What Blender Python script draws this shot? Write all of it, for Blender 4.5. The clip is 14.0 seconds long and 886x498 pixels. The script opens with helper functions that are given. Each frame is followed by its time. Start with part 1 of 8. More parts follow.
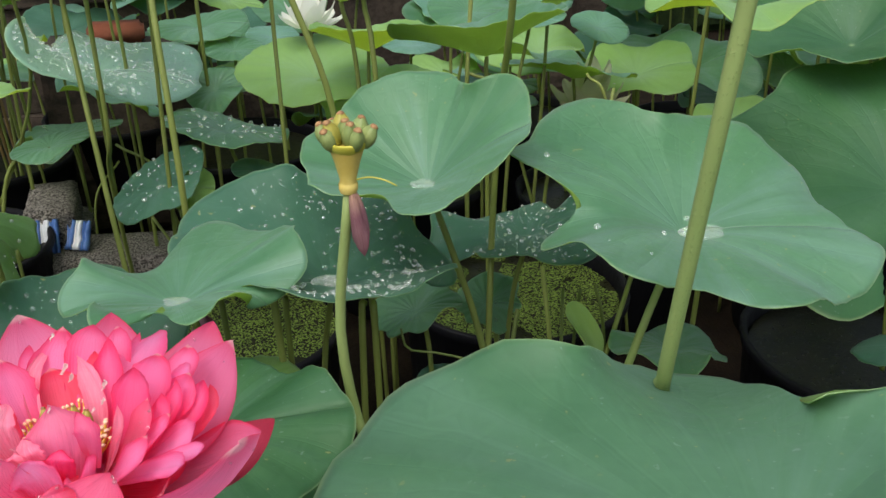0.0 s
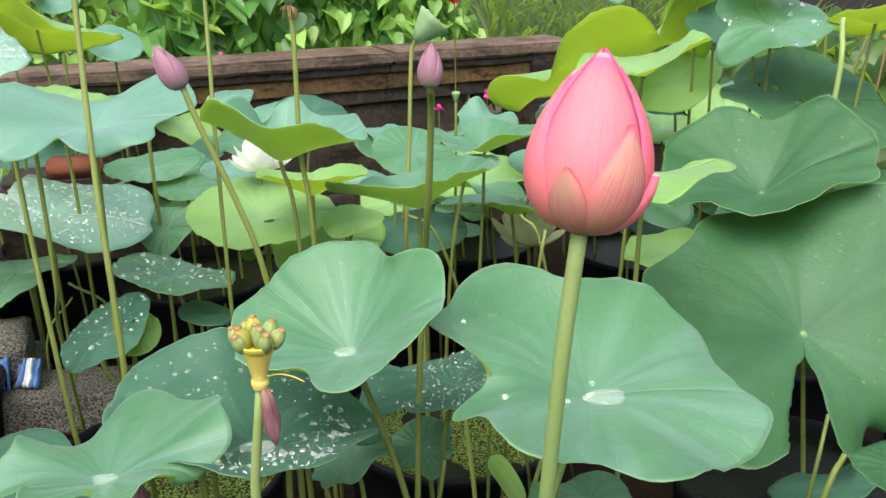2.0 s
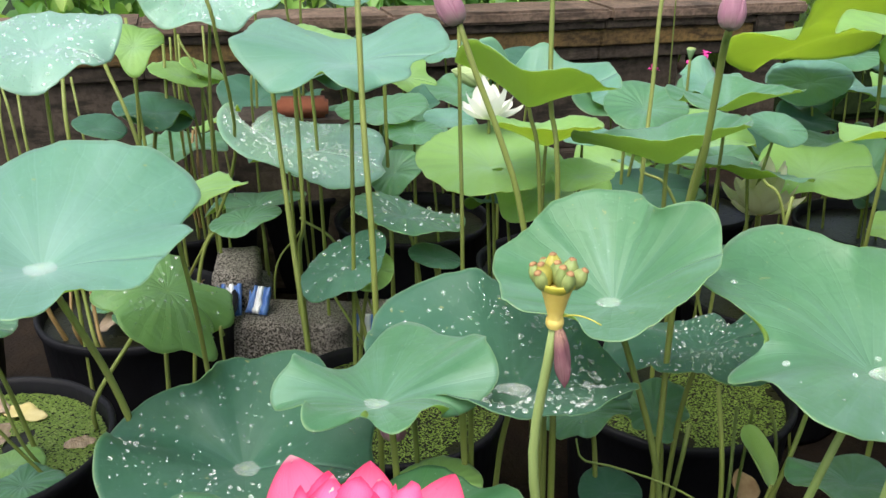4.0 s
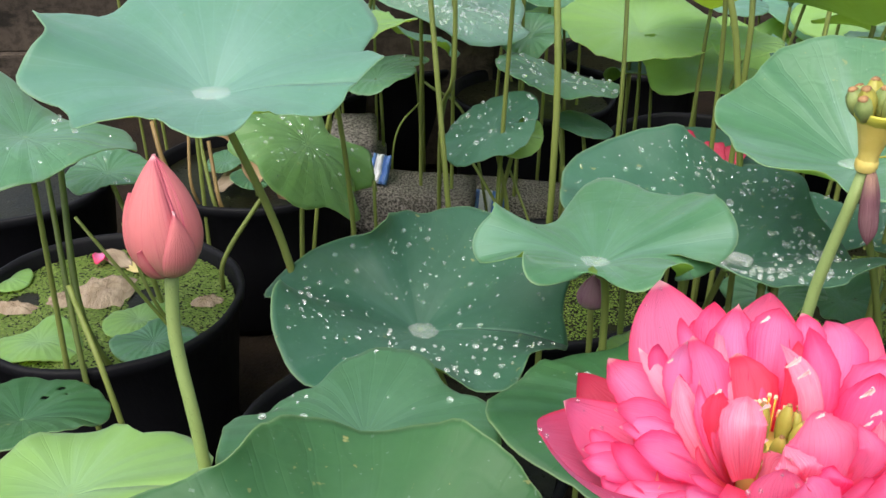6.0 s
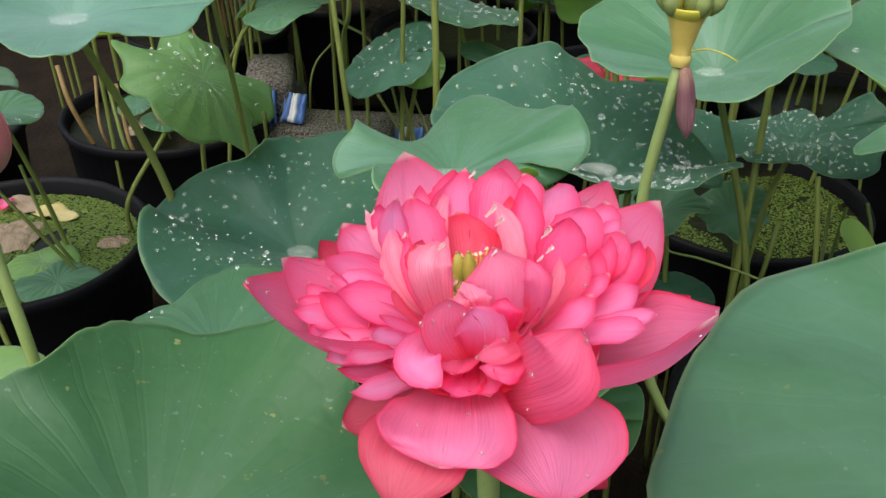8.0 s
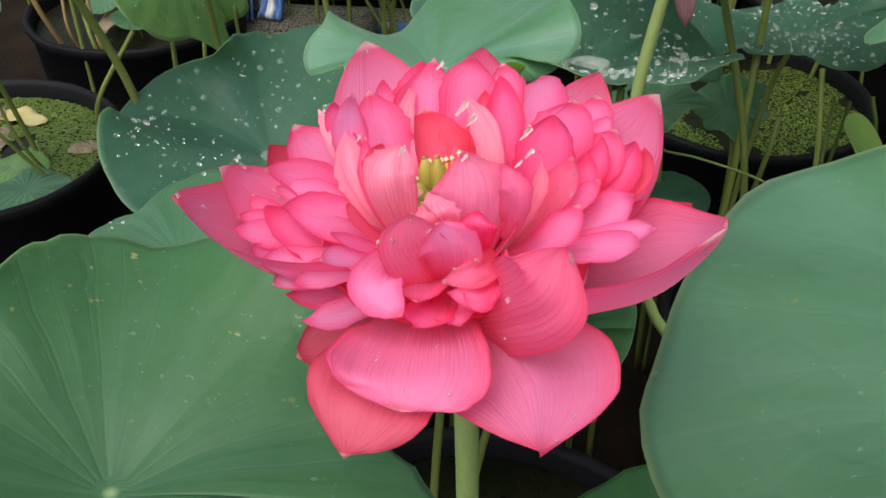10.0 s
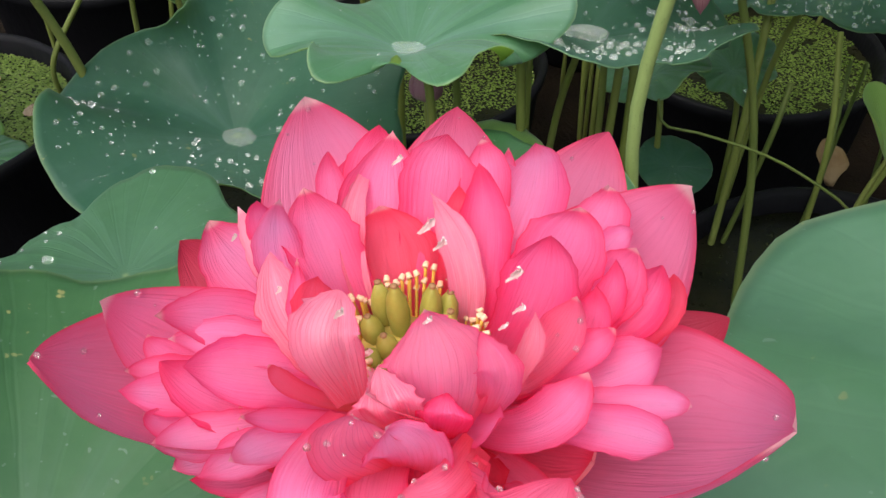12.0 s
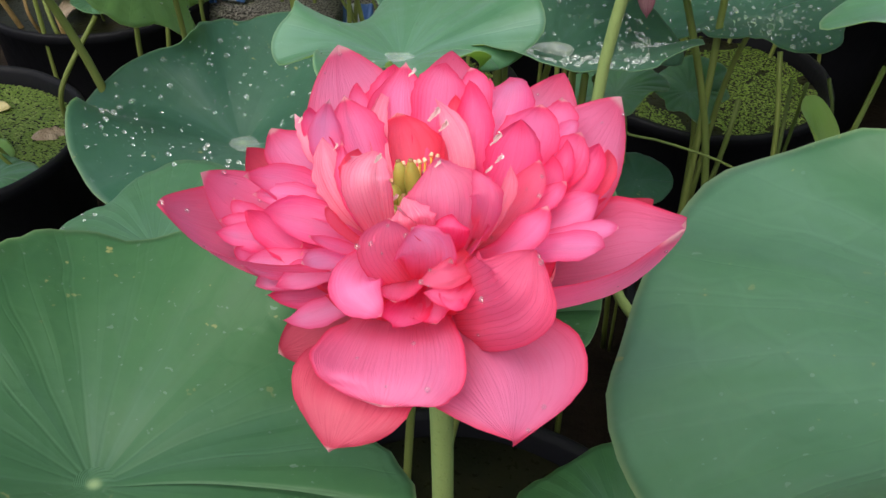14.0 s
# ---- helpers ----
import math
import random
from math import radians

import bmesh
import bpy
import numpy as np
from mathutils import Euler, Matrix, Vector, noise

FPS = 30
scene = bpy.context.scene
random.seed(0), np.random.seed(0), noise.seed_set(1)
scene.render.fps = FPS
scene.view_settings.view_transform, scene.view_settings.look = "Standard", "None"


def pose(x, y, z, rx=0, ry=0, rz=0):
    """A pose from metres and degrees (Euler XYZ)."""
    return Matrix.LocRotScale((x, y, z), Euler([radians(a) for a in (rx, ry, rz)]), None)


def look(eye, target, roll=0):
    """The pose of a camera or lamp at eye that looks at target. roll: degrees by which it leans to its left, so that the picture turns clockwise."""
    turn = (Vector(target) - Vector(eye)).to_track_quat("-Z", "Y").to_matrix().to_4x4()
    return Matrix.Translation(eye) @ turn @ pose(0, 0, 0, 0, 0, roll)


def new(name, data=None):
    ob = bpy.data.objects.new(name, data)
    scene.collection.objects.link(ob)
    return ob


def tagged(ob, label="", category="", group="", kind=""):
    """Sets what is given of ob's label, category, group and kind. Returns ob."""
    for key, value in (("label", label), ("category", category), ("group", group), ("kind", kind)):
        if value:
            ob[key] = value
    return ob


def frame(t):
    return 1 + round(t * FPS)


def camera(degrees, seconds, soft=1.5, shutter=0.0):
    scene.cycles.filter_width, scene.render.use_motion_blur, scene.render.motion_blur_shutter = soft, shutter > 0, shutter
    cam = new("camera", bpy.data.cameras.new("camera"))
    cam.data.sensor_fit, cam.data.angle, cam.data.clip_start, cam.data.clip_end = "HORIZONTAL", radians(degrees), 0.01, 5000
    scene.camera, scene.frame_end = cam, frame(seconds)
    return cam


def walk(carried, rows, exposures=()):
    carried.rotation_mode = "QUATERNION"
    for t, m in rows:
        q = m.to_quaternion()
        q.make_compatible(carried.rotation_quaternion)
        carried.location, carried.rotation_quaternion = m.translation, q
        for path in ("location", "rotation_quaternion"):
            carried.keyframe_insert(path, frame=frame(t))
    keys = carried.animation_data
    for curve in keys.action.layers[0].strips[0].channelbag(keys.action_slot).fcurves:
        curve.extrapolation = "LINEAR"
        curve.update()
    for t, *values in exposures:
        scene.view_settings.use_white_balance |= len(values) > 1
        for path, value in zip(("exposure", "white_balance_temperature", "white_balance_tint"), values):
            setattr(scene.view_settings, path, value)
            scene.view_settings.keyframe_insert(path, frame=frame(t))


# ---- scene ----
cam = camera(51.1, 14.0)
METRES, EYE, TILT, LEAN, TURN = 1.1, 1.3, -25.5, 0.0, 0.0
ROWS = [
    (0.0, 0.0, 0.0, 0.0, 0.0, 0.0, -0.0),
    (0.5, 0.0247, -0.027, 0.0375, -1.24, 2.08, 0.71),
    (1.0, 0.0594, -0.057, 0.0623, -2.04, 3.77, 1.52),
    (1.5, 0.0754, -0.0748, 0.0826, -2.1, 5.12, 1.59),
    (2.0, 0.0632, -0.0803, 0.0882, -1.72, 5.74, 0.82),
    (2.5, 0.0552, -0.0845, 0.0932, -0.4, 6.28, -0.08),
    (3.0, 0.0457, -0.0915, 0.1145, 2.69, 6.46, -1.36),
    (3.5, 0.009, -0.0851, 0.0894, 5.76, 5.05, -2.72),
    (4.0, -0.0594, -0.0572, 0.0665, 8.39, 3.1, -4.27),
    (6.5, -0.2523, 0.057, -0.013, 11.82, -4.14, -7.11),
    (7.0, -0.1971, 0.0451, -0.0136, 10.54, -4.28, -6.27),
    (7.5, -0.1532, 0.0352, -0.0226, 9.99, -4.69, -5.74),
    (8.0, -0.1351, 0.0505, -0.0327, 9.43, -6.1, -5.23),
    (8.5, -0.1323, 0.073, -0.0509, 8.82, -7.59, -4.69),
    (11.0, -0.1377, 0.1694, -0.0032, 8.93, -15.73, -4.55),
    (11.5, -0.1453, 0.2067, 0.0153, 8.84, -17.06, -4.64),
    (12.0, -0.1439, 0.2023, 0.0073, 8.1, -16.71, -4.28),
    (12.5, -0.1394, 0.1797, 0.0039, 7.36, -15.98, -4.21),
    (13.0, -0.1399, 0.1454, -0.011, 6.89, -14.79, -4.19),
    (13.5, -0.1406, 0.1212, -0.0136, 6.88, -14.26, -4.27),
    (14.0, -0.1352, 0.0894, -0.0246, 6.64, -13.44, -4.21),
]
walk(cam, [(t, pose(0, 0, EYE, TILT, LEAN, TURN) @ pose(METRES * x, METRES * y, METRES * z, 90 + pitch, roll, yaw)) for t, x, y, z, yaw, pitch, roll in ROWS],
     [(0.0, 0.46), (0.6, 0.92), (1.5, 1.05), (2.0, 1.15), (3.0, 1.16), (4.2, 1.05), (6.5, 0.82), (7.5, 0.62), (8.5, 0.50), (11.0, 0.53), (14.0, 0.50)])

# world and light: a bright overcast sky with a broad, soft sun
world = bpy.data.worlds.new("sky")
scene.world = world
world.use_nodes = True
wn = world.node_tree
sky = wn.nodes.new("ShaderNodeTexSky")
sky.sky_type, sky.sun_disc = "NISHITA", False
sky.sun_elevation, sky.sun_rotation = radians(62), radians(200)
sky.air_density, sky.dust_density, sky.ozone_density = 1.0, 4.0, 0.6
SKY_STRENGTH, SUN_STRENGTH = 0.135, 2.0
wn.nodes["Background"].inputs[1].default_value = SKY_STRENGTH
cloud = wn.nodes.new("ShaderNodeHueSaturation")
cloud.inputs["Saturation"].default_value = 0.65
wn.links.new(sky.outputs[0], cloud.inputs["Color"])
wn.links.new(cloud.outputs[0], wn.nodes["Background"].inputs[0])
sun = new("sun", bpy.data.lights.new("sun", "SUN"))
sun.data.energy, sun.data.angle, sun.data.color = SUN_STRENGTH, radians(65), (1.0, 0.965, 0.9)
sun.matrix_world = look((-0.9, -2.4, 4.9), (0, 0, 0))


# ---- materials ----
def nodes_of(mat):
    mat.use_nodes = True
    return mat.node_tree.nodes, mat.node_tree.links


def rgba(c):
    return (*c, 1.0)


class Graph:
    """Short-hand for one material's nodes."""

    def __init__(self, name):
        self.mat = bpy.data.materials.new(name)
        self.n, self.l = nodes_of(self.mat)
        self.bsdf = self.n["Principled BSDF"]
        self.out = self.n["Material Output"]

    def put(self, socket, v):
        if isinstance(v, bpy.types.NodeSocket):
            self.l.new(v, socket)
        elif v is not None:
            socket.default_value = v

    def math(self, op, a, b=None, clamp=False):
        m = self.n.new("ShaderNodeMath")
        m.operation, m.use_clamp = op, clamp
        self.put(m.inputs[0], a)
        self.put(m.inputs[1], b)
        return m.outputs[0]

    def noise(self, scale, detail=4.0, rough=0.55, vec=None, stretch=None):
        if stretch:
            mp = self.n.new("ShaderNodeMapping")
            mp.inputs["Scale"].default_value = stretch
            self.put(mp.inputs[0], vec if vec else self.coord("Object"))
            vec = mp.outputs[0]
        t = self.n.new("ShaderNodeTexNoise")
        t.inputs["Scale"].default_value, t.inputs["Detail"].default_value, t.inputs["Roughness"].default_value = scale, detail, rough
        self.put(t.inputs["Vector"], vec if vec else self.coord("Object"))
        return t.outputs["Fac"]

    def voronoi(self, scale, vec=None, feature="F1"):
        t = self.n.new("ShaderNodeTexVoronoi")
        t.feature = feature
        t.inputs["Scale"].default_value = scale
        self.put(t.inputs["Vector"], vec if vec else self.coord("Object"))
        return t

    def coord(self, kind):
        return self.n.new("ShaderNodeTexCoord").outputs[kind]

    def uv(self):
        s = self.n.new("ShaderNodeSeparateXYZ")
        self.l.new(self.n.new("ShaderNodeUVMap").outputs[0], s.inputs[0])
        return s.outputs[0], s.outputs[1]

    def steps(self, v, lo, hi, a=0.0, b=1.0):
        m = self.n.new("ShaderNodeMapRange")
        m.interpolation_type = "SMOOTHSTEP"
        for k, x in (("Value", v), ("From Min", lo), ("From Max", hi), ("To Min", a), ("To Max", b)):
            self.put(m.inputs[k], x)
        return m.outputs[0]

    def mix(self, fac, a, b, blend="MIX"):
        m = self.n.new("ShaderNodeMix")
        m.data_type, m.blend_type = "RGBA", blend
        self.put(m.inputs["Factor"], fac)
        self.put(m.inputs["A"], rgba(a) if isinstance(a, tuple) else a)
        self.put(m.inputs["B"], rgba(b) if isinstance(b, tuple) else b)
        return m.outputs["Result"]

    def random(self):
        return self.n.new("ShaderNodeObjectInfo").outputs["Random"]

    def island(self):
        return self.n.new("ShaderNodeNewGeometry").outputs["Random Per Island"]

    def bump(self, height, strength, distance):
        b = self.n.new("ShaderNodeBump")
        b.inputs["Strength"].default_value, b.inputs["Distance"].default_value = strength, distance
        self.l.new(height, b.inputs["Height"])
        return b.outputs[0]

    def finish(self, color, rough, normal=None, spec=0.5, metal=0.0, translucent=0.0, tcolor=None, sheen=0.0):
        b = self.bsdf
        self.put(b.inputs["Base Color"], rgba(color) if isinstance(color, tuple) else color)
        self.put(b.inputs["Roughness"], rough)
        self.put(b.inputs["Specular IOR Level"], spec)
        b.inputs["Metallic"].default_value = metal
        if sheen:
            b.inputs["Sheen Weight"].default_value = sheen
            b.inputs["Sheen Roughness"].default_value, b.inputs["Sheen Tint"].default_value = 0.45, (0.80, 0.93, 1.0, 1.0)
        if normal:
            self.l.new(normal, b.inputs["Normal"])
        if translucent:
            tr = self.n.new("ShaderNodeBsdfTranslucent")
            c = tcolor if tcolor is not None else color
            self.put(tr.inputs[0], rgba(c) if isinstance(c, tuple) else c)
            if normal:
                self.l.new(normal, tr.inputs["Normal"])
            m = self.n.new("ShaderNodeMixShader")
            m.inputs[0].default_value = translucent
            self.l.new(b.outputs[0], m.inputs[1])
            self.l.new(tr.outputs[0], m.inputs[2])
            self.l.new(m.outputs[0], self.out.inputs[0])
        return self.mat


def leaf_material(name, deep, pale, vein, rim, rough, translucent, tcolor, spec=0.35, blotch=0.6, vein_show=0.20, relief=0.26, bloom_sheen=0.55, waxy=0.18, streaks=0.25):
    g = Graph(name)
    u, v = g.uv()
    wob = g.math("MULTIPLY", g.math("SUBTRACT", g.noise(9.0, 2.0), 0.5), 0.025)
    uu = g.math("ADD", u, wob)

    def veins(count, width, shift):
        f = g.math("FRACT", g.math("ADD", g.math("MULTIPLY", uu, float(count)), shift))
        d = g.math("ABSOLUTE", g.math("SUBTRACT", f, 0.5))
        arc = g.math("MULTIPLY", g.math("MULTIPLY", d, v), 6.2832 / count)
        return g.steps(arc, 0.0, width, 1.0, 0.0)

    first = veins(21, 0.010, 0.5)
    second = g.math("MULTIPLY", veins(42, 0.007, 0.25), g.steps(v, 0.35, 0.55))
    net = g.voronoi(26.0, None, "DISTANCE_TO_EDGE").outputs["Distance"]
    netm = g.steps(net, 0.0, 0.05, 0.22, 0.0)
    vm = g.math("MAXIMUM", g.math("MAXIMUM", first, g.math("MULTIPLY", second, 0.6)), g.math("MULTIPLY", netm, 0.6))
    patch = g.steps(g.noise(8.0, 5.0, 0.65), 0.32, 0.66)
    fine = g.noise(70.0, 3.0, 0.6)
    col = g.mix(g.math("MULTIPLY", patch, blotch), deep, pale)
    col = g.mix(g.math("MULTIPLY", g.steps(g.noise(21.0, 3.0, 0.6), 0.35, 0.75), 0.30), col, pale)
    col = g.mix(g.math("MULTIPLY", g.steps(fine, 0.35, 0.70), 0.28), col, deep)
    col = g.mix(g.steps(g.random(), 0.0, 1.0, 0.0, 0.25), col, pale)
    col = g.mix(g.math("MULTIPLY", vm, vein_show), col, vein)
    # bluish wax tint doubles as painted sky sheen, at the centre and in streaks
    wax_sheen = g.mix(0.50, pale, (0.36, 0.52, 0.54))
    col = g.mix(g.math("MULTIPLY", g.steps(v, 0.72, 0.04, 0.0, bloom_sheen), g.steps(g.noise(7.0, 3.0), 0.25, 0.7, 0.35, 1.0)), col, wax_sheen)
    ring = g.n.new("ShaderNodeCombineXYZ")
    turn = g.math("MULTIPLY", u, 6.2832)
    g.l.new(g.math("MULTIPLY", g.math("COSINE", turn), 2.6), ring.inputs[0])
    g.l.new(g.math("MULTIPLY", g.math("SINE", turn), 2.6), ring.inputs[1])
    g.l.new(g.math("ADD", g.math("MULTIPLY", v, 0.7), g.math("MULTIPLY", g.random(), 60.0)), ring.inputs[2])
    sheen_streak = g.steps(g.noise(1.0, 4.0, 0.6, ring.outputs[0]), 0.46, 0.70)
    col = g.mix(g.math("MULTIPLY", sheen_streak, streaks), col, wax_sheen)
    col = g.mix(g.steps(v, 0.035, 0.0, 0.0, 0.85), col, rim)
    col = g.mix(g.steps(v, 0.988, 0.999, 0.0, 0.5), col, rim)
    spots = g.math("MULTIPLY", g.steps(g.noise(95.0, 2.0), 0.70, 0.73), g.steps(g.noise(6.0, 1.0), 0.46, 0.60))
    col = g.mix(g.math("MULTIPLY", spots, 0.7), col, (0.34, 0.33, 0.12))
    specks = g.math("MULTIPLY", g.steps(g.noise(170.0, 1.0), 0.71, 0.75), g.steps(g.noise(11.0, 2.0), 0.42, 0.62))
    col = g.mix(g.math("MULTIPLY", specks, 0.22), col, (0.50, 0.62, 0.52))
    puff = g.math("ADD", veins(21, 0.13, 0.5), g.math("MULTIPLY", g.noise(12.0, 2.0), -2.0))
    h = g.math("ADD", g.math("ADD", g.math("MULTIPLY", vm, -0.35), g.math("MULTIPLY", puff, -2.4)), g.math("ADD", g.math("MULTIPLY", fine, 0.25), g.math("MULTIPLY", g.noise(18.0, 3.0), 1.2)))
    cells = g.steps(g.voronoi(34.0, None, "DISTANCE_TO_EDGE").outputs["Distance"], 0.0, 0.16)
    h = g.math("ADD", h, g.math("MULTIPLY", cells, g.steps(g.noise(5.0, 2.0), 0.35, 0.65, 0.1, 0.65)))
    nrm = g.bump(h, relief, 0.0013)
    rg = g.math("ADD", g.math("MULTIPLY", fine, 0.18), rough - 0.09)
    return g.finish(col, rg, nrm, spec, 0.0, translucent, tcolor, waxy)


TOP = {
    "green": leaf_material("leaf_green", (0.036, 0.135, 0.058), (0.092, 0.232, 0.120), (0.20, 0.37, 0.24), (0.30, 0.42, 0.20), 0.43, 0.30, (0.55, 0.82, 0.28), 0.5, blotch=0.9, vein_show=0.12, relief=0.45, bloom_sheen=0.25, waxy=0.18, streaks=0.35),
    "deep": leaf_material("leaf_deep_green", (0.017, 0.075, 0.028), (0.045, 0.127, 0.047), (0.10, 0.20, 0.10), (0.30, 0.42, 0.20), 0.50, 0.20, (0.42, 0.72, 0.22), 0.30, vein_show=0.08, relief=0.40, bloom_sheen=0.08, waxy=0.0, blotch=0.9, streaks=0.08),
    "mid": leaf_material("leaf_mid_green", (0.036, 0.114, 0.056), (0.072, 0.180, 0.094), (0.15, 0.30, 0.17), (0.28, 0.38, 0.18), 0.48, 0.26, (0.50, 0.80, 0.22), 0.32, vein_show=0.07, relief=0.40, bloom_sheen=0.15, waxy=0.05, blotch=0.9, streaks=0.15),
    "dark": leaf_material("leaf_dark", (0.022, 0.082, 0.052), (0.052, 0.135, 0.086), (0.11, 0.21, 0.14), (0.20, 0.30, 0.15), 0.48, 0.16, (0.40, 0.70, 0.18), 0.22, vein_show=0.05, relief=0.12, bloom_sheen=0.10, waxy=0.05, streaks=0.08),
    "fresh": leaf_material("leaf_fresh", (0.085, 0.205, 0.062), (0.155, 0.305, 0.110), (0.24, 0.42, 0.17), (0.34, 0.45, 0.17), 0.46, 0.35, (0.65, 0.86, 0.22), 0.4, vein_show=0.22, relief=0.45, bloom_sheen=0.15, waxy=0.05, streaks=0.15),
    "wet": leaf_material("leaf_wet", (0.150, 0.310, 0.235), (0.250, 0.425, 0.340), (0.34, 0.50, 0.42), (0.30, 0.43, 0.26), 0.30, 0.30, (0.62, 0.86, 0.30), 0.5, vein_show=0.2),
    "yellow": leaf_material("leaf_yellow_green", (0.180, 0.365, 0.100), (0.280, 0.485, 0.155), (0.36, 0.57, 0.24), (0.38, 0.48, 0.18), 0.48, 0.45, (0.78, 0.92, 0.20), vein_show=0.16),
    "blue": leaf_material("leaf_blue_green", (0.088, 0.228, 0.168), (0.152, 0.318, 0.245), (0.24, 0.41, 0.33), (0.30, 0.43, 0.26), 0.40, 0.34, (0.62, 0.86, 0.25), vein_show=0.24),
}
UNDER = leaf_material("leaf_underside", (0.165, 0.270, 0.050), (0.240, 0.345, 0.085), (0.14, 0.21, 0.05), (0.40, 0.46, 0.15), 0.60, 0.70, (0.58, 0.72, 0.17), 0.25, 0.6, 0.75)


def stem_material(name, a, b, speck):
    g = Graph(name)
    n1 = g.noise(14.0, 4.0, 0.6, None, (1, 1, 0.35))
    dots = g.steps(g.voronoi(330.0).outputs["Distance"], 0.16, 0.30, 1.0, 0.0)
    col = g.mix(g.steps(n1, 0.3, 0.7), a, b)
    col = g.mix(g.steps(g.random(), 0.0, 1.0, 0.0, 0.4), col, b)
    col = g.mix(g.math("MULTIPLY", dots, 0.16), col, speck)
    return g.finish(col, 0.5, g.bump(g.math("ADD", dots, g.noise(220.0, 2.0)), 0.5, 0.0007), 0.35, 0.0, 0.10, (0.3, 0.42, 0.06))


STEM = stem_material("stem_olive", (0.140, 0.180, 0.036), (0.200, 0.238, 0.062), (0.10, 0.12, 0.03))
STEM_PALE = stem_material("stem_pale", (0.200, 0.290, 0.078), (0.275, 0.360, 0.125), (0.16, 0.22, 0.06))
STEM_DARK = stem_material("stem_dark", (0.075, 0.115, 0.028), (0.130, 0.165, 0.040), (0.05, 0.06, 0.02))
STEM_DRY = stem_material("stem_dry", (0.20, 0.13, 0.05), (0.30, 0.20, 0.08), (0.10, 0.06, 0.03))


def petal_material(name, body, edge, base, pale, streak, translucent, tcolor, rough=0.42, rim=0.85, glow=0.3, ribbed=0.0):
    g = Graph(name)
    u, v = g.uv()
    side = g.math("ABSOLUTE", g.math("SUBTRACT", u, 0.5))
    c = g.n.new("ShaderNodeCombineXYZ")
    g.l.new(g.math("MULTIPLY", u, 26.0), c.inputs[0])
    g.l.new(g.math("MULTIPLY", v, 1.6), c.inputs[1])
    g.l.new(g.math("MULTIPLY", g.random(), 40.0), c.inputs[2])
    line = g.noise(1.0, 3.0, 0.6, c.outputs[0])
    soft = g.noise(38.0, 3.0, 0.6)
    col = g.mix(g.steps(g.random(), 0.0, 1.0, 0.0, 0.55), body, pale)
    col = g.mix(g.math("MULTIPLY", g.steps(soft, 0.35, 0.75), 0.4), col, pale)
    col = g.mix(g.steps(v, 0.42, 0.0, 0.0, 0.9), col, base)
    c2 = g.n.new("ShaderNodeCombineXYZ")
    g.l.new(g.math("MULTIPLY", u, 55.0), c2.inputs[0])
    g.l.new(g.math("MULTIPLY", v, 2.6), c2.inputs[1])
    g.l.new(g.math("MULTIPLY", g.random(), 70.0), c2.inputs[2])
    line2 = g.noise(1.0, 2.0, 0.6, c2.outputs[0])
    col = g.mix(g.math("MULTIPLY", g.steps(line2, 0.50, 0.68), streak), col, pale)
    col = g.mix(g.math("MULTIPLY", g.steps(line, 0.54, 0.70), streak), col, edge)
    ribs = g.math("ABSOLUTE", g.math("SUBTRACT", g.math("FRACT", g.math("ADD", g.math("MULTIPLY", u, 15.0), g.math("MULTIPLY", g.noise(55.0, 2.0), 0.9))), 0.5))
    col = g.mix(g.math("MULTIPLY", g.steps(ribs, 0.0, 0.09, 1.0, 0.0), g.math("MULTIPLY", g.steps(g.noise(24.0, 1.0), 0.42, 0.60), streak)), col, edge)
    heart = g.math("MULTIPLY", g.steps(side, 0.04, 0.38, 1.0, 0.0), g.math("MULTIPLY", g.steps(v, 0.34, 0.60), g.steps(v, 0.97, 0.80)))
    col = g.mix(g.math("MULTIPLY", heart, g.steps(g.random(), 0.0, 1.0, glow * 0.5, glow)), col, pale)
    col = g.mix(g.steps(side, 0.30, 0.5, 0.0, rim * 0.6), col, edge)
    col = g.mix(g.steps(v, 0.84, 1.0, 0.0, rim * 0.8), col, edge)
    col = g.mix(g.steps(side, 0.47, 0.5, 0.0, 0.75), col, edge)
    bleached = g.math("MULTIPLY", g.steps(v, 0.955, 0.985), g.steps(g.random(), 0.55, 0.60))
    col = g.mix(g.math("MULTIPLY", bleached, 0.6), col, (0.93, 0.72, 0.72))
    if ribbed:
        col = g.mix(g.math("MULTIPLY", g.steps(ribs, 0.0, 0.07, 1.0, 0.0), ribbed), col, (0.48, 0.02, 0.09))
    h = g.math("ADD", g.math("MULTIPLY", line, 1.3), g.math("ADD", g.math("MULTIPLY", soft, 0.6), g.math("MULTIPLY", line2, 0.8)))
    return g.finish(col, rough, g.bump(h, 0.5, 0.0012), 0.28, 0.0, translucent, g.mix(0.65, tcolor, col), 0.0)


PINK = petal_material("petal_pink", (0.98, 0.082, 0.275), (0.86, 0.013, 0.090), (0.97, 0.078, 0.165), (0.98, 0.320, 0.630), 0.25, 0.62, (1, 0.133, 0.385), 0.40, 0.80, 0.95, 0.12)
PINK_LIGHT = petal_material("petal_pink_light", (0.98, 0.180, 0.450), (0.88, 0.023, 0.130), (0.97, 0.095, 0.210), (0.99, 0.430, 0.770), 0.20, 0.60, (1, 0.217, 0.530), 0.40, 0.80, 1.0, 0.10)
PINK_CORAL = petal_material("petal_coral", (0.97, 0.095, 0.192), (0.86, 0.019, 0.073), (0.97, 0.167, 0.110), (0.98, 0.231, 0.393), 0.30, 0.60, (1, 0.140, 0.229), 0.40, 0.8, 0.4)
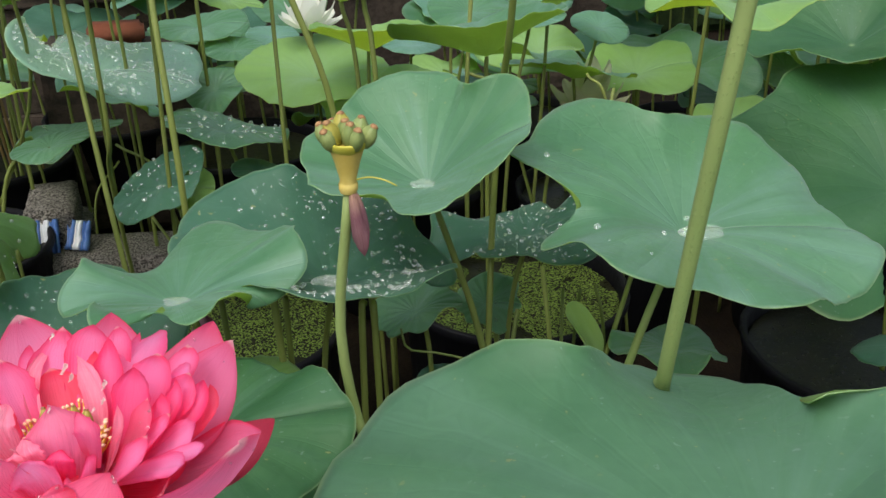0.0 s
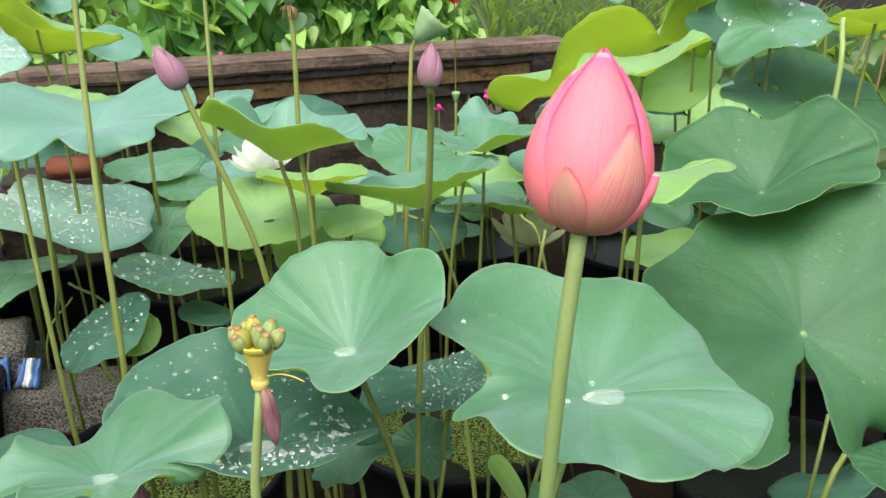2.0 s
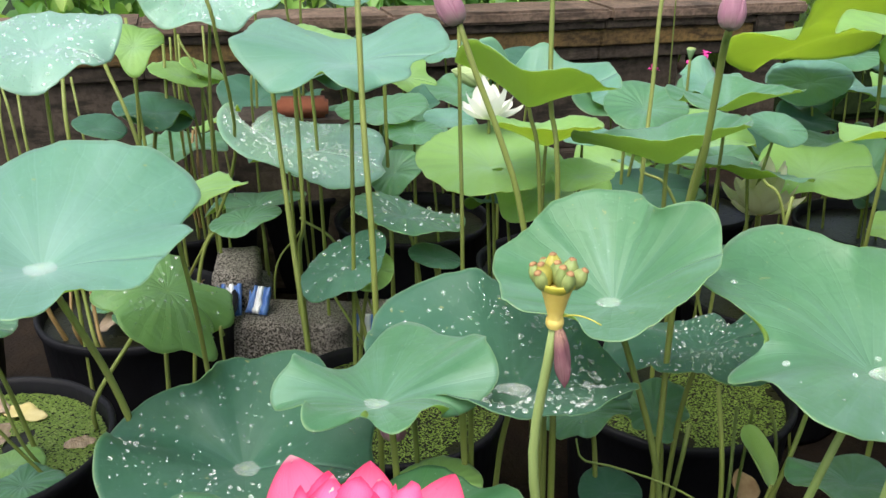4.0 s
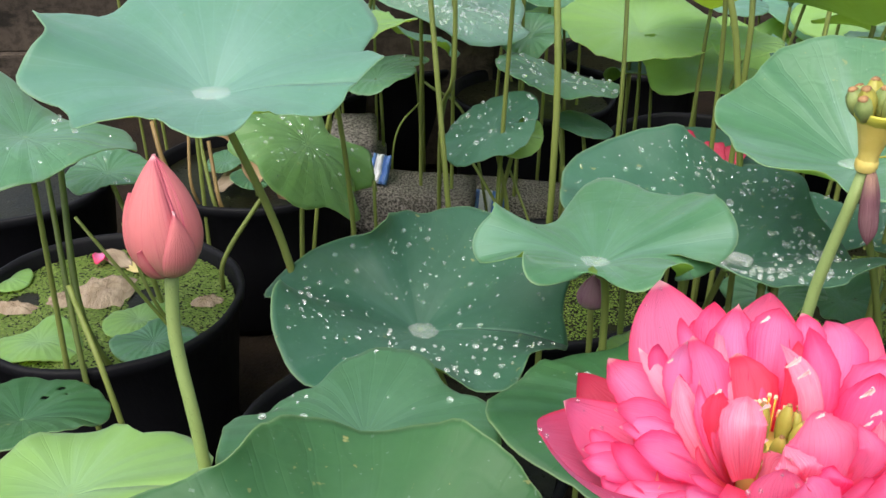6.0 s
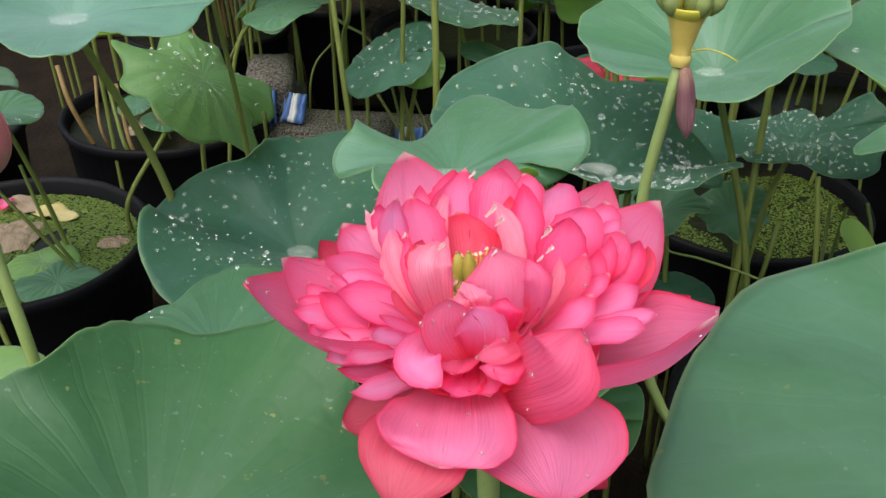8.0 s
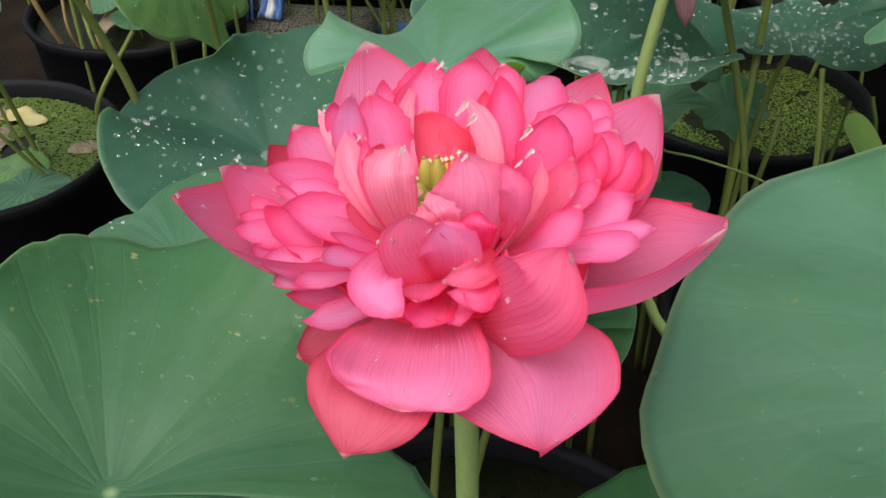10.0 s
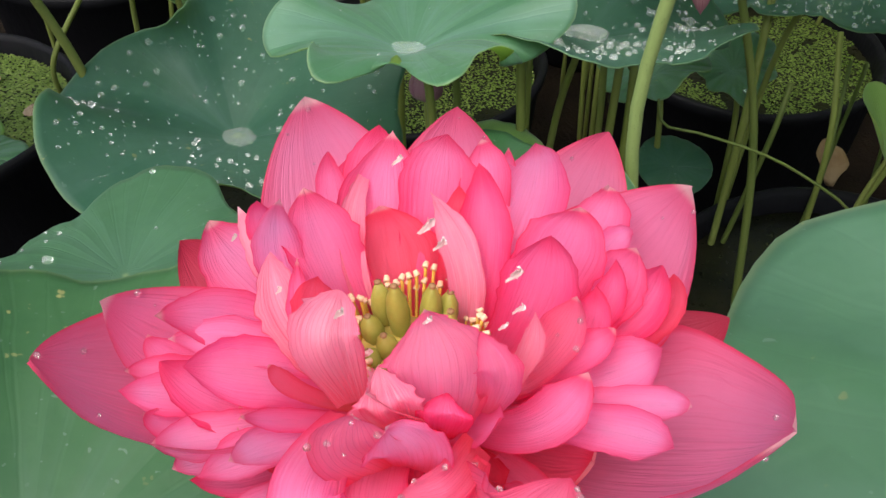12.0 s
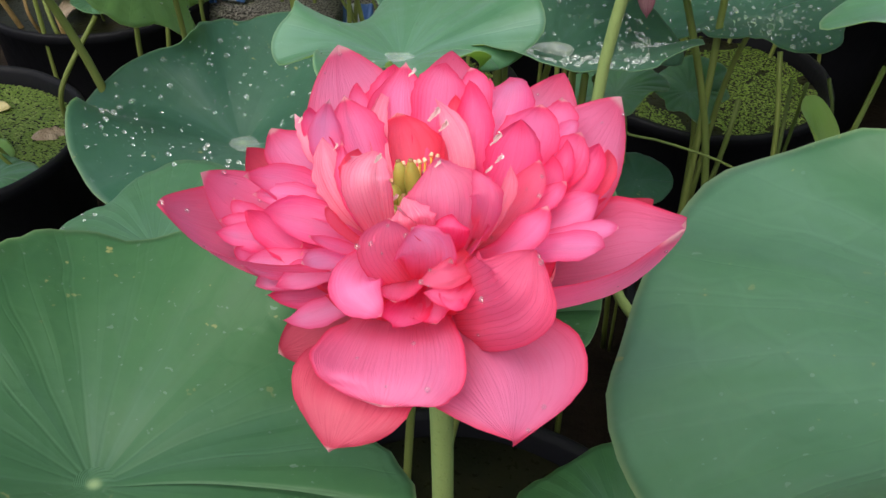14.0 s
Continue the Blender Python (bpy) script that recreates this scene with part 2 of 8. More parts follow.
PINK_VEIN = petal_material("petal_veined", (0.97, 0.150, 0.320), (0.86, 0.040, 0.130), (0.97, 0.115, 0.190), (0.97, 0.290, 0.500), 0.18, 0.62, (1, 0.183, 0.380), 0.40, 0.7, 0.4, 0.42)
PINK_BLEACHED = petal_material("petal_bleached", (0.95, 0.200, 0.370), (0.74, 0.045, 0.140), (0.96, 0.110, 0.210), (0.96, 0.440, 0.580), 0.60, 0.50, (0.97, 0.357, 0.478), 0.5, 0.3, 0.9, 0.55)
PINK_SILK = petal_material("petal_silk", (0.98, 0.190, 0.400), (0.94, 0.060, 0.190), (0.98, 0.130, 0.200), (0.99, 0.420, 0.660), 0.25, 0.72, (1, 0.202, 0.467), 0.40, 0.7, 0.7, 0.25)
PINK_BROAD = petal_material("petal_pink_broad", (0.800, 0.172, 0.345), (0.848, 0.018, 0.094), (0.912, 0.234, 0.456), (0.89, 0.264, 0.505), 0.10, 0.48, (1, 0.178, 0.396), 0.36, 0.65, 0.35, 0.06)
PINK_DARK = petal_material("petal_crimson", (0.62, 0.055, 0.120), (0.50, 0.020, 0.065), (0.64, 0.10, 0.14), (0.70, 0.13, 0.20), 0.5, 0.40, (0.90, 0.07, 0.14))
PINK_WORN = petal_material("petal_worn", (0.96, 0.190, 0.350), (0.84, 0.050, 0.150), (0.95, 0.160, 0.230), (0.97, 0.480, 0.600), 0.60, 0.42, (0.97, 0.425, 0.506), 0.5, 0.25)
BUD_PINK = petal_material("bud_pink", (0.84, 0.175, 0.215), (0.88, 0.115, 0.300), (0.76, 0.30, 0.22), (0.87, 0.27, 0.31), 0.35, 0.34, (0.97, 0.24, 0.30), 0.5, 0.9)
BUD_OUTER = petal_material("bud_outer", (0.74, 0.195, 0.235), (0.56, 0.070, 0.150), (0.66, 0.29, 0.20), (0.56, 0.35, 0.22), 0.60, 0.28, (0.85, 0.25, 0.24), 0.5, 0.9, 0.5)
BUD_CORAL = petal_material("bud_coral", (0.70, 0.205, 0.205), (0.58, 0.105, 0.175), (0.56, 0.30, 0.21), (0.70, 0.24, 0.25), 0.25, 0.26, (0.85, 0.15, 0.16), 0.45, 0.6)
BUD_MAUVE = petal_material("bud_mauve", (0.34, 0.165, 0.225), (0.26, 0.085, 0.165), (0.32, 0.28, 0.22), (0.40, 0.22, 0.27), 0.5, 0.25, (0.6, 0.25, 0.35), 0.45, 0.6)
BUD_GREEN = petal_material("bud_green", (0.34, 0.46, 0.20), (0.30, 0.42, 0.16), (0.26, 0.38, 0.12), (0.44, 0.54, 0.28), 0.4, 0.3, (0.5, 0.65, 0.2), 0.45, 0.5)
WITHER = petal_material("petal_withered", (0.175, 0.066, 0.088), (0.110, 0.028, 0.045), (0.58, 0.36, 0.24), (0.34, 0.19, 0.20), 0.9, 0.2, (0.4, 0.08, 0.12), 0.5, 0.6)
WHITE_PETAL = petal_material("petal_white", (0.84, 0.85, 0.78), (0.82, 0.82, 0.70), (0.72, 0.78, 0.50), (0.86, 0.87, 0.82), 0.3, 0.35, (0.9, 0.92, 0.8), 0.45, 0.5)
CREAM_PETAL = petal_material("petal_cream", (0.78, 0.77, 0.52), (0.72, 0.70, 0.42), (0.60, 0.66, 0.30), (0.82, 0.81, 0.62), 0.3, 0.35, (0.88, 0.86, 0.55), 0.45, 0.5)


def plain(name, a, b, scale, rough, bump=0.3, dist=0.001, spec=0.4, translucent=0.0, metal=0.0, stretch=None):
    g = Graph(name)
    n1, n2 = g.noise(scale, 5.0, 0.6, None, stretch), g.noise(scale * 9, 3.0, 0.6, None, stretch)
    f = g.math("ADD", g.math("MULTIPLY", g.steps(n1, 0.3, 0.7), 0.7), g.math("MULTIPLY", n2, 0.3))
    return g.finish(g.mix(f, a, b), g.math("ADD", g.math("MULTIPLY", n2, 0.2), rough - 0.1), g.bump(g.math("ADD", n1, g.math("MULTIPLY", n2, 0.5)), bump, dist), spec, metal, translucent)


def water_material(name, clear_share):
    g = Graph(name)
    b = g.bsdf
    # the white that is not transmitted stands in for bright sky reflections
    b.inputs["Base Color"].default_value = (0.97, 0.98, 0.98, 1)
    b.inputs["Roughness"].default_value, b.inputs["IOR"].default_value = 0.02, 1.38
    b.inputs["Transmission Weight"].default_value = clear_share
    return g.mat


WATER = water_material("clear_water", 0.88)
DROPS = water_material("water_beads", 0.90)
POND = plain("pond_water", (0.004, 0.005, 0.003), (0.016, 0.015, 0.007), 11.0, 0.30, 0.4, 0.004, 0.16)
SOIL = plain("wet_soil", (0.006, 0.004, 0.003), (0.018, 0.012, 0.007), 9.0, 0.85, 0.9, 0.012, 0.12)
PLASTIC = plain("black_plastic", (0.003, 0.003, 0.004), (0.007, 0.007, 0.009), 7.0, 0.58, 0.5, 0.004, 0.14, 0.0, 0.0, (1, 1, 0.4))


def masonry(name, a, b, stain, streak, scale, cut=0.5):
    """Old plastered stone: two tones, dark growth in patches and run-down streaks."""
    g = Graph(name)
    n1, n2 = g.noise(scale, 6.0, 0.65), g.noise(scale * 12, 4.0, 0.65)
    run = g.noise(scale * 1.6, 5.0, 0.65, None, (0.8, 0.8, 2.6))
    col = g.mix(g.steps(n1, 0.3, 0.7), a, b)
    col = g.mix(g.math("MULTIPLY", g.steps(n2, 0.4, 0.65), 0.5), col, stain)
    col = g.mix(g.math("MULTIPLY", g.steps(run, cut, cut + 0.14), streak), col, stain)
    return g.finish(col, 0.9, g.bump(g.math("ADD", n1, g.math("MULTIPLY", n2, 0.8)), 0.7, 0.006), 0.2)


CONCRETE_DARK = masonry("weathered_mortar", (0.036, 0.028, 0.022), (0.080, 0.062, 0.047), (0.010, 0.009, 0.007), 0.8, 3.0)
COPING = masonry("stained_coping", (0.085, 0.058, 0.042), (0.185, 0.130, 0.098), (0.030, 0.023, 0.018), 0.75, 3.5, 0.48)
OCHRE = masonry("stained_moulding", (0.085, 0.056, 0.026), (0.190, 0.120, 0.044), (0.020, 0.015, 0.011), 0.85, 4.0, 0.50)
RUST_BRICK = plain("red_brick", (0.16, 0.050, 0.028), (0.26, 0.090, 0.050), 14.0, 0.85, 0.8, 0.004, 0.2)
DRY_LEAF = plain("dry_leaf", (0.22, 0.13, 0.06), (0.42, 0.30, 0.17), 12.0, 0.75, 0.6, 0.003, 0.2, 0.15)
STRAW = plain("rotted_leaf", (0.20, 0.145, 0.095), (0.34, 0.27, 0.20), 16.0, 0.85, 0.9, 0.004, 0.2, 0.0, 0.0, (4, 1, 1))
YELLOWED = plain("yellowed_leaf", (0.44, 0.36, 0.13), (0.58, 0.50, 0.26), 12.0, 0.65, 0.5, 0.003, 0.3, 0.1)
CARPEL = plain("carpel_green", (0.15, 0.21, 0.060), (0.31, 0.36, 0.130), 60.0, 0.45, 0.4, 0.0006, 0.4)
CARPEL_TIP = plain("carpel_tip", (0.19, 0.095, 0.040), (0.38, 0.22, 0.095), 90.0, 0.5, 0.4, 0.0005, 0.3)
CARPEL_LIME = plain("carpel_lime", (0.26, 0.24, 0.030), (0.42, 0.38, 0.085), 60.0, 0.45, 0.4, 0.0006, 0.4)
CUP_YELLOW = plain("receptacle_yellow", (0.64, 0.48, 0.100), (0.76, 0.62, 0.19), 40.0, 0.5, 0.4, 0.0008, 0.4, 0.15)
CUP_RIM = plain("receptacle_rim", (0.50, 0.46, 0.05), (0.62, 0.58, 0.10), 60.0, 0.45, 0.4, 0.0006, 0.4, 0.1)
POD_GREEN = plain("seedpod_green", (0.17, 0.29, 0.13), (0.27, 0.40, 0.21), 30.0, 0.55, 0.5, 0.001, 0.3, 0.1, 0.0, (1, 1, 0.2))
STAMEN = plain("stamen_yellow", (0.80, 0.42, 0.05), (0.88, 0.60, 0.12), 60.0, 0.55, 0.2, 0.0005, 0.3, 0.2)
ANTHER = plain("anther_cream", (0.80, 0.46, 0.27), (0.86, 0.62, 0.42), 60.0, 0.55, 0.2, 0.0005, 0.3)
WHITE_TIP = plain("whitened_tip", (0.86, 0.58, 0.56), (0.92, 0.84, 0.80), 60.0, 0.6, 0.5, 0.0008, 0.3, 0.2)
PACK_BLUE = plain("blue_wrapper", (0.045, 0.125, 0.38), (0.10, 0.20, 0.46), 20.0, 0.35, 0.4, 0.003, 0.5)
PACK_WHITE = plain("white_wrapper", (0.55, 0.58, 0.60), (0.70, 0.72, 0.74), 20.0, 0.35, 0.4, 0.003, 0.5)
PALE_STONE = plain("pale_rubble", (0.42, 0.33, 0.27), (0.60, 0.52, 0.46), 8.0, 0.85, 0.6, 0.004, 0.2)
RED_BLOOM = plain("red_bloom", (0.72, 0.035, 0.020), (0.82, 0.10, 0.05), 50.0, 0.5, 0.4, 0.001, 0.3, 0.2)
MAGENTA = plain("magenta_bloom", (0.55, 0.030, 0.22), (0.70, 0.08, 0.36), 50.0, 0.5, 0.4, 0.001, 0.3, 0.2)


def pumice():
    g = Graph("porous_block")
    grain = g.noise(190.0, 3.0, 0.75)
    pit = g.steps(grain, 0.40, 0.58)
    n = g.noise(9.0, 4.0)
    col = g.mix(pit, (0.045, 0.041, 0.036), (0.420, 0.385, 0.340))
    col = g.mix(g.math("MULTIPLY", g.steps(n, 0.35, 0.7), 0.35), col, (0.150, 0.135, 0.115))
    return g.finish(col, 0.92, g.bump(g.math("ADD", pit, n), 1.0, 0.006), 0.2)


BLOCK = pumice()


def foliage(name, a, b, c, rough=0.42):
    g = Graph(name)
    r = g.island()
    col = g.mix(g.steps(r, 0.0, 0.65), a, b)
    col = g.mix(g.steps(r, 0.72, 0.98), col, c)
    col = g.mix(g.math("MULTIPLY", g.noise(60.0, 3.0), 0.3), col, b)
    return g.finish(col, rough, g.bump(g.noise(120.0, 2.0), 0.3, 0.001), 0.4, 0.0, 0.35, (0.42, 0.66, 0.08))


# near-black colour puts the deep shade behind leaves and grass into the earth
SHADED_UNDERGROWTH = plain("shaded_undergrowth", (0.008, 0.016, 0.006), (0.030, 0.050, 0.016), 14.0, 0.9, 0.8, 0.03, 0.1)
HEDGE = foliage("hedge_leaves", (0.022, 0.080, 0.022), (0.090, 0.225, 0.058), (0.34, 0.55, 0.13), 0.34)
HEDGE_LIME = foliage("hedge_lime_leaves", (0.080, 0.200, 0.034), (0.190, 0.350, 0.070), (0.38, 0.52, 0.15))
# hedge leaf tones darkened so that the shade is already in the colour
HEDGE_DARK = foliage("shade_toned_leaves", (0.014, 0.040, 0.012), (0.035, 0.085, 0.024), (0.08, 0.15, 0.04))
# blade tones are darkened to hold the shade behind the wall
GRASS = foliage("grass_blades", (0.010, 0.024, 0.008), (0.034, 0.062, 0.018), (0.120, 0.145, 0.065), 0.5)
DUCKWEED = foliage("duckweed", (0.072, 0.125, 0.024), (0.160, 0.230, 0.052), (0.32, 0.38, 0.12), 0.5)


# ---- building helpers ----
POTS = [(-1.205, 1.345), (0.155, 1.80), (-0.45, 1.64), (-1.19, 1.98), (-0.56, 1.09), (-0.20, 0.60), (0.24, 1.12), (0.84, 1.55), (-0.77, 0.60), (0.33, 0.42), (-1.36, 2.62), (-0.12, 2.45), (0.45, 2.36), (1.02, 2.22), (-0.62, 2.75), (0.25, 3.05), (0.85, 2.95), (-1.10, 3.05), (1.45, 2.80), (-1.72, 1.75), (-0.35, 3.25), (1.45, 1.85), (-1.65, 0.95)]


def mesh_from(name, verts, faces, material, uvs=None, smooth=True):
    me = bpy.data.meshes.new(name)
    me.from_pydata([tuple(map(float, v)) for v in verts], [], faces)
    if uvs is not None:
        lay = me.uv_layers.new(name="UVMap")
        idx = np.empty(len(me.loops), dtype=np.int32)
        me.loops.foreach_get("vertex_index", idx)
        lay.data.foreach_set("uv", np.asarray(uvs, dtype=np.float32)[idx].ravel())
    me.polygons.foreach_set("use_smooth", [smooth] * len(me.polygons))
    for m in material if isinstance(material, (list, tuple)) else [material]:
        me.materials.append(m)
    me.update()
    return me


def mesh_part(name, me, parent, label="", m=None):
    ob = new(name, me)
    ob.parent = parent
    if m is not None:
        ob.matrix_local = m
    return tagged(ob, label)


def part(name, bm, material, parent, label="", smooth=True, m=None):
    me = bpy.data.meshes.new(name)
    bm.to_mesh(me)
    bm.free()
    me.polygons.foreach_set("use_smooth", [smooth] * len(me.polygons))
    me.materials.append(material)
    return mesh_part(name, me, parent, label, m)


def thing(name, place, label, category, group="", kind=""):
    ob = new(name)
    ob.empty_display_size = 0.02
    ob.location = place
    return tagged(ob, label, category, group, kind)


def curve_points(pts, n):
    """A smooth line through the points."""
    p = [Vector(q) for q in pts]
    p = [2 * p[0] - p[1]] + p + [2 * p[-1] - p[-2]]
    out = []
    spans = len(p) - 3
    for i in range(n + 1):
        x = min(i / n * spans, spans - 1e-6)
        k = int(x)
        t = x - k
        a, b, c, d = p[k:k + 4]
        out.append(0.5 * ((2 * b) + (c - a) * t + (2 * a - 5 * b + 4 * c - d) * t * t + (3 * b - 3 * c + d - a) * t ** 3))
    return out


def tube_mesh(name, pts, r0, r1, material, n=18, sides=9):
    line = curve_points(pts, n)
    verts, faces = [], []
    side = Vector((1, 0, 0))
    for i, q in enumerate(line):
        d = (line[min(i + 1, n)] - line[max(i - 1, 0)]).normalized()
        side = (side - d * side.dot(d)).normalized()
        up = d.cross(side)
        r = r0 + (r1 - r0) * i / n
        for k in range(sides):
            a = 2 * math.pi * k / sides
            verts.append(q + side * (r * math.cos(a)) + up * (r * math.sin(a)))
    for i in range(n):
        for k in range(sides):
            k2 = (k + 1) % sides
            faces.append((i * sides + k, i * sides + k2, (i + 1) * sides + k2, (i + 1) * sides + k))
    faces.append(tuple(range(sides - 1, -1, -1)))
    faces.append(tuple(n * sides + k for k in range(sides)))
    return mesh_from(name, verts, faces, material)


def stem_part(parent, pts, r0, r1, material=None, n=18):
    """A stem down to the water of the pot below it, or to the soil."""
    o = Vector(parent.location)
    pts = [Vector(q) for q in pts]
    if abs(pts[-1].z - 0.33) < 0.004:
        q = pts[-1]
        pts[-1] = Vector((q.x, q.y, 0.30)) if any(math.hypot(q.x - x, q.y - y) < 0.225 for x, y in POTS) else Vector((q.x, q.y, 0.0))
    return mesh_part("stem", tube_mesh("stem", [Vector(q) - o for q in pts], r0, r1, material or STEM, n), parent)


def lathe_mesh(name, profile, material, sides=40, wob=0.0, freq=7, seed=0.0):
    verts, faces = [], []
    for j, (r, z) in enumerate(profile):
        for k in range(sides):
            a = 2 * math.pi * k / sides
            rr = r * (1 + wob * math.sin(freq * a + seed + z * 9) + wob * 0.6 * math.sin((freq * 2 + 1) * a + seed * 2 - z * 14))
            verts.append((rr * math.cos(a), rr * math.sin(a), z))
    for j in range(len(profile) - 1):
        for k in range(sides):
            k2 = (k + 1) % sides
            faces.append((j * sides + k, j * sides + k2, (j + 1) * sides + k2, (j + 1) * sides + k))
    return mesh_from(name, verts, faces, material)


def tilt_matrix(tx, ty):
    n = Vector((tx, ty, 1)).normalized()
    x = (Vector((1, 0, 0)) - n * n.x).normalized()
    y = n.cross(x)
    return Matrix((x, y, n)).transposed()


class Shape:
    """The form of one lotus leaf: its reach and its height round the rim as slow waves."""

    def __init__(self, radius, tilt, cup, reach, wave, seed):
        self.r, self.cup, self.reach, self.wave, self.seed = radius, cup, reach, wave, seed
        self.m = tilt_matrix(*tilt)

    def local(self, s, a):
        reach = sum((self.reach[2 * i] * math.cos((i + 1) * a) + self.reach[2 * i + 1] * math.sin((i + 1) * a)) * s ** (1.3 + 0.45 * i) for i in range(len(self.reach) // 2))
        h = sum((self.wave[2 * i] * math.cos((i + 2) * a) + self.wave[2 * i + 1] * math.sin((i + 2) * a)) * s ** (2.0 + 0.3 * i) for i in range(len(self.wave) // 2))
        ring = Vector((math.cos(a), math.sin(a), self.seed))
        frill = noise.noise(ring * 3.7) + 0.6 * noise.noise(ring * 8.1)
        q = 1 + reach + 0.020 * s ** 6 * frill
        z = self.cup * s ** 1.6 + h + 0.13 * (1 - math.exp(-((s / 0.30) ** 1.5)) - s ** 1.6)
        z += 0.040 * s ** 5 * noise.noise(Vector((4.6 * ring.x, 4.6 * ring.y, self.seed + 9)))
        z += 0.020 * s ** 7 * noise.noise(Vector((10.5 * ring.x, 10.5 * ring.y, self.seed + 21)))
        pleat = abs(math.sin(10.5 * a)) * (0.75 + 0.5 * noise.noise(ring * 2.3))
        z += 0.010 * pleat * s ** 1.5 * (1.08 - s) + 0.030 * noise.noise(Vector((1.9 * ring.x, 1.9 * ring.y, self.seed + 4))) * s * (1.15 - s) * 2
        z += 0.034 * noise.noise(Vector((2.4 * s * ring.x + self.seed, 2.4 * s * ring.y, 0))) * s * (1.15 - s) * 2
        z -= 0.035 * s ** 3
        return Vector((self.r * q * s * math.cos(a), self.r * q * s * math.sin(a), self.r * z))

    def point(self, s, a):
        return self.m @ self.local(s, a)

    def normal(self, s, a):
        p = self.point(s, a)
        return (self.point(s + 0.02, a) - p).cross(self.point(s, a + 0.03) - p).normalized()


LEAF_LABELS = {
    "green": "blue-green round lotus leaf with a wavy rim",
    "deep": "deep green broad lotus leaf with a wavy rim",
    "wet": "pale wet lotus leaf covered with fine water drops",
    "fresh": "fresh green lotus leaf with pale veins",
    "mid": "broad green lotus leaf with soft veins",
    "dark": "dark green lotus leaf speckled with water drops",
    "yellow": "yellow-green lotus leaf with a pale underside",
    "blue": "pale blue-green lotus leaf with a wavy rim",
}
leaf_count = [0]


def lotus_leaf(tone, place, radius, tilt, cup, reach, wave, foot=(), thick=0.005, label="", stem=None, slit=None, holes=(), fine=False):
    """A round leaf on its stem. foot: the points that the stem passes on its way down."""
    leaf_count[0] += 1
    shape = Shape(radius, tilt, cup, reach, wave, leaf_count[0] * 1.7)
    ob = thing("lotus_leaf", place, label or LEAF_LABELS[tone], "lotus leaf", "lotus leaves")
    segs, rings = (150, 40) if slit else (120, 26) if fine else (84, 16) if radius > 0.11 else (60, 11)
    verts, uvs, faces = [Vector((0, 0, 0)) + shape.local(0.0, 0.0)], [(0.0, 0.0)], []
    levels = [(i / rings) ** 0.85 for i in range(1, rings + 1)]
    for s in levels:
        first, last = 0.0, 2 * math.pi
        if slit:
            split = min(1.0, max(0.0, (s - 0.20) / 0.12))
            tear = 0.018 * noise.noise(Vector((s * 9, 3, 0))) + 0.010 * noise.noise(Vector((s * 27, 5, 0)))
            tear2 = 0.018 * noise.noise(Vector((s * 9, 13, 0))) + 0.010 * noise.noise(Vector((s * 27, 15, 0)))
            first = slit + (0.008 if s > 0.09 else 0.0) + split * (0.10 + 0.17 * s + tear)
            last = slit + 2 * math.pi - (0.008 if s > 0.09 else 0.0) - split * (0.23 - 0.10 * s + tear2)
        for k in range(segs + 1):
            a = first + (last - first) * k / segs
            verts.append(shape.local(s, a))
            uvs.append((a / (2 * math.pi), s))
    w = segs + 1

    def open_at(s, k):
        a = 2 * math.pi * (k + 0.5) / segs
        for hs, ha, hr in holes:
            d = (a - ha + math.pi) % (2 * math.pi) - math.pi
            if math.hypot(s - hs, d * hs) < hr:
                return True
        return False

    for k in range(segs):
        faces.append((0, 1 + k, 2 + k))
    for i in range(rings - 1):
        for k in range(segs):
            if not open_at((levels[i] + levels[i + 1]) / 2, k):
                a = 1 + i * w + k
                faces.append((a, a + w, a + w + 1, a + 1))
    me = mesh_from("blade", verts, faces, [TOP[tone], UNDER], uvs)
    blade = mesh_part("blade", me, ob, "", shape.m.to_4x4())
    so = blade.modifiers.new("thickness", "SOLIDIFY")
    so.thickness, so.offset, so.material_offset, so.material_offset_rim = 0.0011, -1.0, 1, 0
    if foot:
        top = Vector(place) + shape.m @ Vector((0, 0, -0.001))
        stem_part(ob, [top, *foot], thick * 0.8, thick, stem)
    ob_shapes[ob.name] = (Vector(place), shape)
    return ob


ob_shapes = {}
ICO = bmesh.new()
bmesh.ops.create_icosphere(ICO, subdivisions=2, radius=1.0)
ICO_V = np.array([v.co[:] for v in ICO.verts])
ICO_F = [tuple(v.index for v in f.verts) for f in ICO.faces]
ICO.free()


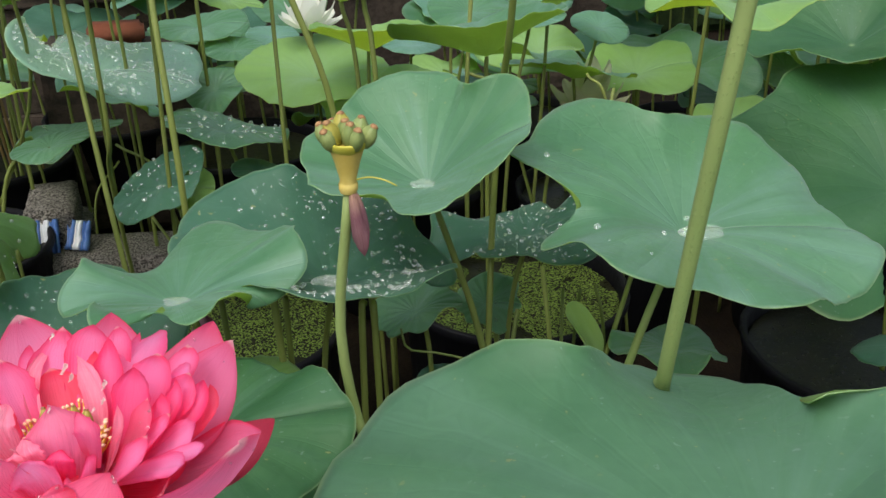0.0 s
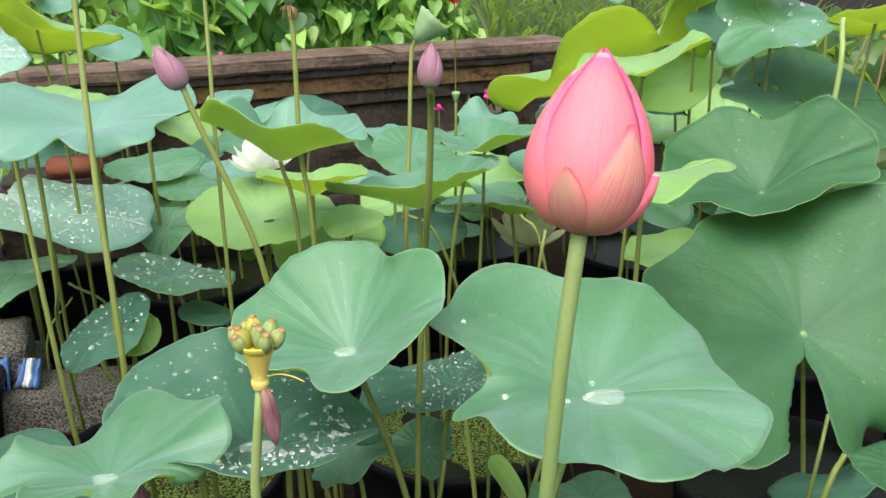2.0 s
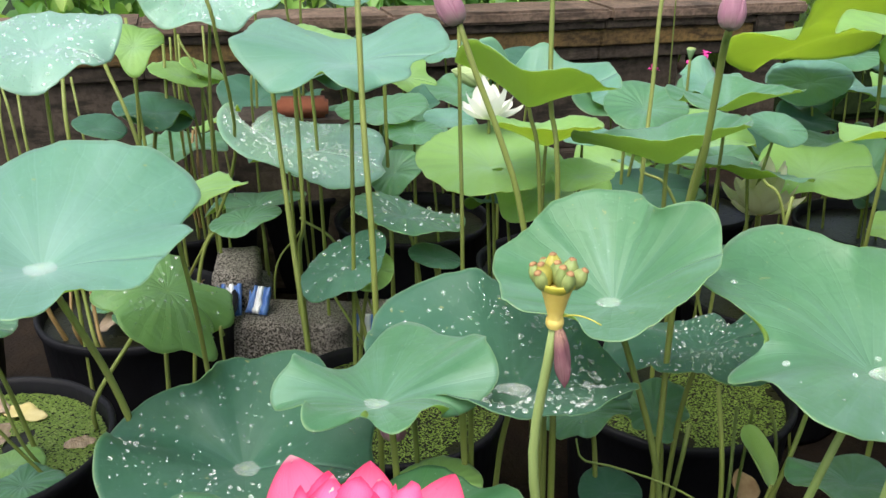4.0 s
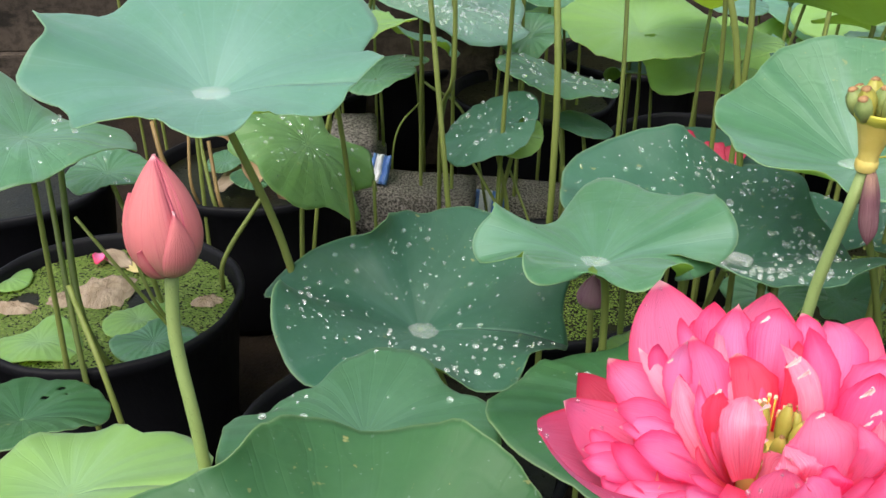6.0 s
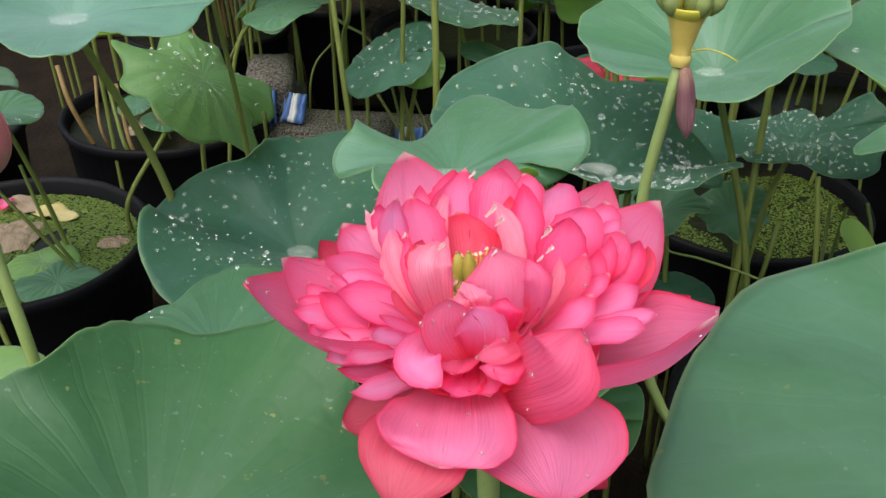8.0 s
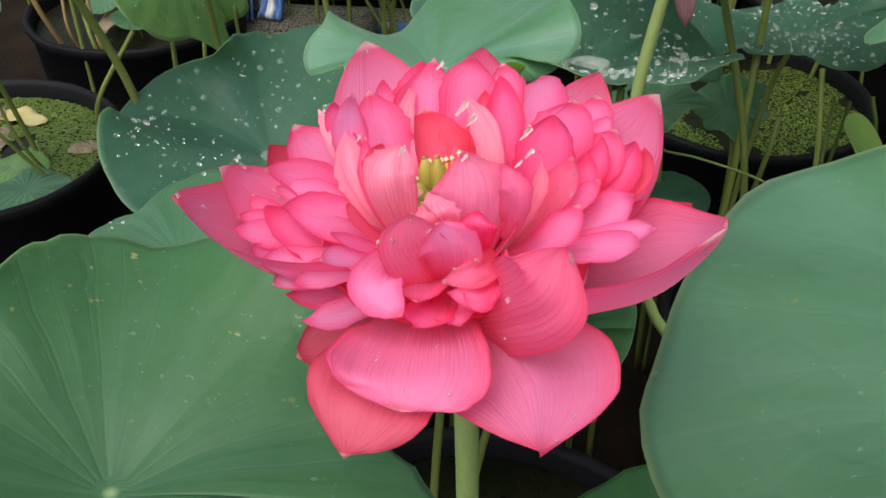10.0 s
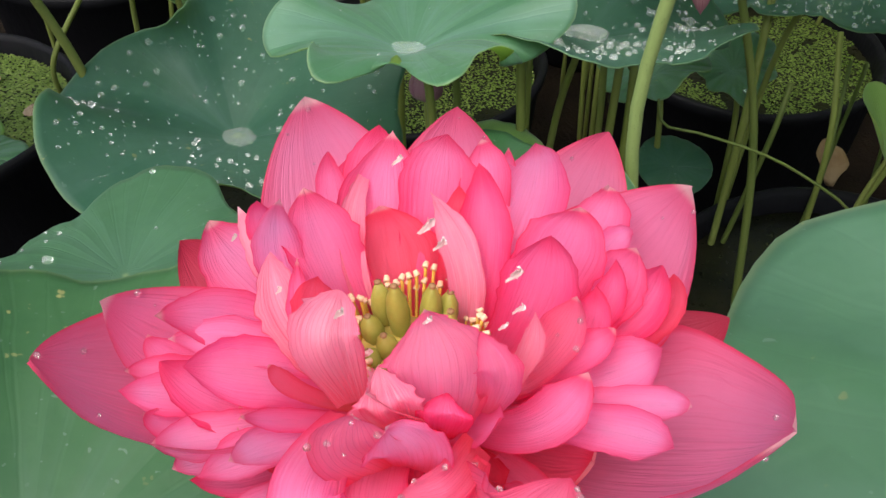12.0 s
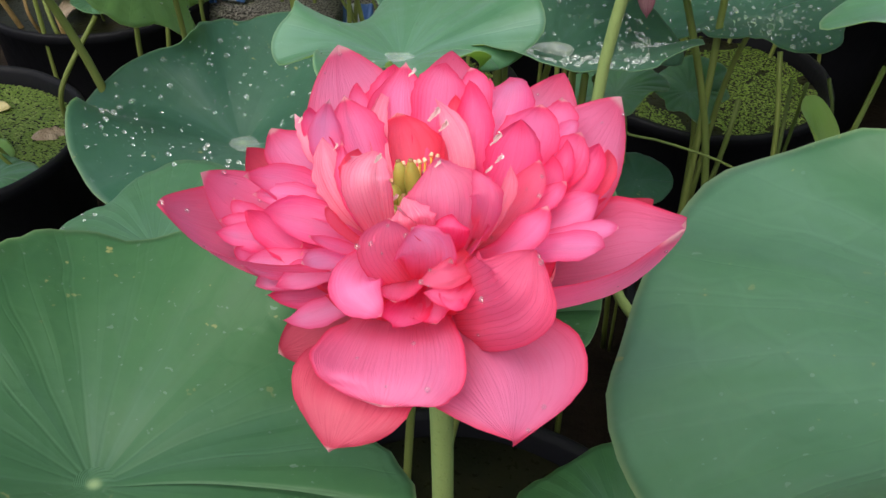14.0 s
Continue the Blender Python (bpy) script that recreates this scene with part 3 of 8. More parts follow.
def beads(leaf, count, size, seed, near=0.1, far=0.95, arc=None, label="clear water drops scattered over a lotus leaf"):
    """Water drops lying on a leaf, in loose clusters."""
    place, shape = ob_shapes[leaf.name]
    rnd = random.Random(seed)
    verts, faces = [], []
    taken = []
    for i in range(count):
        for _ in range(12):
            s, a = math.sqrt(rnd.uniform(near ** 2, far ** 2)), rnd.uniform(*arc) if arc else rnd.uniform(0, 2 * math.pi)
            r = size * (0.30 + 1.05 * rnd.random() ** 2.6)
            x, y = s * shape.r * math.cos(a), s * shape.r * math.sin(a)
            dense = 0.5 + 0.7 * noise.noise(Vector((x * 17 + seed, y * 17, 0)))
            if rnd.random() < dense and all((x - u) ** 2 + (y - v) ** 2 > (r + q) ** 2 * 1.9 for u, v, q in taken[-400:]):
                break
        else:
            continue
        taken.append((x, y, r))
        s = min(max(s, near), far)
        n = shape.normal(s, a)
        p = place + shape.point(s, a)
        x = n.orthogonal().normalized()
        x.rotate(Matrix.Rotation(rnd.uniform(0, 6.28), 3, n))
        y = n.cross(x)
        m = np.array([x * r * rnd.uniform(0.95, 1.12), y * r, n * r * 0.80])
        off = len(verts)
        verts.extend((ICO_V @ m + np.array(p + n * r * 0.55)).tolist())
        faces.extend(tuple(q + off for q in f) for f in ICO_F)
    ob = new("water_drops", mesh_from("water_drops", verts, faces, DROPS))
    ob.visible_shadow = False
    return tagged(ob, label, "water drops", "", "stuff")


def pool(leaf, rx, ry, turn=0.0, s=0.0, a=0.0, flat=0.16, label="small pool of clear water in a lotus leaf"):
    """Water gathered in the hollow of a leaf, level on top."""
    place, shape = ob_shapes[leaf.name]
    rnd = random.Random(int(rx * 1e5))
    p = place + shape.point(s, a)
    ph = rnd.uniform(0, 6)
    verts, faces = [], []
    rings, segs = 8, 40
    for j in range(rings + 1):
        t = math.pi * j / rings
        for k in range(segs):
            b = 2 * math.pi * k / segs
            w = 1 + 0.07 * math.sin(3 * b + ph) + 0.05 * math.sin(5 * b + 2 * ph)
            verts.append((rx * w * math.sin(t) * math.cos(b), ry * w * math.sin(t) * math.sin(b), math.cos(t) * min(rx, ry) * flat * (1.0 if t < 1.57 else 1.6)))
    for j in range(rings):
        for k in range(segs):
            k2 = (k + 1) % segs
            faces.append((j * segs + k, (j + 1) * segs + k, (j + 1) * segs + k2, j * segs + k2))
    ob = new("water_pool", mesh_from("water_pool", verts, faces, WATER))
    ob.matrix_world = Matrix.Translation(p + Vector((0, 0, min(rx, ry) * flat * 0.7))) @ Matrix.Rotation(turn, 4, "Z")
    ob.visible_shadow = False
    return tagged(ob, label, "water")


def petal_mesh(base, tip, bow, width, cup, material, inward, point=0.5, seed=0, nu=14, nv=9, ripple=0.02, wide=0.58, ragged=0.0, spine=(), crumple=0.0, hood=0.0, foot=0.45):
    """A petal from base to tip. bow: how far its middle swings out; cup: how much its sides curl towards inward.
    spine: points that the midline passes instead, from the root. crumple: soft lengthwise folds; hood: how far the tip bends inward."""
    base, tip, bow, inward = Vector(base), Vector(tip), Vector(bow), Vector(inward)
    mid = (base + tip) / 2 + bow * 2
    rnd = random.Random(seed)
    p1, p2 = rnd.uniform(0, 6), rnd.uniform(0, 6)
    line = curve_points(spine, 60) if spine else None
    verts, uvs, faces = [], [], []
    for i in range(nu + 1):
        u = 1 - (1 - i / nu) ** 1.7
        if line:
            k = min(int(u * 60), 59)
            c = line[k].lerp(line[k + 1], u * 60 - k)
            d = (line[min(k + 2, 60)] - line[max(k - 1, 0)]).normalized()
        else:
            c = base * (1 - u) ** 2 + mid * 2 * u * (1 - u) + tip * u * u
            d = ((mid - base) * (1 - u) + (tip - mid) * u).normalized()
        side = d.cross(inward).normalized()
        nrm = side.cross(d).normalized()
        if u >= wide:
            f = max(1 - ((u - wide) / (1 - wide)) ** 1.6, 0.0) ** point
        elif line:
            f = foot + (1 - foot) * math.sin(math.pi / 2 * u / wide)
        else:
            f = math.sin(math.pi / 2 * u / wide) ** 0.6
        w = max(width / 2 * f, width * 0.10 * (1 - u) ** 2 + 0.0002)
        torn = ragged * rnd.uniform(-1, 1) * min(1, max(0, 4 * u - 1.2)), ragged * rnd.uniform(-1, 1) * min(1, max(0, 4 * u - 1.2))
        ang = cup * (0.35 + 0.65 * math.sin(math.pi * min(1, u * 1.1)))
        bend = width * hood * max(0.0, (u - 0.72) / 0.28) ** 2
        for k in range(nv):
            v = 2 * k / (nv - 1) - 1
            x = v * w * (1 - 0.16 * abs(ang) * v * v + torn[v > 0] * v ** 6)
            lift = w * ang * 0.5 * v * v + width * ripple * (math.sin(9 * u + p1 + 2.5 * v) + 0.6 * math.sin(17 * u + p2) * v) * v * v
            if crumple:
                env = math.sin(math.pi * min(1.0, 0.06 + u * 0.92))
                lift += width * crumple * env * (noise.noise(Vector((v * 1.7, u * 1.3, p1 * 9))) + 0.55 * noise.noise(Vector((v * 4.6 * (1.1 - 0.5 * u), u * 1.8, p2 * 9))))
            verts.append(c + side * x + nrm * (lift + bend))
            uvs.append((k / (nv - 1), u))
    for i in range(nu):
        for k in range(nv - 1):
            a = i * nv + k
            faces.append((a, a + 1, a + nv + 1, a + nv))
    return mesh_from("petal", verts, faces, material, uvs)


def petal_part(parent, base, tip, bow, width, cup, material, inward, label="", **kw):
    o = Vector(parent.location)
    kw["spine"] = [Vector(q) - o for q in kw.get("spine", ())]
    ob = mesh_part("petal", petal_mesh(Vector(base) - o, Vector(tip) - o, bow, width, cup, material, inward, **kw), parent, label)
    return ob


def bud_petal_mesh(height, radius, a0, half, top, gap, material, nu=18, nv=11, lift=0.0, flare=0.0):
    """One petal lying on the closed bud. a0: the way it faces; half: half its arc; top: how far up it reaches."""
    verts, uvs, faces = [], [], []
    for i in range(nu + 1):
        u = i / nu
        t = u * top
        body = (t ** 0.50) * max(1 - t, 0.0) ** 0.92 / 0.398
        r = radius * min(body, 1.05) + gap * (0.4 + 0.6 * u) * (1 - t ** 7) + flare * u * u
        shape = (1 - u ** 1.6) if top < 0.9 else 1 - 0.25 * u
        for k in range(nv):
            v = 2 * k / (nv - 1) - 1
            a = a0 + v * half * shape
            rr = r + gap * 0.8 * (1 - v * v) - gap * 0.9 * abs(v) ** 6
            verts.append((rr * math.cos(a), rr * math.sin(a), height * (t + lift * (1 - v * v) * u)))
            uvs.append((k / (nv - 1), u))
    for i in range(nu):
        for k in range(nv - 1):
            a = i * nv + k
            faces.append((a, a + 1, a + nv + 1, a + nv))
    return mesh_from("petal", verts, faces, material, uvs)


def lotus_bud(base, tip, radius, inner, outer, label, foot, thick, sets, stem=None, turn=0.0):
    """A closed bud on its stem. sets: (facing, half arc, reach, gap, outer?) for each petal, in degrees."""
    base, tip = Vector(base), Vector(tip)
    ob = thing("lotus_bud", base, label, "lotus bud", "lotus buds")
    axis = tip - base
    m = tilt_matrix(axis.x / axis.z, axis.y / axis.z).to_4x4() if axis.z > 0.2 * axis.length else axis.to_track_quat("Z", "Y").to_matrix().to_4x4()
    for a, half, top, gap, out in [(60, 100, 1.0, -0.05, 0), (240, 100, 1.0, -0.045, 0), *sets]:
        me = bud_petal_mesh(axis.length, radius, radians(a + turn), radians(half), top, gap * radius, outer if out else inner)
        p = mesh_part("petal", me, ob, "", m)
        so = p.modifiers.new("thickness", "SOLIDIFY")
        so.thickness, so.offset = 0.0008, -1.0
    stem_part(ob, [base + axis.normalized() * 0.002, *foot], thick * 0.95, thick, stem)
    return ob


def box_bm(sx, sy, sz, bevel=0.004, segs=2):
    bm = bmesh.new()
    bmesh.ops.create_cube(bm, size=1.0)
    bmesh.ops.scale(bm, vec=(sx, sy, sz), verts=bm.verts)
    bmesh.ops.bevel(bm, geom=bm.edges[:], offset=bevel, segments=segs, affect="EDGES")
    return bm


# ---- ground, wall and what stands behind it ----
def ground_sheet():
    xs = [-60, -20, -8, -4, *[(-3 + 0.15 * i) for i in range(41)], 4, 8, 20, 60]
    ys = [-60, -20, -6, -2, *[(-1 + 0.15 * i) for i in range(46)], 8, 14, 30, 80]
    verts = [(x, y, 0.012 * noise.noise(Vector((x * 3, y * 3, 0))) if abs(x) < 3.5 and -1.5 < y < 6.5 else 0.0) for y in ys for x in xs]
    n = len(xs)
    faces = [(j * n + i, j * n + i + 1, (j + 1) * n + i + 1, (j + 1) * n + i) for j in range(len(ys) - 1) for i in range(n - 1)]
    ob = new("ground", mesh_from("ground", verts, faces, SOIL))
    return tagged(ob, "dark wet soil between the pots", "ground", "", "structure")


ground_sheet()

# the low garden wall runs obliquely behind the pots
WALL_AT, WALL_TURN, WALL_TOP = Vector((0.10, 4.42, 0)), radians(24.3), 0.83
wall = thing("wall_back", WALL_AT, "low weathered garden wall with a moulded coping", "wall", "", "structure")
wall.rotation_euler = (0, 0, WALL_TURN)


def wall_run(name, x0, x1, y0, y1, z0, z1, material, label="", bevel=0.006):
    n = max(1, int((x1 - x0) / 0.9))
    bm = bmesh.new()
    for i in range(n):
        a, b = x0 + (x1 - x0) * i / n, x0 + (x1 - x0) * (i + 1) / n
        t = box_bm(b - a - 0.002, y1 - y0, z1 - z0, bevel)
        bmesh.ops.translate(t, vec=((a + b) / 2, (y0 + y1) / 2, (z0 + z1) / 2), verts=t.verts)
        me = bpy.data.meshes.new("t")
        t.to_mesh(me)
        t.free()
        bm.from_mesh(me)
        bpy.data.meshes.remove(me)
    bmesh.ops.subdivide_edges(bm, edges=[e for e in bm.edges if e.calc_length() > 0.3], cuts=22)
    for v in bm.verts:
        q = v.co * 9
        v.co += Vector((0, noise.noise(q), noise.noise(q + Vector((0, 0, 30))))) * 0.004 + Vector((0, noise.noise(q * 4), noise.noise(q * 4 + Vector((9, 0, 0))))) * 0.0012
    return part(name, bm, material, wall, label, False)


wall_run("coping", -3.2, 0.88, -0.05, 0.26, WALL_TOP - 0.055, WALL_TOP, COPING, "grey-pink weathered coping slab", 0.012)
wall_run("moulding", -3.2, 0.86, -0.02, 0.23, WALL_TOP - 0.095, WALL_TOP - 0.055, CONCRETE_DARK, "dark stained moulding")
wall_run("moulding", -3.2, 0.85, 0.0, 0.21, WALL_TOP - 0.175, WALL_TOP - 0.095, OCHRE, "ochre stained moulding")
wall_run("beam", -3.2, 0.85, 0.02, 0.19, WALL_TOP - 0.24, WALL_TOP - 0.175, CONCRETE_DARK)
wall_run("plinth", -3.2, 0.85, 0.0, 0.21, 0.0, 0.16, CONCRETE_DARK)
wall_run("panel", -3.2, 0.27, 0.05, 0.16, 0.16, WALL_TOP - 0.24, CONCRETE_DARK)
for x in (0.40,):
    prof = [(0.05, 0.16), (0.055, 0.19), (0.035, 0.22), (0.052, 0.30), (0.048, 0.38), (0.030, 0.47), (0.034, 0.50), (0.055, 0.54), (0.055, 0.59)]
    mesh_part("baluster", lathe_mesh("baluster", prof, CONCRETE_DARK, 20), wall, "", Matrix.Translation((x, 0.105, 0)))
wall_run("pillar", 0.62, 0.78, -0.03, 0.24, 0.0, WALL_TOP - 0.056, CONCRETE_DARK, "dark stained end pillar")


def at_wall(along, back, z):
    return WALL_AT + Matrix.Rotation(WALL_TURN, 3, "Z") @ Vector((along, back, z))


def leaf_heap(name, count, spread, size, material, seed, label, heart=True, lean=0.9):
    """Many small leaves in one mesh. spread gives each leaf's place."""
    rnd = random.Random(seed)
    outline = [(0, 0), (0.20, -0.14), (0.40, -0.08), (0.50, 0.16), (0.43, 0.46), (0.25, 0.76), (0.09, 0.98), (0, 1.12)] if heart else [(0, 0), (0.16, 0.2), (0.2, 0.5), (0.1, 0.85), (0, 1.0)]
    verts, faces = [], []
    for _ in range(count):
        p = spread(rnd)
        s = size * rnd.uniform(0.6, 1.25)
        m = Matrix.Rotation(rnd.gauss(0, 0.95) + WALL_TURN, 3, "Z") @ Matrix.Rotation(lean + rnd.gauss(0, 0.48), 3, "X") @ Matrix.Rotation(rnd.gauss(math.pi, 0.60), 3, "Z")
        fold = rnd.uniform(0.15, 0.75)
        o = len(verts)
        half = len(outline)
        for x, y in outline:
            verts.append(p + m @ Vector((x * s, y * s, fold * x * s - 0.25 * y * y * s)))
        for x, y in outline[1:-1]:
            verts.append(p + m @ Vector((-x * s, y * s, fold * x * s - 0.25 * y * y * s)))
        left = [o] + [o + half + i for i in range(half - 2)] + [o + half - 1]
        for i in range(1, half - 1):
            faces.append((o, o + i, o + i + 1))
            faces.append((o, left[i + 1], left[i]))
    ob = new(name, mesh_from(name, verts, faces, material))
    return tagged(ob, label, "foliage", "", "stuff")


def bank(x0, x1, depth, z0, z1):
    def spread(rnd):
        x, t = rnd.uniform(x0, x1), rnd.random()
        z = z0 + (z1 - z0) * t + 0.05 * math.sin(x * 7)
        return at_wall(x, 0.16 + depth * (0.25 + 0.75 * t) * rnd.uniform(0.45, 1.0) + 0.10, z)
    return spread


leaf_heap("vine_hedge", 900, bank(-1.15, 0.50, 0.9, 0.62, 1.60), 0.125, HEDGE, 3, "dense hedge of heart-shaped green leaves behind the wall")
leaf_heap("vine_hedge", 500, bank(-2.8, -1.1, 1.3, 0.50, 1.60), 0.10, HEDGE, 13, "loose hedge of green leaves behind the wall")
leaf_heap("lime_shrub", 800, bank(-2.6, -0.80, 0.9, 0.66, 1.50), 0.075, HEDGE_LIME, 4, "lime-green shrub with small bright leaves")
leaf_heap("lime_shrub", 130, bank(0.02, 0.52, 0.40, 0.74, 1.22), 0.075, HEDGE_LIME, 5, "lime-green young shoots behind the wall")


def side_bank(x0, x1, y0, y1, z1):
    def spread(rnd):
        return Vector((rnd.uniform(x0, x1), rnd.uniform(y0, y1), z1 * math.sqrt(rnd.random())))
    return spread


# added filler leaves; their near-black colour stands in for shade at the right
leaf_heap("shade_shrub", 900, side_bank(1.45, 2.6, 2.9, 4.6, 1.0), 0.11, HEDGE_DARK, 15, "added filler shrub beside the pots, shade put into its leaf colour")


def grass_patch(count, seed):
    rnd = random.Random(seed)
    verts, faces = [], []
    for _ in range(count):
        x, y = rnd.uniform(0.25, 3.4), rnd.uniform(0.25, 3.2)
        p = at_wall(x, y, rnd.uniform(0.35, 0.75))
        h, w = rnd.uniform(0.15, 0.42), rnd.uniform(0.004, 0.010)
        a = rnd.uniform(0, 6.28)
        d, out = Vector((math.cos(a), math.sin(a), 0)), rnd.uniform(0.3, 1.1) * h
        side = Vector((math.cos(WALL_TURN), math.sin(WALL_TURN), 0))
        o = len(verts)
        for t, ww in ((0, 1), (0.4, 1), (0.75, 0.7), (1, 0.1)):
            q = p + Vector((0, 0, h * (t - 0.35 * t ** 3))) + d * out * t * t
            verts.extend((q - side * w * ww, q + side * w * ww))
        for i in range(3):
            faces.append((o + 2 * i, o + 2 * i + 1, o + 2 * i + 3, o + 2 * i + 2))
    ob = new("tall_grass", mesh_from("tall_grass", verts, faces, GRASS))
    return tagged(ob, "tall loose grass growing behind the wall", "grass", "", "stuff")


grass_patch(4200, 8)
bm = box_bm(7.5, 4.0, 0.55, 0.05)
tagged(part("earth_bank", bm, SHADED_UNDERGROWTH, None, "", False, Matrix.Translation(at_wall(0, 2.7, 0.28)) @ Matrix.Rotation(WALL_TURN, 4, "Z")), "overgrown earth bank behind the wall, shade put into its dark colour", "earth bank", "", "structure")


def small_bloom(place, r, material, name, label, seed, count=26):
    ob = thing(name, place, label, "flower")
    stem_part(ob, [place, (place[0] + 0.01, place[1] + 0.03, place[2] * 0.6), (place[0] + 0.02, place[1] + 0.05, 0.33)], 0.003, 0.004, STEM_DARK, 8)
    rnd = random.Random(seed)
    for i in range(count):
        d = Vector((rnd.gauss(0, 1), rnd.gauss(0, 1), rnd.gauss(0.3, 0.8))).normalized()
        tip = Vector(place) + d * r * rnd.uniform(0.7, 1.1)
        petal_part(ob, place, tip, Vector((0, 0, r * 0.15)), r * 0.7, 0.4, material, Vector((0, 0, 1)) + d * 0.2, seed=i, nu=5, nv=4)
    return ob


small_bloom((0.27, 4.42, 1.075), 0.048, RED_BLOOM, "red_flower", "bright red frilly flower above the wall", 1)
small_bloom((1.08, 4.95, 1.12), 0.05, RED_BLOOM, "red_flower", "bright red flower among the leaves", 2, 16)
small_bloom(tuple(at_wall(-0.86, 0.34, 0.80)), 0.03, MAGENTA, "magenta_flower", "small magenta flower at the wall", 3, 10)
for k, (x, z) in enumerate(((0.22, 0.57), (0.04, 0.56), (0.30, 0.62))):
    small_bloom(tuple(at_wall(x, -0.14, z)), 0.03, MAGENTA, "magenta_flower", "small magenta flower in front of the wall", 4 + k, 10)
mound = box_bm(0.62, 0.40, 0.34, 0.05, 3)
tagged(part("earth_mound", mound, SHADED_UNDERGROWTH, None, "", False, Matrix.Translation(at_wall(0.46, 0.46, 0.17)) @ Matrix.Rotation(WALL_TURN, 4, "Z")), "dark earth mound under a heap of stones", "earth mound", "", "structure")
STONES = ((0.30, 0.36, 0.385, 0.13), (0.44, 0.34, 0.385, 0.15), (0.57, 0.36, 0.380, 0.12), (0.36, 0.46, 0.390, 0.14), (0.51, 0.47, 0.395, 0.16), (0.66, 0.46, 0.385, 0.13), (0.38, 0.40, 0.475, 0.12), (0.51, 0.41, 0.480, 0.13), (0.45, 0.46, 0.555, 0.11))
for k, (x, y, z, size) in enumerate(STONES):
    bm = box_bm(size, size * 0.8, size * 0.65, size * 0.14)
    for v in bm.verts:
        v.co += Vector((noise.noise(v.co * 20 + Vector((k, 0, 0))), noise.noise(v.co * 20 + Vector((0, k, 5))), noise.noise(v.co * 20))) * size * 0.15
    tagged(part("stone", bm, PALE_STONE, None, "", True, Matrix.Translation(at_wall(x, y, z)) @ pose(0, 0, 0, 8 * (k % 3) - 8, 6, k * 40)), "pale pinkish broken stone behind the wall", "stone", "pale stones")


# ---- pots and blocks ----
def plant_pot(x, y, r=0.245, h=0.36, weed=0, seed=0, floor_z=0.325, grain=1.0, gap=-0.46):
    ob = thing("plant_pot", (x, y, 0), "black plastic pot filled with water" + (" and green duckweed" if weed else ""), "plant pot", "black pots")
    prof = [(0.0, 0.004), (r * 0.86, 0.004), (r * 0.88, 0.02), (r * 0.95, h * 0.6), (r * 0.985, h - 0.03), (r * 1.02, h - 0.022), (r * 1.03, h - 0.004), (r * 1.015, h), (r * 0.985, h), (r * 0.965, h - 0.01), (r * 0.95, h - 0.05), (r * 0.93, h * 0.55), (0.0, h * 0.55)]
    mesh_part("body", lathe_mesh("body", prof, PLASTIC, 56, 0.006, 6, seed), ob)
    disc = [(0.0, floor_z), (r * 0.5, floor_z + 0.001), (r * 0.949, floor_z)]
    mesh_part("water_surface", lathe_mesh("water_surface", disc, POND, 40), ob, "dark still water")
    if weed:
        rnd = random.Random(seed + 5)
        verts, faces = [], []
        for _ in range(weed):
            rr, a = r * 0.94 * math.sqrt(rnd.random()), rnd.uniform(0, 6.283)
            px, py = rr * math.cos(a), rr * math.sin(a)
            if noise.noise(Vector((px * 9 + seed, py * 9, 0))) < gap:
                continue
            s, b = grain * rnd.uniform(0.0013, 0.0026), rnd.uniform(0, 6.28)
            o = len(verts)
            z = floor_z + 0.0014 + rnd.uniform(0, 0.0020)
            tx, ty = rnd.uniform(-0.25, 0.25), rnd.uniform(-0.25, 0.25)
            for k in range(6):
                c = b + k * 1.0472
                ex, ey = s * math.cos(c) * 1.25, s * math.sin(c)
                verts.append((px + ex, py + ey, z + ex * tx + ey * ty))
            faces.append(tuple(range(o, o + 6)))
        wd = new("duckweed", mesh_from("duckweed", verts, faces, DUCKWEED, None, False))
        wd.location = (x, y, 0)
        tagged(wd, "green duckweed floating on the pot's water", "duckweed", "", "stuff")
    return ob


for k, (x, y) in enumerate(POTS):
    plant_pot(x, y, seed=1 + k, weed=(21000, 15000, 12000, 0)[k] if k < 4 else 0, grain=1.0 if k == 0 else 0.78, gap=-0.20 if k == 1 else -0.46)


def concrete_block(centre, size, turn, label, legs=0.0):
    ob = new("concrete_block", None)
    bm = box_bm(*size, 0.006)
    bmesh.ops.subdivide_edges(bm, edges=[e for e in bm.edges if e.calc_length() > 0.05], cuts=6, use_grid_fill=True)
    for v in bm.verts:
        v.co += Vector((noise.noise(v.co * 40), noise.noise(v.co * 40 + Vector((9, 0, 0))), noise.noise(v.co * 40 + Vector((0, 9, 0))))) * 0.003
    bpy.data.objects.remove(ob)
    ob = part("concrete_block", bm, BLOCK, None, "", True, Matrix.Translation(centre) @ Matrix.Rotation(radians(turn), 4, "Z"))
    return tagged(ob, label, "concrete block", "concrete blocks")


concrete_block((-0.860, 2.125, 0.2375), (0.38, 0.165, 0.115), 7, "grey porous concrete block lying on another")
concrete_block((-0.865, 2.145, 0.090), (0.36, 0.15, 0.18), 5, "dark damp concrete block under another")
concrete_block((-1.010, 2.214, 0.345), (0.118, 0.215, 0.10), 17, "grey porous concrete block set across another")
concrete_block((-1.035, 2.310, 0.147), (0.15, 0.14, 0.293), 12, "dark concrete block standing upright")
concrete_block((-0.56, 2.36, 0.11), (0.36, 0.17, 0.19), 4, "grey porous concrete block beside the pots")


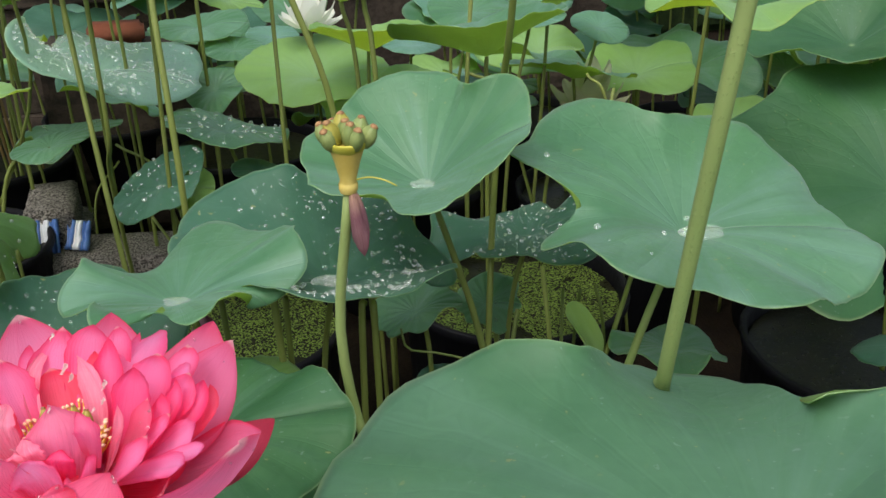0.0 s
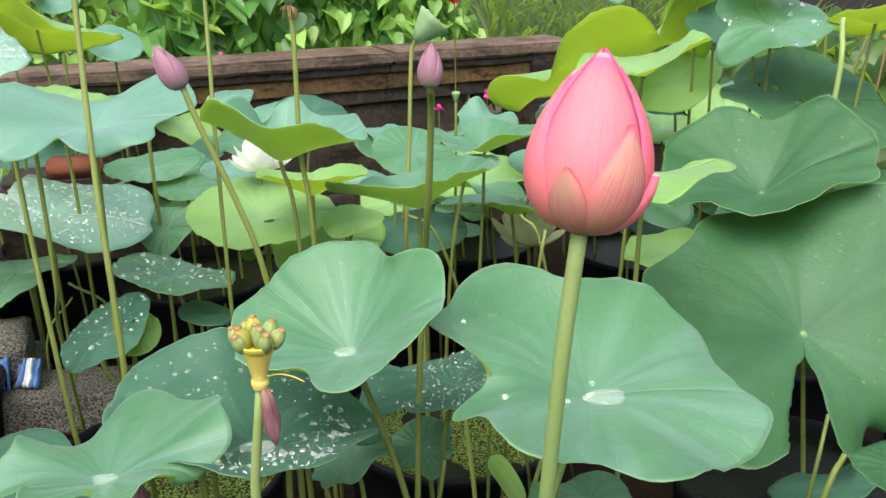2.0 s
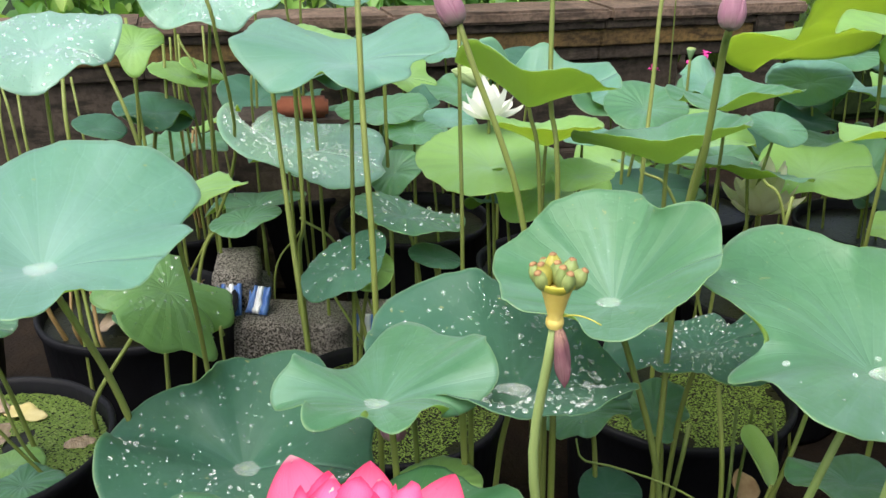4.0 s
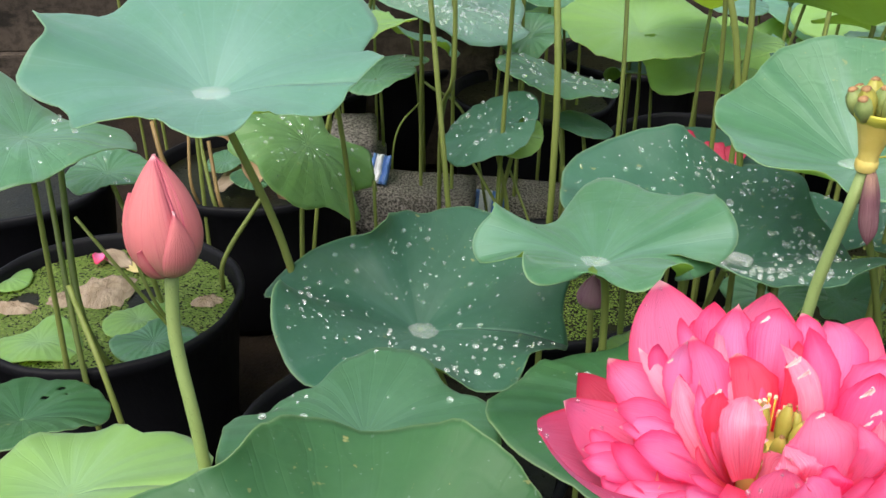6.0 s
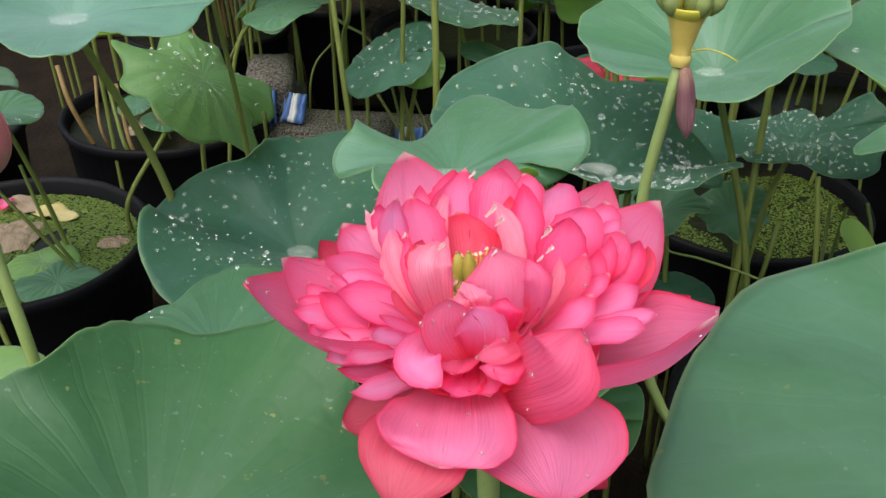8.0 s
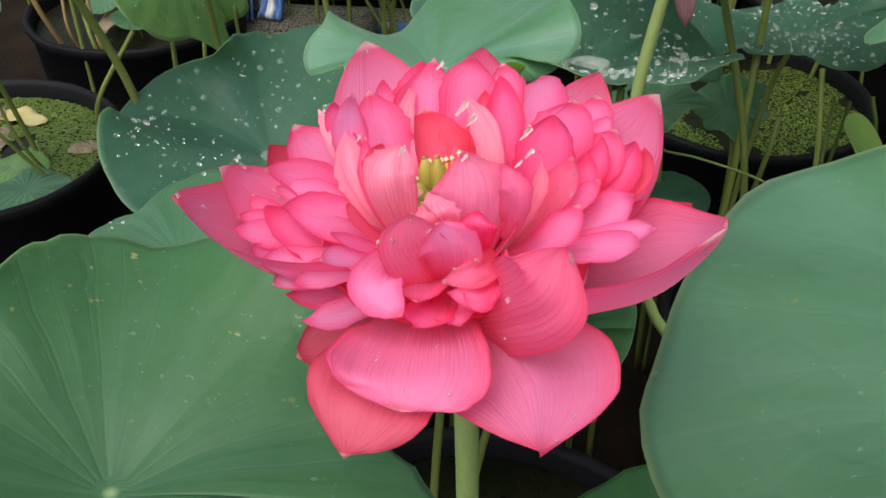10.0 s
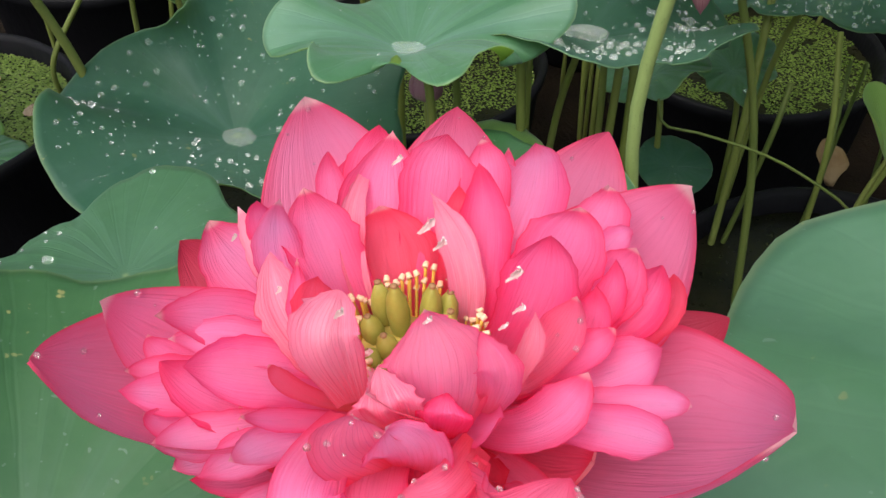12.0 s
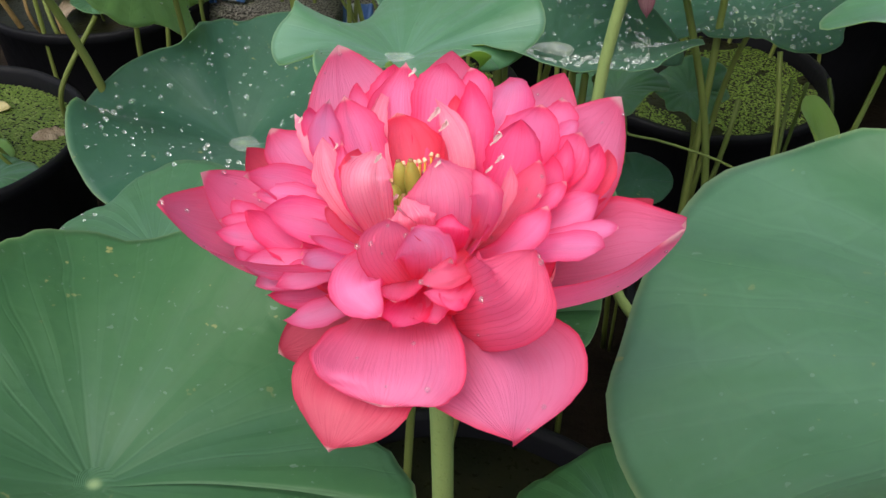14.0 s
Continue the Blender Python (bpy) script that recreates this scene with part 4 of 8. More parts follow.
def wrapper(place, size, turn, stripes, label):
    ob = thing("wrapper", place, label, "wrapper", "crumpled wrappers")
    ob.rotation_euler = (radians(58), 0, radians(turn))
    w, h = size
    for i in range(stripes):
        bm = bmesh.new()
        bmesh.ops.create_grid(bm, x_segments=8, y_segments=8, size=0.5)
        a, b = -0.5 + i / stripes, -0.5 + (i + 1) / stripes
        for v in bm.verts:
            x = a + (v.co.x + 0.5) * (b - a)
            v.co = Vector((x * w, v.co.y * h, 0.006 * math.sin(x * 19) + 0.010 * noise.noise(Vector((x * 5, v.co.y * 4, turn)))))
        p = part("panel", bm, PACK_BLUE if i % 2 == 0 else PACK_WHITE, ob, "", True)
        so = p.modifiers.new("thickness", "SOLIDIFY")
        so.thickness = 0.001


wrapper((-0.985, 2.085, 0.338), (0.064, 0.085), 14, 3, "crumpled blue and white wrapper on a block")
wrapper((-0.912, 2.105, 0.334), (0.062, 0.075), -8, 3, "blue and white torn wrapper on a block")
wrapper((-0.655, 2.225, 0.215), (0.10, 0.075), 5, 3, "blue and white wrapper beside a block")
tagged(part("brick", box_bm(0.17, 0.09, 0.06, 0.012, 3), RUST_BRICK, None, "", True, pose(-1.03, 2.93, 0.66, 0, 0, 15)), "old red brick lying on a ledge", "brick")
tagged(part("ledge", box_bm(0.5, 0.25, 0.62, 0.02, 2), CONCRETE_DARK, None, "", False, pose(-1.03, 2.98, 0.318, 0, 0, 15)), "dark damp masonry ledge under a brick", "ledge", "", "structure")

# ---- lotus leaves ----
leaf_a = lotus_leaf("green", (-0.020, 1.140, 0.851), 0.150, (-0.27, -0.26), 0.52, (0.003, 0.098, -0.010, -0.090, -0.009, -0.004, 0.065, 0.059, 0.035, 0.012, -0.052, -0.014, -0.027, 0.035, -0.006, -0.020, 0.008, -0.018), (0.009, 0.018, -0.014, 0.002, -0.028, 0.037, -0.016, -0.012, -0.030, -0.018), [(0.057, 1.128, 0.605), (0.098, 1.129, 0.330)], 0.0055, stem=STEM_DARK, fine=True)
leaf_b = lotus_leaf("green", (0.303, 1.060, 0.817), 0.220, (0.12, -0.16), 0.21, (0.016, 0.083, -0.067, -0.043, 0.074, 0.016, -0.088, -0.019, 0.057, -0.042, 0.015, -0.012, -0.011, 0.000, -0.059, 0.006, 0.043, -0.035), (-0.088, 0.040, 0.011, -0.004, 0.016, -0.024, 0.017, 0.037, 0.019, -0.066), [(0.257, 1.039, 0.686), (0.173, 1.053, 0.330)], 0.006, stem=STEM_PALE, fine=True)
leaf_c = lotus_leaf("blue", (-0.760, 0.982, 0.911), 0.201, (0.09, -0.14), 0.28, (-0.066, 0.179, -0.088, 0.005, -0.025, -0.001, 0.025, 0.005, 0.044, -0.000, 0.049, -0.002, -0.017, 0.019, -0.023, -0.032, -0.041, 0.033), (-0.028, -0.029, -0.014, -0.025, 0.057, 0.065, -0.007, 0.008, -0.001, 0.020), [(-0.699, 1.035, 0.665), (-0.655, 1.054, 0.330)], 0.006, fine=True)
leaf_d = lotus_leaf("dark", (-0.511, 0.998, 0.620), 0.180, (0.10, -0.09), 0.42, (0.019, -0.077, -0.030, 0.121, -0.040, -0.023, 0.073, -0.008, -0.070, 0.042, 0.019, -0.021, -0.012, 0.021, 0.027, -0.041, 0.027, -0.013), (-0.103, -0.001, 0.024, 0.022, -0.101, 0.035, 0.063, -0.060, -0.092, -0.012), [(-0.477, 1.036, 0.477), (-0.463, 1.056, 0.330)], 0.006, fine=True)
leaf_e = lotus_leaf("green", (-0.300, 0.921, 0.791), 0.129, (-0.08, 0.09), 0.22, (0.025, 0.339, -0.076, 0.038, -0.091, -0.034, -0.031, 0.005, -0.013, 0.107, 0.019, 0.031, -0.024, -0.088, -0.011, 0.067, -0.035, 0.059), (-0.018, 0.041, -0.079, 0.022, -0.063, -0.028, -0.031, 0.077, -0.057, -0.033), [(-0.284, 0.949, 0.677), (-0.268, 0.949, 0.330)], fine=True)
leaf_f = lotus_leaf("dark", (-0.149, 1.105, 0.719), 0.191, (0.15, 0.05), 0.32, (-0.198, 0.023, -0.027, 0.021, -0.018, 0.027, -0.008, -0.043, 0.008, 0.015, -0.066, -0.007, -0.041, -0.006, -0.009, -0.032, -0.013, -0.046), (-0.137, -0.088, 0.028, -0.038, -0.010, -0.047, -0.004, -0.082, 0.046, -0.004), [(-0.174, 1.139, 0.528), (-0.196, 1.159, 0.330)], fine=True)
leaf_g = lotus_leaf("dark", (0.140, 1.384, 0.664), 0.138, (-0.16, 0.05), 0.12, (-0.142, 0.023, 0.032, -0.083, 0.028, -0.028, 0.034, 0.048, 0.001, -0.016, 0.044, 0.047, -0.045, 0.006, -0.050, -0.033, 0.072, -0.023), (0.095, 0.089, 0.029, 0.120, 0.044, -0.034, -0.012, 0.092, -0.039, -0.020), [(0.114, 1.393, 0.497), (0.099, 1.413, 0.330)])
leaf_h = lotus_leaf("green", (0.077, 1.440, 0.505), 0.060, (-0.00, -0.41), 0.12, (0.060, 0.081, -0.079, 0.035, -0.040, 0.028, 0.002, 0.031, 0.030, 0.002, 0.027, -0.040, -0.004, -0.053, 0.003, 0.004, 0.017, -0.022), (-0.027, 0.086, 0.015, -0.003, 0.018, -0.022, -0.012, -0.014, -0.015, 0.013), [(0.099, 1.438, 0.399), (0.107, 1.438, 0.330)])
leaf_i = lotus_leaf("green", (-0.045, 1.356, 0.536), 0.074, (-0.28, -0.10), 0.13, (0.025, 0.075, 0.007, 0.034, -0.010, 0.036, 0.009, -0.023, 0.022, -0.012, 0.035, -0.029, 0.032, 0.017, -0.050, 0.058, 0.005, -0.046), (-0.074, -0.096, 0.009, -0.021, -0.036, -0.027, -0.008, 0.005, -0.030, 0.017), [(-0.022, 1.355, 0.449), (0.001, 1.357, 0.330)])
leaf_j = lotus_leaf("green", (0.331, 1.145, 0.591), 0.085, (0.09, 0.20), 0.09, (-0.092, 0.040, -0.026, 0.091, -0.020, 0.048, 0.045, -0.010, 0.042, -0.029, 0.006, -0.005, 0.007, -0.002, 0.005, 0.004, 0.001, 0.004), (-0.031, -0.006, -0.075, -0.022, -0.066, -0.023, 0.038, 0.052, 0.008, -0.015), [(0.340, 1.153, 0.459), (0.347, 1.173, 0.330)])
leaf_r4 = lotus_leaf("deep", (0.778, 1.479, 0.708), 0.297, (0.09, -0.69), 0.12, (-0.004, 0.099, 0.088, 0.122, 0.017, -0.034, -0.054, -0.017, -0.013, 0.003, 0.009, -0.042, -0.014, 0.020, 0.027, 0.056, 0.043, -0.019), (0.045, 0.174, 0.029, 0.017, -0.027, -0.031, -0.025, -0.030, 0.018, 0.006), [(0.816, 1.458, 0.356)], slit=4.40, fine=True)
leaf_r3 = lotus_leaf("deep", (0.802, 1.814, 0.877), 0.217, (-0.24, -0.23), 0.43, (0.042, 0.008, 0.029, 0.024, 0.048, 0.013, -0.005, 0.030, -0.031, -0.007, -0.026, 0.012, -0.005, -0.023, 0.023, 0.005, 0.028, 0.017), (-0.058, 0.021, 0.005, 0.028, -0.015, 0.030, -0.006, 0.044, -0.024, -0.032), [(0.769, 1.825, 0.609), (0.748, 1.845, 0.330)])
leaf_r5 = lotus_leaf("yellow", (0.446, 1.413, 1.019), 0.132, (-0.01, 0.16), 0.13, (-0.111, -0.049, -0.035, -0.074, -0.010, -0.069, 0.010, -0.054, 0.017, -0.052, 0.008, -0.015, 0.009, -0.007, 0.008, -0.002, 0.006, 0.001), (0.069, -0.053, 0.055, -0.078, 0.007, 0.015, 0.022, 0.090, -0.005, -0.025), [(0.445, 1.422, 0.677), (0.438, 1.442, 0.330)])
leaf_r1 = lotus_leaf("yellow", (0.747, 2.863, 0.981), 0.379, (-0.36, 0.41), 0.17, (-0.225, 0.136, -0.100, 0.122, 0.073, 0.031, -0.072, -0.064, -0.187, -0.010, 0.007, 0.000, -0.001, 0.001, -0.005, -0.002, 0.002, 0.006), (-0.047, 0.012, -0.098, 0.026, -0.116, 0.024, -0.137, -0.005, 0.001, 0.035), [(0.778, 2.871, 0.656), (0.792, 2.891, 0.330)])
leaf_r1b = lotus_leaf("yellow", (0.629, 2.186, 1.064), 0.166, (-0.26, 0.06), 0.34, (0.022, -0.008, -0.006, 0.029, -0.006, -0.005, 0.006, -0.004, -0.003, -0.001, -0.005, 0.007, -0.008, -0.001, 0.007, -0.011, 0.006, 0.001), (0.043, -0.054, 0.022, 0.024, -0.040, 0.049, 0.005, 0.008, -0.014, 0.020), [(0.621, 2.188, 0.991), (0.597, 2.195, 0.330)])
leaf_r2 = lotus_leaf("yellow", (0.874, 2.792, 0.941), 0.148, (-0.35, -0.49), 0.16, (0.002, 0.010, -0.001, 0.048, 0.021, 0.017, 0.010, 0.022, 0.005, 0.004, -0.006, 0.004, -0.003, 0.005, 0.001, -0.002, -0.004, -0.007), (0.043, -0.013, 0.013, 0.010, 0.000, 0.015, -0.010, 0.019, -0.001, 0.003), [(0.912, 2.800, 0.630), (0.934, 2.820, 0.330)])
leaf_r6 = lotus_leaf("green", (0.976, 2.312, 1.163), 0.161, (-0.14, -0.33), 0.07, (0.04, 0.04, -0.09, 0.10, 0.09, -0.07, -0.03, 0.05, 0.01, -0.04, 0.00, 0.00, 0.00, 0.00, 0.00, 0.00, 0.00, 0.00), (-0.10, -0.08, 0.01, 0.01, 0.04, -0.03, -0.07, 0.01, 0.00, 0.00), [(0.976, 2.322, 0.746), (0.976, 2.342, 0.330)])
leaf_r7 = lotus_leaf("dark", (0.939, 2.654, 1.136), 0.083, (-0.16, -0.69), 0.11, (0.00, -0.01, -0.03, 0.02, -0.03, 0.01, -0.01, -0.01, 0.00, 0.00, 0.00, 0.00, 0.00, 0.00, 0.00, 0.00, 0.00, 0.00), (0.00, 0.06, -0.04, 0.00, -0.01, -0.02, 0.02, 0.00, 0.00, 0.00), [(0.951, 2.664, 0.733), (0.958, 2.684, 0.330)])
leaf_r8 = lotus_leaf("deep", (1.066, 2.321, 0.970), 0.232, (0.09, -0.34), 0.12, (0.09, -0.12, -0.06, 0.05, -0.02, -0.05, -0.01, 0.05, -0.04, -0.03, 0.00, 0.00, 0.00, 0.00, 0.00, 0.00, 0.00, 0.00), (0.01, 0.10, -0.05, -0.05, 0.01, 0.01, 0.04, 0.04, 0.00, 0.00), [(1.090, 2.331, 0.650), (1.104, 2.351, 0.330)], holes=((0.49, 2.63, 0.07), (0.30, 2.3, 0.05), (0.62, 2.4, 0.04), (0.08, 0.39, 0.04)), fine=True)
leaf_r9 = lotus_leaf("green", (0.773, 2.997, 1.225), 0.111, (-0.14, -0.32), 0.09, (0.02, 0.01, -0.03, 0.00, 0.03, 0.01, -0.02, -0.02, 0.01, 0.02, 0.00, 0.00, 0.00, 0.00, 0.00, 0.00, 0.00, 0.00), (0.00, -0.12, -0.05, 0.04, 0.03, 0.01, -0.01, -0.03, 0.00, 0.00), [(0.809, 3.007, 0.777), (0.831, 3.027, 0.330)])
leaf_r10 = lotus_leaf("yellow", (0.894, 2.700, 1.260), 0.089, (0.03, -0.15), 0.10, (0.00, 0.00, 0.00, 0.00, 0.00, 0.00, 0.00, 0.00, 0.00, 0.00, 0.00, 0.00, 0.00, 0.00, 0.00, 0.00, 0.00, 0.00), (0.03, -0.03, -0.03, -0.01, 0.00, 0.02, 0.01, -0.01, 0.00, 0.00), [(0.906, 2.710, 0.795), (0.913, 2.730, 0.330)])
leaf_r11 = lotus_leaf("yellow", (0.957, 2.396, 1.279), 0.115, (0.08, -0.12), 0.08, (0.01, 0.01, 0.00, 0.00, 0.01, 0.00, 0.00, -0.01, 0.00, 0.01, 0.00, 0.00, 0.00, 0.00, 0.00, 0.00, 0.00, 0.00), (0.03, -0.05, -0.04, -0.01, 0.02, 0.03, 0.02, -0.03, 0.00, 0.00), [(0.981, 2.406, 0.805), (0.996, 2.426, 0.330)])
leaf_l4 = lotus_leaf("blue", (-0.524, 1.685, 1.055), 0.191, (0.03, -0.16), 0.14, (-0.148, 0.211, 0.019, -0.004, -0.052, 0.030, -0.031, 0.044, 0.045, -0.010, -0.016, -0.002, -0.031, 0.021, -0.007, 0.043, 0.032, 0.008), (0.085, 0.051, -0.086, 0.066, 0.027, -0.023, 0.013, -0.051, -0.023, 0.041), [(-0.533, 1.681, 0.566), (-0.536, 1.681, 0.330)])
leaf_l4y = lotus_leaf("yellow", (-0.741, 2.103, 1.022), 0.119, (0.09, -0.04), 0.11, (0.00, 0.00, 0.00, 0.00, 0.00, 0.00, 0.00, 0.00, 0.00, 0.00, 0.00, 0.00, 0.00, 0.00, 0.00, 0.00, 0.00, 0.00), (-0.01, -0.01, 0.01, 0.00, 0.00, 0.01, -0.01, 0.00, 0.00, 0.00), [(-0.729, 2.113, 0.676), (-0.722, 2.133, 0.330)])
leaf_l3 = lotus_leaf("wet", (-1.036, 2.248, 1.113), 0.177, (0.33, -0.40), 0.16, (-0.061, -0.092, 0.026, 0.009, 0.015, 0.023, 0.006, 0.006, 0.013, 0.020, 0.022, 0.005, 0.016, -0.014, 0.011, -0.022, -0.009, -0.005), (0.048, -0.027, 0.004, 0.014, -0.024, -0.022, 0.098, 0.006, -0.030, -0.013), [(-1.067, 2.253, 0.718), (-1.082, 2.273, 0.330)])
leaf_l17 = lotus_leaf("blue", (-0.185, 1.706, 0.983), 0.139, (0.14, 0.10), 0.69, (0.091, -0.317, -0.007, 0.094, 0.006, -0.042, 0.025, 0.019, -0.020, -0.001, -0.013, -0.024, -0.005, -0.008, -0.003, 0.002, -0.012, -0.008), (-0.043, 0.052, 0.002, 0.029, 0.027, -0.029, 0.008, 0.118, -0.001, -0.039), [(-0.157, 1.708, 0.806), (-0.118, 1.713, 0.330)])
leaf_l18 = lotus_leaf("yellow", (-0.169, 2.090, 0.801), 0.131, (-0.02, 0.16), 0.45, (0.00, 0.02, 0.01, 0.00, 0.00, 0.01, 0.00, 0.00, 0.00, 0.00, 0.00, 0.00, 0.00, 0.00, 0.00, 0.00, 0.00, 0.00), (0.01, 0.02, -0.02, 0.02, -0.03, -0.02, 0.01, 0.01, 0.00, 0.00), [(-0.171, 2.090, 0.664), (-0.173, 2.090, 0.330)])
leaf_l19 = lotus_leaf("green", (0.082, 1.732, 0.877), 0.163, (-0.16, 0.19), 0.46, (-0.032, -0.001, 0.022, 0.004, -0.010, -0.002, 0.010, 0.003, -0.009, -0.012, -0.001, 0.001, 0.000, 0.001, 0.000, 0.000, 0.001, 0.001), (0.005, 0.061, -0.019, -0.019, -0.016, 0.017, -0.002, -0.012, 0.014, 0.016), [(0.083, 1.733, 0.801), (0.098, 1.733, 0.330)])
leaf_l19b = lotus_leaf("blue", (0.196, 2.095, 0.867), 0.081, (-0.10, -0.03), 0.12, (0.01, 0.00, 0.00, 0.00, 0.00, 0.00, 0.00, 0.00, 0.00, 0.00, 0.00, 0.00, 0.00, 0.00, 0.00, 0.00, 0.00, 0.00), (0.02, 0.00, 0.00, 0.00, 0.00, 0.00, 0.00, 0.00, 0.00, 0.00), [(0.160, 2.105, 0.599), (0.138, 2.125, 0.330)])
leaf_l20 = lotus_leaf("blue", (0.330, 2.301, 0.681), 0.165, (0.12, 0.22), 0.20, (-0.090, -0.009, 0.016, -0.016, -0.018, -0.012, 0.012, -0.002, -0.005, -0.002, -0.000, 0.000, -0.001, -0.003, 0.002, 0.002, 0.001, -0.002), (-0.055, -0.011, 0.031, -0.009, 0.002, -0.011, -0.010, -0.000, -0.021, -0.012), [(0.351, 2.308, 0.498), (0.373, 2.328, 0.330)])
leaf_l21 = lotus_leaf("green", (0.248, 2.212, 0.873), 0.147, (-0.11, 0.07), 0.36, (0.117, -0.039, -0.020, 0.001, 0.018, 0.023, 0.026, -0.073, 0.027, 0.060, -0.021, -0.011, 0.019, -0.024, 0.031, 0.007, -0.001, 0.009), (-0.031, -0.017, -0.039, -0.019, -0.001, -0.004, 0.049, 0.015, -0.054, -0.018), [(0.243, 2.224, 0.610), (0.221, 2.244, 0.330)])
leaf_l21b = lotus_leaf("green", (0.068, 2.393, 0.827), 0.112, (0.06, -0.35), 0.13, (0.00, 0.01, -0.02, 0.00, 0.01, 0.00, 0.00, 0.00, 0.00, 0.00, 0.00, 0.00, 0.00, 0.00, 0.00, 0.00, 0.00, 0.00), (0.00, -0.04, 0.00, -0.01, 0.00, 0.02, 0.01, -0.01, 0.00, 0.00), [(0.032, 2.403, 0.579), (0.010, 2.423, 0.330)])
leaf_l16 = lotus_leaf("yellow", (-0.310, 2.203, 0.710), 0.184, (0.04, -0.20), 0.16, (-0.019, 0.005, -0.001, -0.003, 0.004, 0.000, 0.007, -0.001, -0.003, -0.002, 0.003, 0.006, -0.000, -0.003, 0.001, -0.002, -0.002, 0.002), (-0.004, -0.024, 0.002, -0.017, 0.008, 0.007, 0.008, 0.001, -0.002, -0.001), [(-0.297, 2.212, 0.518), (-0.290, 2.232, 0.330)], holes=((0.24, 5.23, 0.075),), fine=True)
leaf_l16f = lotus_leaf("yellow", (-0.081, 2.137, 0.717), 0.079, (-0.05, -0.17), 0.12, (0.00, 0.00, -0.01, 0.00, 0.02, 0.01, 0.00, -0.01, -0.01, 0.01, 0.00, 0.00, 0.00, 0.00, 0.00, 0.00, 0.00, 0.00), (0.01, -0.07, -0.01, -0.02, 0.01, 0.03, 0.00, 0.00, 0.00, 0.00), [(-0.105, 2.147, 0.523), (-0.119, 2.167, 0.330)])
leaf_l5 = lotus_leaf("wet", (-0.805, 2.103, 0.751), 0.228, (0.24, 0.12), 0.19, (0.242, -0.061, -0.168, -0.036, 0.046, 0.012, 0.012, -0.015, -0.062, -0.042, 0.001, -0.002, 0.005, 0.007, -0.000, -0.007, 0.008, -0.002), (-0.077, 0.126, 0.084, -0.026, -0.066, -0.015, 0.041, -0.025, 0.002, -0.020), [(-0.804, 2.112, 0.539), (-0.804, 2.132, 0.330)])
leaf_l6 = lotus_leaf("green", (-0.992, 2.338, 0.508), 0.144, (-0.17, 0.03), 0.11, (0.044, 0.096, 0.012, -0.066, -0.054, 0.034, 0.055, 0.015, -0.012, -0.051, -0.004, 0.014, 0.013, -0.002, -0.007, -0.010, -0.005, 0.010), (0.049, -0.017, 0.044, -0.045, -0.082, -0.014, 0.021, 0.053, 0.006, -0.002), [(-0.977, 2.350, 0.419), (-0.970, 2.370, 0.330)])
leaf_l7 = lotus_leaf("green", (-0.464, 1.890, 0.674), 0.130, (0.20, 0.11), 0.11, (0.001, 0.009, 0.007, -0.005, 0.012, 0.007, -0.002, 0.008, 0.001, 0.001, -0.003, -0.003, 0.001, -0.001, 0.005, -0.000, -0.002, -0.002), (0.046, -0.021, 0.023, 0.015, -0.017, 0.010, -0.012, 0.017, -0.002, 0.010), [(-0.434, 1.902, 0.502), (-0.420, 1.922, 0.330)])
leaf_l8 = lotus_leaf("dark", (-0.557, 1.708, 0.624), 0.101, (-0.38, -0.37), 0.10, (0.004, 0.000, -0.020, 0.035, -0.012, -0.005, -0.027, -0.015, -0.009, 0.001, 0.005, -0.001, 0.001, -0.002, 0.002, 0.004, -0.004, 0.000), (0.004, 0.018, -0.008, 0.012, 0.015, 0.010, 0.014, -0.017, -0.005, -0.000), [(-0.523, 1.718, 0.478), (-0.502, 1.738, 0.330)], holes=((0.66, 0.04, 0.07),), fine=True)
leaf_l8y = lotus_leaf("yellow", (-0.514, 1.749, 0.600), 0.055, (-0.01, -0.60), 0.12, (-0.01, 0.00, -0.02, -0.01, -0.01, -0.01, 0.00, 0.00, 0.00, 0.00, 0.00, 0.00, 0.00, 0.00, 0.00, 0.00, 0.00, 0.00), (0.00, 0.02, 0.01, 0.00, 0.01, 0.00, 0.00, 0.00, 0.00, 0.00), [(-0.538, 1.759, 0.465), (-0.553, 1.779, 0.330)])
leaf_l22 = lotus_leaf("green", (-0.665, 2.543, 0.754), 0.135, (-0.05, -0.09), 0.11, (0.00, 0.00, 0.00, 0.00, -0.01, 0.00, 0.00, 0.00, 0.00, 0.00, 0.00, 0.00, 0.00, 0.00, 0.00, 0.00, 0.00, 0.00), (0.02, 0.04, -0.01, 0.00, 0.00, -0.01, 0.00, 0.00, 0.00, 0.00), [(-0.689, 2.553, 0.542), (-0.703, 2.573, 0.330)])
leaf_l23 = lotus_leaf("green", (-0.577, 2.296, 0.650), 0.079, (-0.17, -0.64), 0.11, (0.00, 0.00, -0.04, 0.00, 0.00, 0.04, 0.02, 0.00, 0.00, -0.02, 0.00, 0.00, 0.00, 0.00, 0.00, 0.00, 0.00, 0.00), (0.05, -0.04, 0.00, -0.04, -0.03, 0.00, 0.00, 0.01, 0.00, 0.00), [(-0.589, 2.306, 0.490), (-0.596, 2.326, 0.330)])
